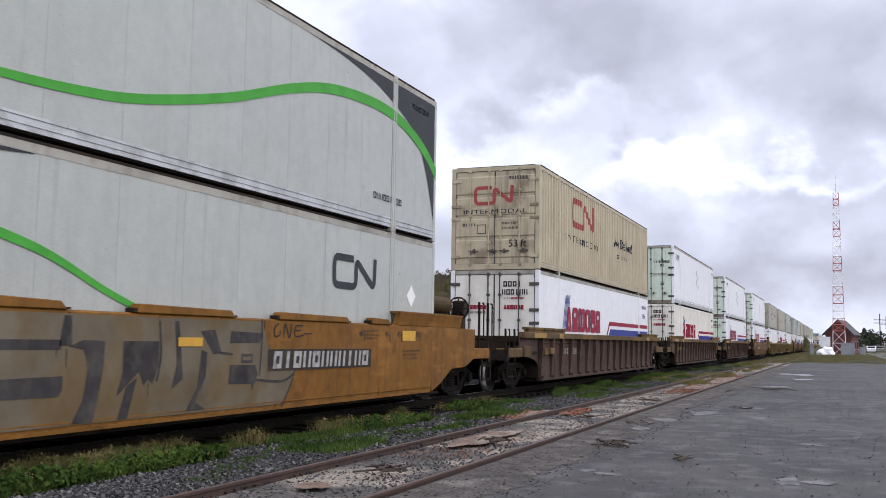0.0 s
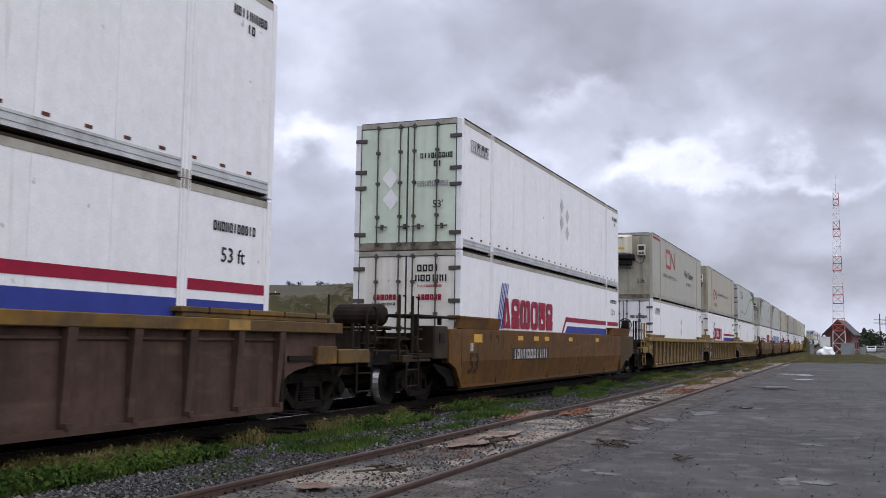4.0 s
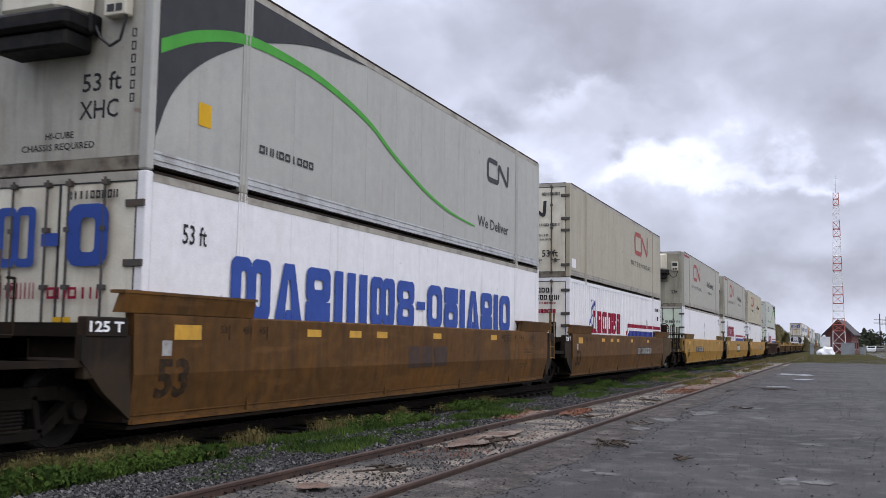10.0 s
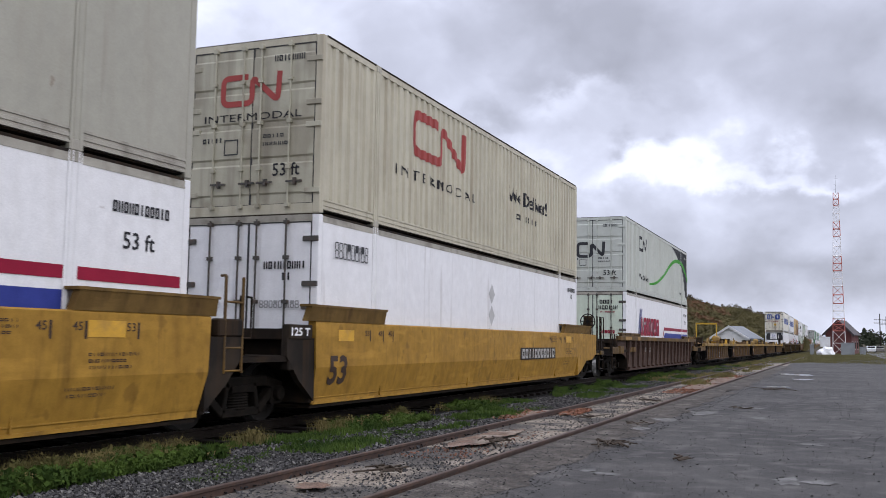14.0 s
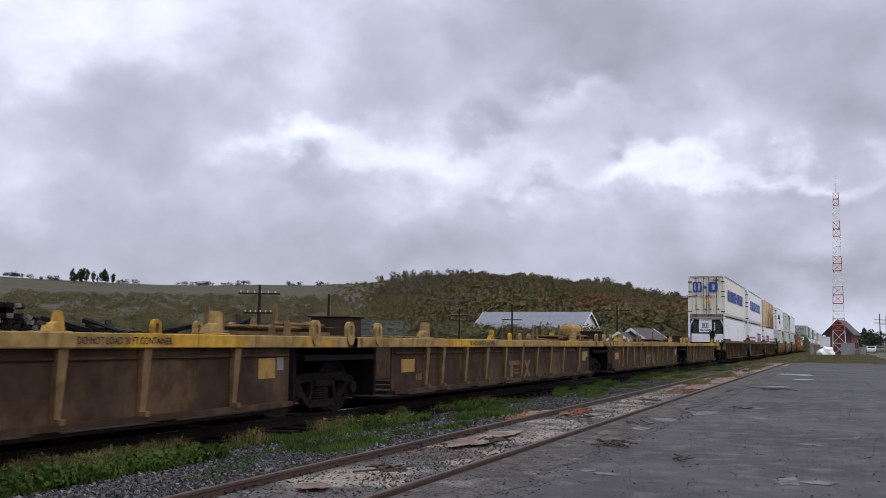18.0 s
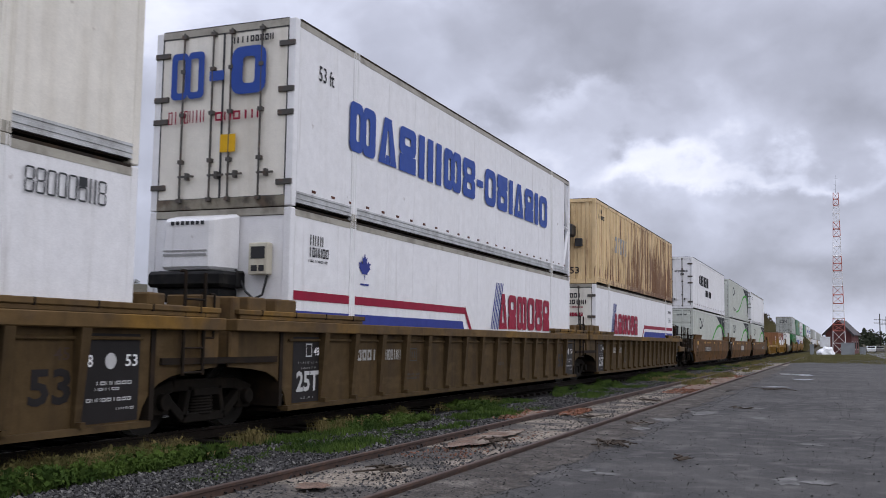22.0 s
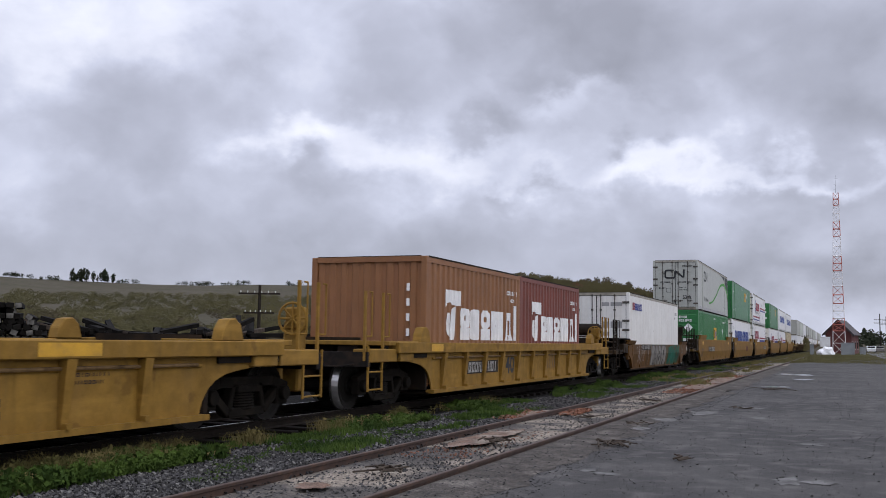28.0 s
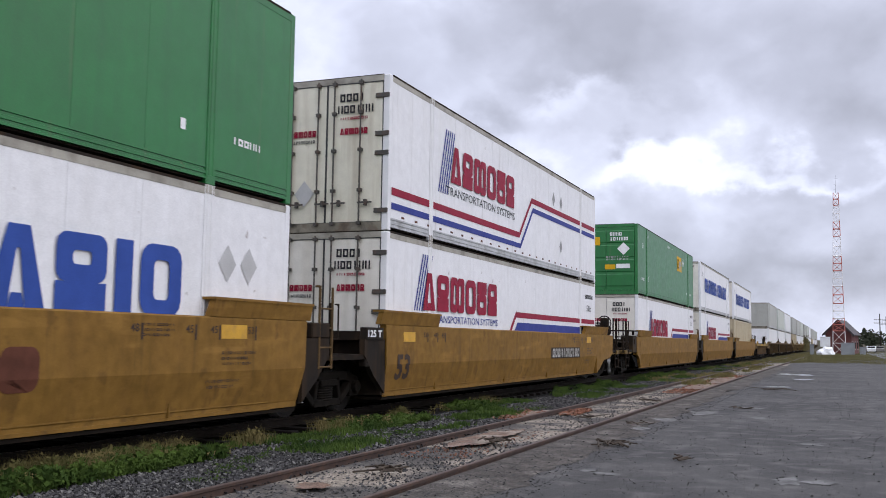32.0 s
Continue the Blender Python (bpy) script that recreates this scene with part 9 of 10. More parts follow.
leaf_mat("blade_green", (0.008, 0.022, 0.003), (0.060, 0.096, 0.016), 1.8)
leaf_mat("blade_straw", (0.165, 0.128, 0.052), (0.058, 0.060, 0.018), 1.8)
leaf_mat("verge_blade", (0.070, 0.066, 0.026), (0.125, 0.110, 0.050), 0.3)
leaf_mat("scrub_olive", (0.070, 0.064, 0.030), (0.110, 0.100, 0.042), 0.035, 0.12)
leaf_mat("scrub_brown", (0.050, 0.041, 0.025), (0.082, 0.066, 0.036), 0.035, 0.12)
leaf_mat("wood_green", (0.080, 0.069, 0.030), (0.108, 0.092, 0.036), 0.02, 0.12)
leaf_mat("wood_rust", (0.140, 0.062, 0.034), (0.108, 0.072, 0.034), 0.03, 0.12)
leaf_mat("wood_dun", (0.078, 0.062, 0.042), (0.098, 0.080, 0.046), 0.03, 0.12)
leaf_mat("pine_dark", (0.012, 0.017, 0.010), (0.03, 0.036, 0.018))


def blades(name, centres, per, height, spread, mat, label, seed, width=0.012):
    rng = np.random.default_rng(seed)
    c = np.repeat(np.array(centres), per, 0)
    k = len(c)
    d = rng.normal(0, 1, (k, 2)) * spread
    b = np.stack([c[:, 0] + d[:, 0], c[:, 1] + d[:, 1], c[:, 2]], -1)
    h = height * (0.4 + 0.9 * rng.random(k)) * c[:, 3]
    a = rng.random(k) * 6.283
    w = np.stack([np.cos(a), np.sin(a), 0 * a], -1) * width * (0.6 + rng.random(k))[:, None]
    lean = rng.normal(0, 0.35, (k, 2)) * h[:, None]
    mid = b + np.stack([lean[:, 0] * 0.35, lean[:, 1] * 0.35, h * 0.6], -1)
    tip = b + np.stack([lean[:, 0], lean[:, 1], h], -1)
    v = np.stack([b - w, b + w, mid + w * 0.7, mid - w * 0.7, tip], 1).reshape(-1, 3)
    i = np.arange(k)[:, None] * 5
    faces = [tuple(q) for q in (i + np.array([0, 1, 2, 3])).tolist()] + [tuple(q) for q in (i + np.array([3, 2, 4])).tolist()]
    me = bpy.data.meshes.new(name)
    me.from_pydata(v.tolist(), [], faces)
    return tagged(part(name, me, mat, None), label, "grass", "", "stuff")


def strip(count, x0, x1, y0, y1, z, seed, keep=0.0, f=0.5):
    rng = random.Random(seed)
    out = []
    while len(out) < count:
        y = y0 * (y1 / y0) ** rng.random()
        x = x0 + (x1 - x0) * rng.random()
        q = noise.noise((x * 0.9, y * f, seed * 0.37))
        if q > keep:
            out.append((x, y, z, 0.6 + max(0, q)))
    return out


def weeds(count, x0, x1, y0, y1, h0, h1, seed, keep):
    rng = random.Random(seed)
    return [(x, y, z, h0 + (h1 - h0) * rng.random() * q, 0.07 + 0.10 * rng.random()) for x, y, z, q in strip(count, x0, x1, y0, y1, -0.05, seed, keep)]


foliage("weeds", weeds(1150, -7.62, -6.80, 5.5, 62, 0.08, 0.26, 8, 0.05), "blade_green", "low leafy green weeds along the main line", 31, 70, "plants", 0.11)
foliage("weeds", weeds(130, -7.6, -6.9, 5.5, 22, 0.10, 0.24, 9, 0.24), "blade_straw", "yellowed leafy weeds along the main line", 32, 60, "plants", 0.07)
foliage("weeds", weeds(240, -6.85, -5.9, 8, 60, 0.04, 0.09, 10, 0.15), "blade_green", "small weeds in the ballast", 33, 40, "plants", 0.16)
blades("grass", strip(480, -7.62, -6.85, 5.5, 72, -0.03, 1, 0.10), 34, 0.085, 0.09, "blade_green", "green weeds along the main line", 11, 0.008)
TUSSOCKS = ((-7.45, 7.40, 0.10), (-7.55, 7.75, 0.10), (-7.40, 8.25, 0.11), (-7.45, 9.20, 0.13), (-7.60, 9.9, 0.10), (-7.50, 11.5, 0.16), (-7.42, 13.6, 0.14), (-7.2, 6.9, 0.06), (-7.30, 7.65, 0.08), (-7.22, 8.05, 0.06), (-7.30, 8.6, 0.08), (-7.52, 16.5, 0.2), (-7.4, 21.0, 0.25))
tuft_rng = random.Random(21)
TUFTS = [(x + tuft_rng.gauss(0, 0.10), y + tuft_rng.gauss(0, 0.13 + r), -0.03, 0.7 + 0.5 * tuft_rng.random()) for x, y, r in TUSSOCKS for k in range(6)]
blades("grass", TUFTS, 130, 0.19, 0.075, "blade_straw", "pale straw tussocks among the weeds", 17, 0.0032)
foliage("weeds", [(x, y, -0.03, 0.15 + 0.09 * q, 0.08) for x, y, z, q in TUFTS[::2]], "blade_straw", "withered leaves in the straw tussocks", 34, 50, "plants", 0.08)
blades("grass", strip(500, -6.7, -5.9, 9, 80, -0.03, 3, 0.22), 20, 0.10, 0.08, "blade_green", "scattered weeds in the ballast", 13)
blades("grass", strip(300, -7.2, -4.5, 35, 180, -0.03, 4, 0.10), 22, 0.14, 0.16, "blade_straw", "weeds beside the far siding", 14, 0.02)
blades("grass", strip(1200, -6.5, 16, 84, 240, -0.03, 5, -0.3), 20, 0.16, 0.5, "verge_blade", "rough grass beyond the yard", 15, 0.04)


def polar(az, r):
    return -math.sin(radians(az)) * r, math.cos(radians(az)) * r


def grove(count, az0, az1, r0, r1, h0, h1, seed, keep=-1.0, fan=0.5):
    rng = random.Random(seed)
    out = []
    tries = 0
    while len(out) < count and tries < count * 30:
        tries += 1
        az, r = az0 + (az1 - az0) * rng.random(), r0 + (r1 - r0) * rng.random()
        if noise.noise((az * 0.35, r * 0.012, seed)) < keep:
            continue
        x, y = polar(az, r)
        h = (h0 + (h1 - h0) * rng.random()) * min(1.0, max(0.10, (31 - az) / 11) if h1 == 5.4 else 1.0)
        out.append((x, y, hill(az, r) - 0.3, h, h * fan * (0.8 + 0.5 * rng.random())))
    return out


foliage("far_woods", grove(3600, 2, 31, 230, 622, 3.0, 5.4, 1, -0.45, 0.62), "wood_green", "olive green woods on the hill", 21, 140, "trees", 0.066, True)
foliage("far_woods", grove(800, 6, 17, 300, 560, 3.0, 5.6, 2, 0.05, 0.62), "wood_rust", "rust and brown autumn trees on the hill", 22, 140, "trees", 0.066, True)
foliage("far_woods", grove(420, 14, 26, 300, 590, 3.0, 5.2, 12, 0.12, 0.62), "wood_dun", "dun brown trees losing their leaves", 28, 140, "trees", 0.066, True)
foliage("far_woods", grove(120, 3, 26, 604, 618, 4.0, 7.5, 13, -0.3, 0.34), "wood_dun", "thin trees along the top of the hill", 29, 70, "trees", 0.07)
foliage("scrub", grove(3000, 6, 48, 150, 470, 1.4, 3.0, 3, -0.30, 0.85), "scrub_olive", "olive scrub on the slope", 23, 92, "trees", 0.064, True)
foliage("scrub", grove(900, 8, 48, 120, 330, 1.2, 2.8, 4, 0.0, 0.9), "scrub_brown", "brown brush below the slope", 24, 92, "trees", 0.064, True)
foliage("scrub", grove(240, 9, 24, 160, 192, 2.4, 4.0, 14, -0.4, 0.7), "scrub_olive", "bushes before the warehouse", 35, 160, "trees", 0.05, True)
foliage("ridge_trees", grove(17, 41.0, 43.3, 605, 618, 4.5, 9.0, 5, -1, 0.20), "pine_dark", "row of dark trees on the ridge", 25, 90, "trees", 0.075)
foliage("ridge_trees", grove(110, 29, 48, 608, 618, 1.0, 3.6, 6, -0.1, 0.6), "pine_dark", "sparse bushes along the ridge", 26, 60, "trees", 0.09)
foliage("far_woods", grove(220, -14, -0.9, 300, 560, 4, 7, 7, -0.7), "pine_dark", "dark trees along the road", 27)


# ---------------------------------------------------------------- stains, puddles and litter in the yard
def patch(name, x, y, rx, ry, z, mat, label, category, seed, turn=0.0, kind="structure", ragged=0.35):
    bm = bmesh.new()
    k = 90
    pts = []
    for i in range(k):
        a = 2 * math.pi * i / k
        q = 1 + ragged * (noise.noise((math.cos(a) * 1.6, math.sin(a) * 1.6, seed)) + 0.6 * noise.noise((math.cos(a) * 4.5, math.sin(a) * 4.5, seed + 9)) + 0.5 * noise.noise((math.cos(a) * 13, math.sin(a) * 13, seed + 3)))
        u, v = rx * q * math.cos(a), ry * q * math.sin(a)
        pts.append((x + u * math.cos(turn) - v * math.sin(turn), y + u * math.sin(turn) + v * math.cos(turn)))
    bm.faces.new([bm.verts.new((a, b, z)) for a, b in pts])
    return tagged(part(name, bm, mat, None), label, category, "", kind)


def water_mat():
    m, n, l, p = shader("puddle_water")
    p.inputs["Base Color"].default_value = (0.05, 0.05, 0.05, 1)
    p.inputs["Roughness"].default_value = 0.12
    p.inputs["IOR"].default_value = 1.33
    MATS["puddle_water"] = m


water_mat()
# Pale matte colour: the sky's reflection in wet spots, painted on.
ground_mat("pale_grit", [(0.125, 0.122, 0.12), (0.175, 0.172, 0.168), (0.095, 0.092, 0.090)], (2.0, 5.0), 0.9, 0.5, 30.0)
for i, (x, y, rx, ry) in enumerate([(-0.52, 10.9, 0.14, 0.26), (-0.24, 10.95, 0.20, 0.14), (-1.45, 43.2, 0.42, 0.8), (-2.0, 35.0, 0.5, 0.4), (-0.42, 15.1, 0.18, 0.16), (-1.5, 20.0, 0.20, 0.25), (-2.0, 50.0, 0.8, 1.4), (-2.62, 10.76, 0.10, 0.11), (-2.36, 10.55, 0.16, 0.09), (-3.02, 18.5, 0.22, 0.5), (-3.1, 16.4, 0.14, 0.3), (-2.6, 20.6, 0.3, 0.5), (-1.85, 22.9, 0.25, 0.3)]):
    patch("puddle", x, y, rx, ry, 0.006, "puddle_water" if i in (2, 3, 6) else "pale_grit", "shallow rain puddle on the asphalt" if i in (2, 3, 6) else "pale matte patch painted as a puddle's sky sheen", "puddle", i * 3.3, 0.0, "structure", 0.55)

for i, (x, y, rx, ry) in enumerate([(-4.85, 13.6, 0.28, 1.4), (-5.62, 18.7, 0.18, 1.0), (-5.08, 19.7, 0.14, 0.8), (-4.35, 33.5, 0.40, 2.6), (-4.30, 40.0, 0.42, 4.0), (-4.75, 8.4, 0.18, 0.22), (-3.35, 14.8, 0.12, 0.25)]):
    patch("brick_patch", x, y, rx, ry, 0.0 if x > -5.3 else 0.008, "brick_stain", "trodden red brick dust", "ground", 40 + i * 2.7, 0.0, "structure", 0.4)


def litter(name, bits, mat, label, seed):
    root = thing(name, label, "debris")
    rng = random.Random(seed)
    for x, y, n, s in bits:
        for i in range(n):
            bm = bmesh.new()
            a = rng.random() * 3.1
            L_ = s * (0.5 + rng.random())
            cx, cy = x + rng.gauss(0, s * 0.9), y + rng.gauss(0, s * 1.2)
            tube(bm, (cx - math.cos(a) * L_, cy - math.sin(a) * L_, 0.035), (cx + math.cos(a) * L_, cy + math.sin(a) * L_, 0.04 + 0.03 * rng.random()), 0.006 + 0.008 * rng.random(), 6)
            part("stick", bm, mat, root)


litter("broken_sticks", [(-2.95, 13.5, 22, 0.13), (-1.78, 12.1, 7, 0.10), (-1.95, 32.3, 8, 0.25), (-2.1, 22.3, 6, 0.14), (-4.5, 9.5, 14, 0.12), (-4.5, 13.0, 14, 0.12), (-4.4, 18.0, 12, 0.14), (-4.4, 24.0, 12, 0.2), (-3.3, 17.0, 10, 0.12)], "tie_wood", "dark broken sticks on the asphalt", 3)

# ---------------------------------------------------------------- beyond the line
surface("roof_tin", (0.15, 0.165, 0.185), 0.6, 0.0, dirt=(0.2, 0.19, 0.18), dirt_amount=0.4)
surface("barn_white", (0.62, 0.62, 0.60), 0.7, scale=0.5)
surface("brick_red", (0.100, 0.029, 0.027), 0.85, scale=1.2, vary=0.2)
surface("slate_dark", (0.042, 0.035, 0.038), 0.75, scale=1.0)
surface("galvanized", (0.22, 0.235, 0.25), 0.5, 0.2)
surface("rack_zinc", (0.11, 0.12, 0.13), 0.6, 0.0, spec=0.2)
surface("mast_red", (0.46, 0.13, 0.10), 0.6)
surface("pole_wood", (0.030, 0.024, 0.020), 0.9, scale=3.0, spec=0.06)
surface("creosote", (0.010, 0.009, 0.008), 0.9, scale=2.0, vary=0.4, spec=0.06)
surface("sawn_end", (0.13, 0.125, 0.115), 0.9, scale=5.0, vary=0.5, spec=0.1)
surface("car_white", (0.75, 0.76, 0.78), 0.25, scale=1.0, bump=0.0)
surface("glass_dark", (0.02, 0.022, 0.025), 0.1, scale=1.0, bump=0.0)
surface("safety_yellow", (0.50, 0.30, 0.02), 0.5)


def telegraph_pole(az, r, top, arms, turn=0.0):
    root = thing("telegraph_pole", "dark wooden telegraph pole with crossarms", "pole", "telegraph poles")
    x, y = polar(az, r)
    root.matrix_basis = pose(x, y, -0.4, 0, 0, turn)

    def shaft():
        bm = bmesh.new()
        bmesh.ops.create_cone(bm, cap_ends=True, segments=10, radius1=0.16, radius2=0.10, depth=top + 0.5, matrix=pose(0, 0, (top + 0.5) / 2))
        return bm
    part("shaft", shaft(), "pole_wood", root)
    for z, w in arms:
        arm = part("crossarm", solid((-w / 2, w / 2, -0.20, -0.09, z, z + 0.12)), "pole_wood", root)
        for i in range(6):
            bm = bmesh.new()
            tube(bm, (-w / 2 + w * (i + 0.3) / 6, -0.145, z + 0.12), (-w / 2 + w * (i + 0.3) / 6, -0.145, z + 0.26), 0.035, 6)
            part("insulator", bm, "barn_white", arm)


telegraph_pole(32.9, 72, 5.15, [(4.95, 3.0), (3.55, 2.2)], 25)
telegraph_pole(21.2, 150, 6.2, [(5.6, 2.6), (4.9, 2.6)], 20)
telegraph_pole(18.1, 130, 6.2, [(4.6, 2.7)], 15)
telegraph_pole(28.9, 95, 5.6, [], 0)
telegraph_pole(12.0, 160, 7.4, [(7.0, 4.0)], 10)


def tie_pile(name, az, r, rows, cols, seed, label, turn):
    root = thing(name, label, "timber pile")
    x, y = polar(az, r)
    root.matrix_basis = pose(x, y, -0.1, 0, 0, turn)
    rng = random.Random(seed)
    me = cached("pile_tie", lambda: solid((-0.115, 0.115, 0.0, 2.6, 0.0, 0.18)), 0.012)
    endm = cached("pile_end", lambda: solid((-0.108, 0.108, -0.004, 0.0, 0.007, 0.173)))
    for j in range(rows):
        n = max(2, int(cols * (1 - 0.55 * (j / rows) ** 1.5)))
        for i in range(n):
            t = part("tie", me, "creosote", root)
            t.matrix_basis = pose((i - cols * 0.55) * 0.255 + 0.12 * (j % 2) + rng.gauss(0, 0.03), rng.gauss(0, 0.15), j * 0.185 + rng.gauss(0, 0.006), rng.gauss(0, 2), rng.gauss(0, 14), rng.gauss(0, 5))
            if rng.random() < 0.42:
                part("cut_end", endm, "sawn_end", t)


tie_pile("tie_pile", 45.3, 36, 14, 14, 1, "tall stack of black creosoted railway ties with pale ends", 45)


def heap(name, az0, az1, r, top, n, seed, label):
    root = thing(name, label, "timber pile")
    rng = random.Random(seed)
    me = cached("pile_tie", lambda: None)
    for i in range(n):
        az = az0 + (az1 - az0) * rng.random()
        x, y = polar(az, r + rng.gauss(0, 0.8))
        t = part("tie", me, "creosote" if rng.random() < 0.9 else "tie_wood", root)
        t.matrix_basis = pose(x, y, max(0.0, top * rng.random() ** 0.7 - 0.2), rng.gauss(0, 8), rng.gauss(0, 6), az + rng.gauss(0, 40))


heap("tie_heap", 33, 43.8, 41, 1.75, 190, 4, "low tumbled heap of old dark railway ties")


def rack_stack(az, r):
    root = thing("steel_racks", "stack of grey galvanized steel lattice racks", "steel racks")
    x, y = polar(az, r)
    root.matrix_basis = pose(x, y, -0.2, 0, 0, 27)
    for k in range(6):
        bm = bmesh.new()
        z = 0.15 + k * 0.52
        for yy in (-1.1, 1.1):
            for zz in (z, z + 0.42):
                tube(bm, (-3.1, yy, zz), (3.1, yy, zz), 0.035, 5)
            for i in range(10):
                a = -3.1 + 6.2 * i / 9
                tube(bm, (a, yy, z), (a, yy, z + 0.42), 0.03, 5)
                if i < 9:
                    tube(bm, (a, yy, z), (a + 6.2 / 9, yy, z + 0.42), 0.02, 4)
        for i in range(6):
            a = -3.1 + 6.2 * i / 5
            tube(bm, (a, -1.1, z), (a, 1.1, z), 0.03, 5)
        part("rack", bm, "rack_zinc", root)


rack_stack(26.6, 86)


def gable_house(name, label, x, y, z, length, width, wall, ridge, turn, roof_mat, wall_mat, trim_mat, over=0.4, windows=0, category="building"):
    """A building with a gable roof; its ridge runs along local x."""
    root = thing(name, label, category)
    root.matrix_basis = pose(x, y, z, 0, 0, turn)
    L_, W_ = length / 2, width / 2
    bm = bmesh.new()
    a = [bm.verts.new((-L_, v, h)) for v, h in ((-W_, -2), (W_, -2), (W_, wall), (0, ridge - 0.1), (-W_, wall))]
    b = [bm.verts.new((L_, v, h)) for v, h in ((-W_, -2), (W_, -2), (W_, wall), (0, ridge - 0.1), (-W_, wall))]
    bm.faces.new(a)
    bm.faces.new(list(reversed(b)))
    for i in range(5):
        bm.faces.new((a[i], b[i], b[(i + 1) % 5], a[(i + 1) % 5]))
    part("wall", bm, wall_mat, root)
    slope = (ridge - wall) / W_
    for s in (-1, 1):
        bm = bmesh.new()
        e = W_ + over
        v = [(-L_ - over, 0, ridge), (L_ + over, 0, ridge), (L_ + over, s * e, ridge - slope * e), (-L_ - over, s * e, ridge - slope * e)]
        lo = [bm.verts.new(q) for q in v]
        hi = [bm.verts.new((q[0], q[1], q[2] + 0.12)) for q in v]
        bm.faces.new(lo)
        bm.faces.new(hi)
        for i in range(4):
            bm.faces.new((lo[i], lo[(i + 1) % 4], hi[(i + 1) % 4], hi[i]))
        part("roof", bm, roof_mat, root)
        if trim_mat:
            for u in (-L_ - over - 0.06, L_ + over):
                bm = bmesh.new()
                prism(bm, [(0, ridge - 0.25), (s * e, ridge - slope * e - 0.25), (s * e, ridge - slope * e + 0.16), (0, ridge + 0.16)], u, u + 0.06)
                part("bargeboard", bm, trim_mat, root)
    for i in range(windows):
        u = -L_ + length * (i + 0.5) / windows
        w = part("window", solid((u - 0.5, u + 0.5, -W_ - 0.05, -W_ + 0.05, 1.0, 2.2)), "glass_dark", root)
        part("frame", solid((u - 0.58, u + 0.58, -W_ - 0.07, -W_ - 0.02, 2.2, 2.3), (u - 0.58, u + 0.58, -W_ - 0.07, -W_ - 0.02, 0.9, 1.0)), "barn_white", w)
    return root


bx, by = polar(16.7, 205)
gable_house("warehouse", "long low warehouse with a grey tin roof and white gable trim", bx, by, 0.8, 23.5, 11, 3.2, 6.7, -6.0, "roof_tin", "barn_white", "barn_white", 0.5, 8)
bx, by = polar(10.6, 150)
gable_house("shed", "dark shed with a white-edged roof", bx, by, 0.0, 4.5, 5.5, 2.0, 3.5, 60, "slate_dark", "slate_dark", "barn_white", 0.3)
bx, by = polar(11.6, 148)
gable_house("shed", "small open shed with a white roof edge", bx, by, 0.0, 2.4, 4.5, 1.7, 2.9, 62, "slate_dark", "slate_dark", "barn_white", 0.3)
bx, by = polar(5.4, 185)
gable_house("shed", "small white-roofed shed beyond the line", bx, by, 0.0, 5.0, 7, 2.6, 4.6, 70, "roof_tin", "barn_white", "barn_white", 0.4)


def yellow_frame(az, r):
    root = thing("loading_frame", "yellow steel loading frame", "gantry")
    x, y = polar(az, r)
    root.matrix_basis = pose(x, y, -0.2, 0, 0, 10)
    for u in (-1.6, 1.6):
        part("leg", solid((u - 0.1, u + 0.1, -0.1, 0.1, 0, 4.8)), "safety_yellow", root)
    part("beam", solid((-1.7, 1.7, -0.12, 0.12, 4.8, 5.05)), "safety_yellow", root)


yellow_frame(7.0, 165)
# the station, its gable end towards the yard
gable_house("station", "small red brick station with a wide dark roof", 0.55, 193, -0.1, 11, 4.3, 3.9, 6.1, 83, "slate_dark", "brick_red", "slate_dark", 0.5, 3)


def mast():
    root = thing("radio_mast", "red and white lattice radio mast", "radio mast")
    root.matrix_basis = pose(0.0, 176, -0.2)
    zs = [0.0, 4.1, 6.2, 8.7, 11.6, 14.2, 16.7, 20.0, 22.6, 25.3, 27.5]
    for i, (a, b) in enumerate(zip(zs, zs[1:])):
        paint = "mast_red" if i % 2 == 1 else "mast_white"
        bm = bmesh.new()

        def half(z):
            return 1.02 - 0.62 * z / 27.4
        k = 2
        for j in range(k):
            z0, z1 = a + (b - a) * j / k, a + (b - a) * (j + 1) / k
            h0, h1 = half(z0), half(z1)
            c0 = [(h0, h0), (-h0, h0), (-h0, -h0), (h0, -h0)]
            c1 = [(h1, h1), (-h1, h1), (-h1, -h1), (h1, -h1)]
            for q in range(4):
                p = (q + 1) % 4
                leg = bmesh.new()
                tube(leg, (*c0[q], z0), (*c1[q], z1), 0.058, 5)
                part("leg", leg, paint, root)
                tube(bm, (*c0[q], z0), (*c0[p], z0), 0.048, 4)
                tube(bm, (*c0[q], z0), (*c1[p], z1), 0.032, 4)
        part("lattice", bm, paint, root)
    bm = bmesh.new()
    tube(bm, (0, 0, 27.4), (0, 0, 30.6), 0.02, 6)
    for z in (28.1, 29.0, 29.9):
        tube(bm, (-0.35, 0, z), (0.35, 0, z), 0.012, 5)
    part("antenna", bm, "galvanized", root)


mast()


def crate(name, label, category, x, y, z, w, d, h, mat):
    root = thing(name, label, category)
    root.matrix_basis = pose(x, y, z)
    part("body", cached((name, w, d, h), lambda: solid((-w / 2, w / 2, -d / 2, d / 2, 0, h)), 0.04), mat, root)
    part("lid", cached((name, "lid", w, d, h), lambda: solid((-w / 2 - 0.05, w / 2 + 0.05, -d / 2 - 0.05, d / 2 + 0.05, h, h + 0.08)), 0.02), mat, root)


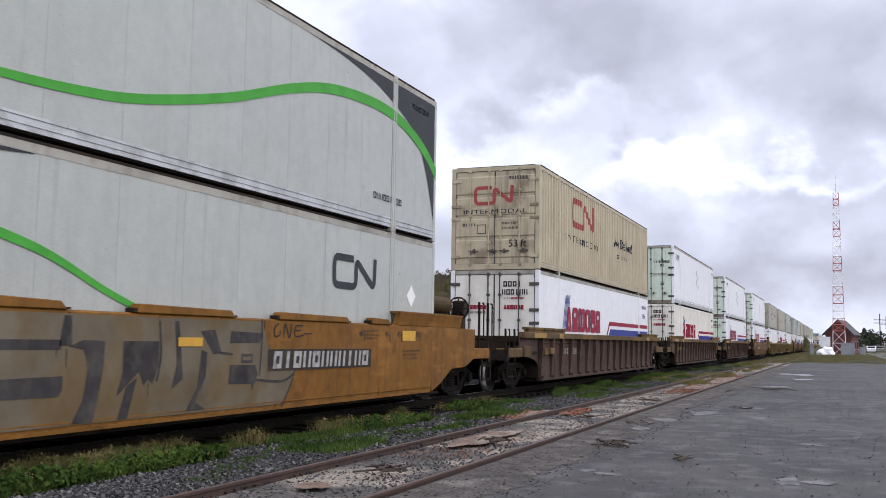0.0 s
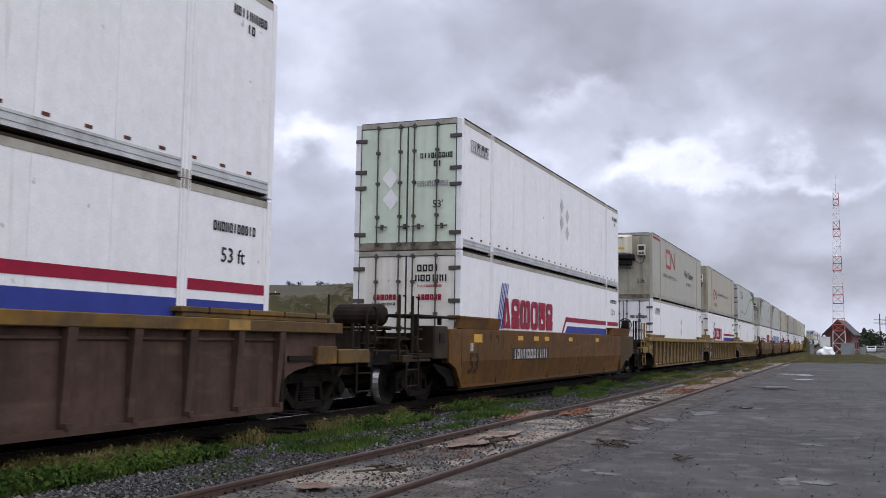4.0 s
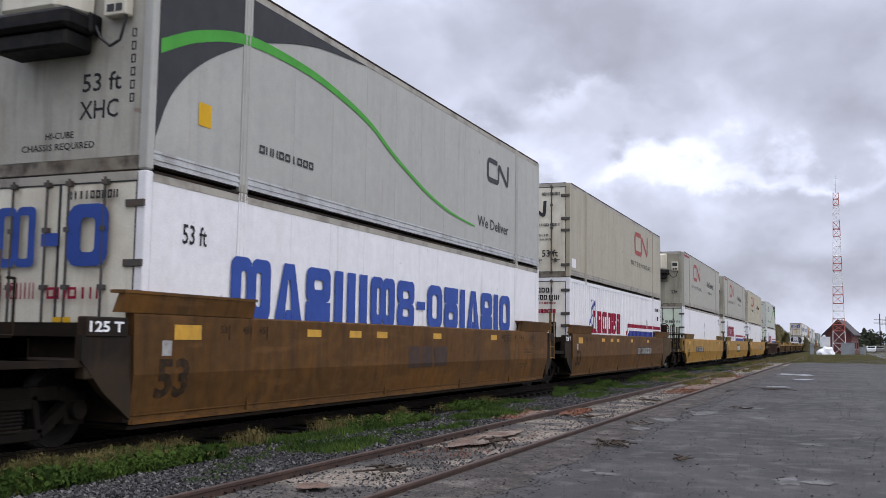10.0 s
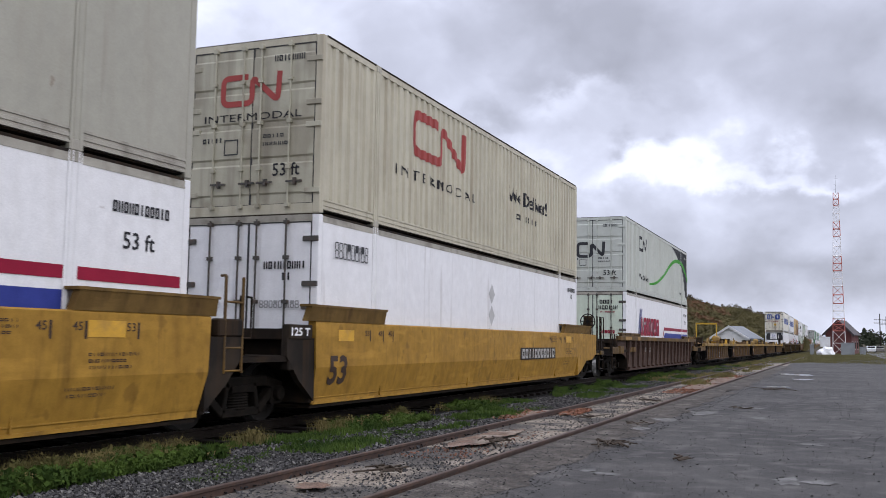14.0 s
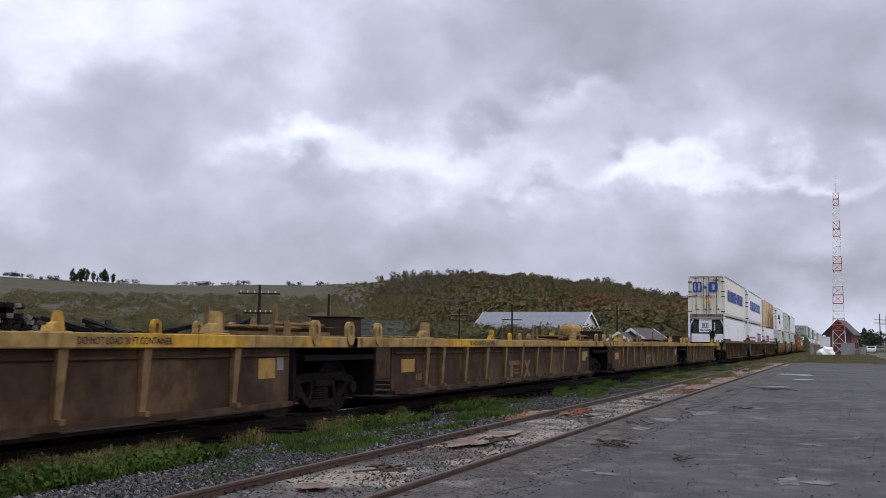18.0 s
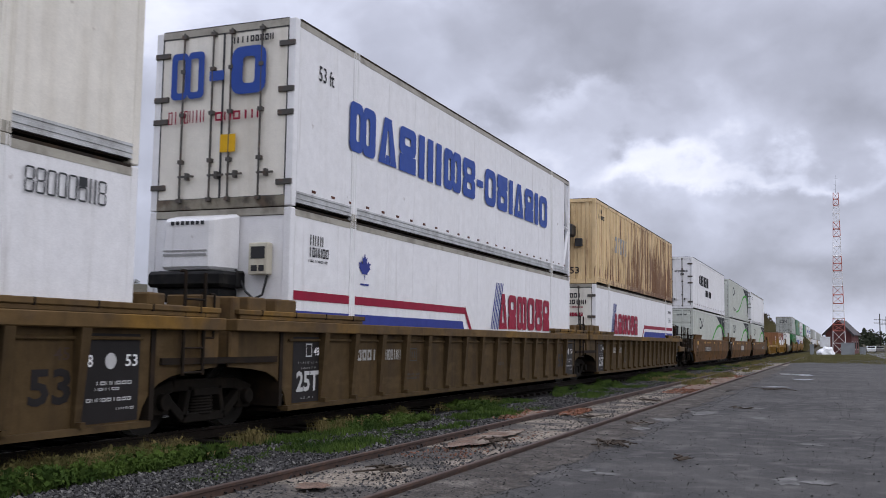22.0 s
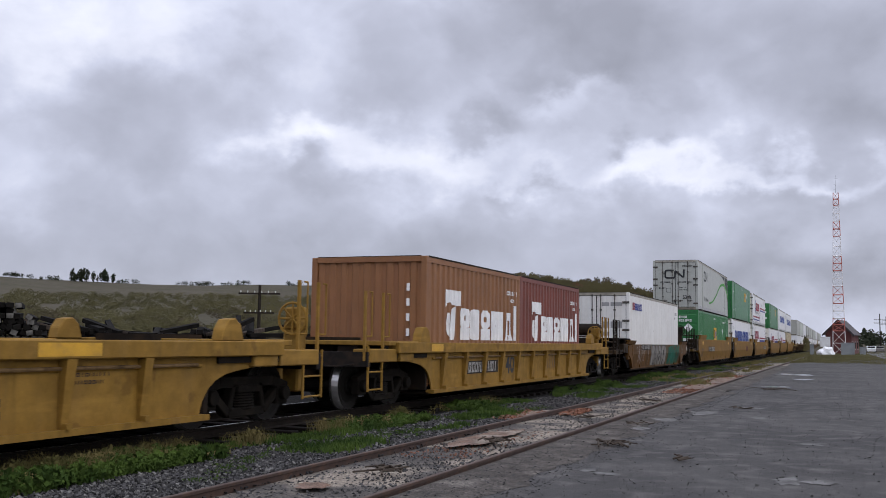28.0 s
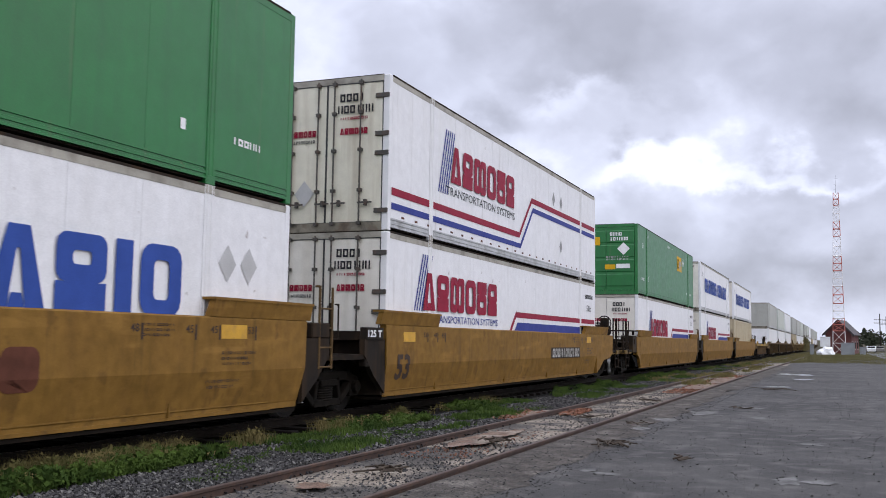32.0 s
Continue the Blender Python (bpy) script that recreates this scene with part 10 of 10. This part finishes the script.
crate("signal_cabinet", "pale grey steel signal cabinet", "cabinet", 1.25, 168, -0.1, 2.0, 1.2, 1.95, "galvanized")
crate("signal_cabinet", "narrow grey steel signal cabinet", "cabinet", -3.9, 160, -0.1, 0.6, 0.6, 1.6, "galvanized")
crate("signal_cabinet", "small grey equipment cabinet", "cabinet", 3.6, 176, -0.1, 0.9, 0.8, 1.3, "galvanized")
crate("white_trailer", "white box trailer beside the station", "trailer", -2.2, 178, 1.2, 1.6, 2.4, 1.6, "car_white")


def tarp_heap():
    bm = bmesh.new()
    bmesh.ops.create_icosphere(bm, subdivisions=3, radius=1.0)
    for v in bm.verts:
        q = 1 + 0.35 * noise.noise(v.co * 1.8)
        v.co = Vector((v.co.x * 1.35 * q, v.co.y * 1.0 * q, max(-0.05, v.co.z * 1.25 * q)))
    ob = part("tarp_heap", bm, "car_white", None)
    ob.matrix_basis = pose(-1.9, 163, -0.05)
    tagged(ob, "heap under a bright white tarpaulin", "heap")


tarp_heap()


def parked_car(x, y, paint, label):
    root = thing("parked_car", label, "car")
    root.matrix_basis = pose(x, y, 0.03)

    def hull():
        bm = bmesh.new()
        prism(bm, [(-2.2, 0.25), (2.2, 0.25), (2.25, 0.7), (1.3, 0.92), (0.7, 1.42), (-1.2, 1.45), (-1.9, 0.95), (-2.25, 0.85)], -0.88, 0.88)
        return bm
    part("body", cached("carhull", hull, 0.05), paint, root)
    part("windscreen", cached("carglass", lambda: solid((-0.75, 0.75, -1.95, -1.40, 0.98, 1.35))), "glass_dark", root)
    for u in (-0.8, 0.8):
        for v in (-1.4, 1.4):
            bm = bmesh.new()
            lathe(bm, [(-0.1, 0.05), (-0.1, 0.32), (0.1, 0.32), (0.1, 0.05)], u, v, 0.32, 14)
            part("wheel", bm, "rubber_black", root)


parked_car(6.4, 232, "car_white", "small white car on the far road")
parked_car(8.8, 250, "ink_steel", "grey car on the far road")
telegraph_pole(-2.05, 260, 9.2, [(8.2, 2.6), (7.4, 2.6)], 0)
telegraph_pole(-2.35, 330, 10.5, [(9.6, 3.0), (8.4, 3.0)], 0)

# ---------------------------------------------------------------- the train rolls
SPEED = [19.08, 19.19, 19.27, 19.45, 19.71, 19.73, 19.96, 20.10, 20.28]   # metres a second, every 4 s


def rolled(t):
    """How far the train has come at t seconds."""
    s, k = 0.0, 0
    while t > 4.0 * (k + 1) and k < 7:
        s += (SPEED[k] + SPEED[k + 1]) * 2.0
        k += 1
    d = t - 4.0 * k
    return s + SPEED[k] * d + (SPEED[k + 1] - SPEED[k]) * d * d / 8.0


def motions():
    times = [2.0 * i for i in range(17)]
    for ob, y, z in MOVERS:
        walk(ob, [(t, pose(TRACK_X, y - rolled(t), z)) for t in times])


motions()
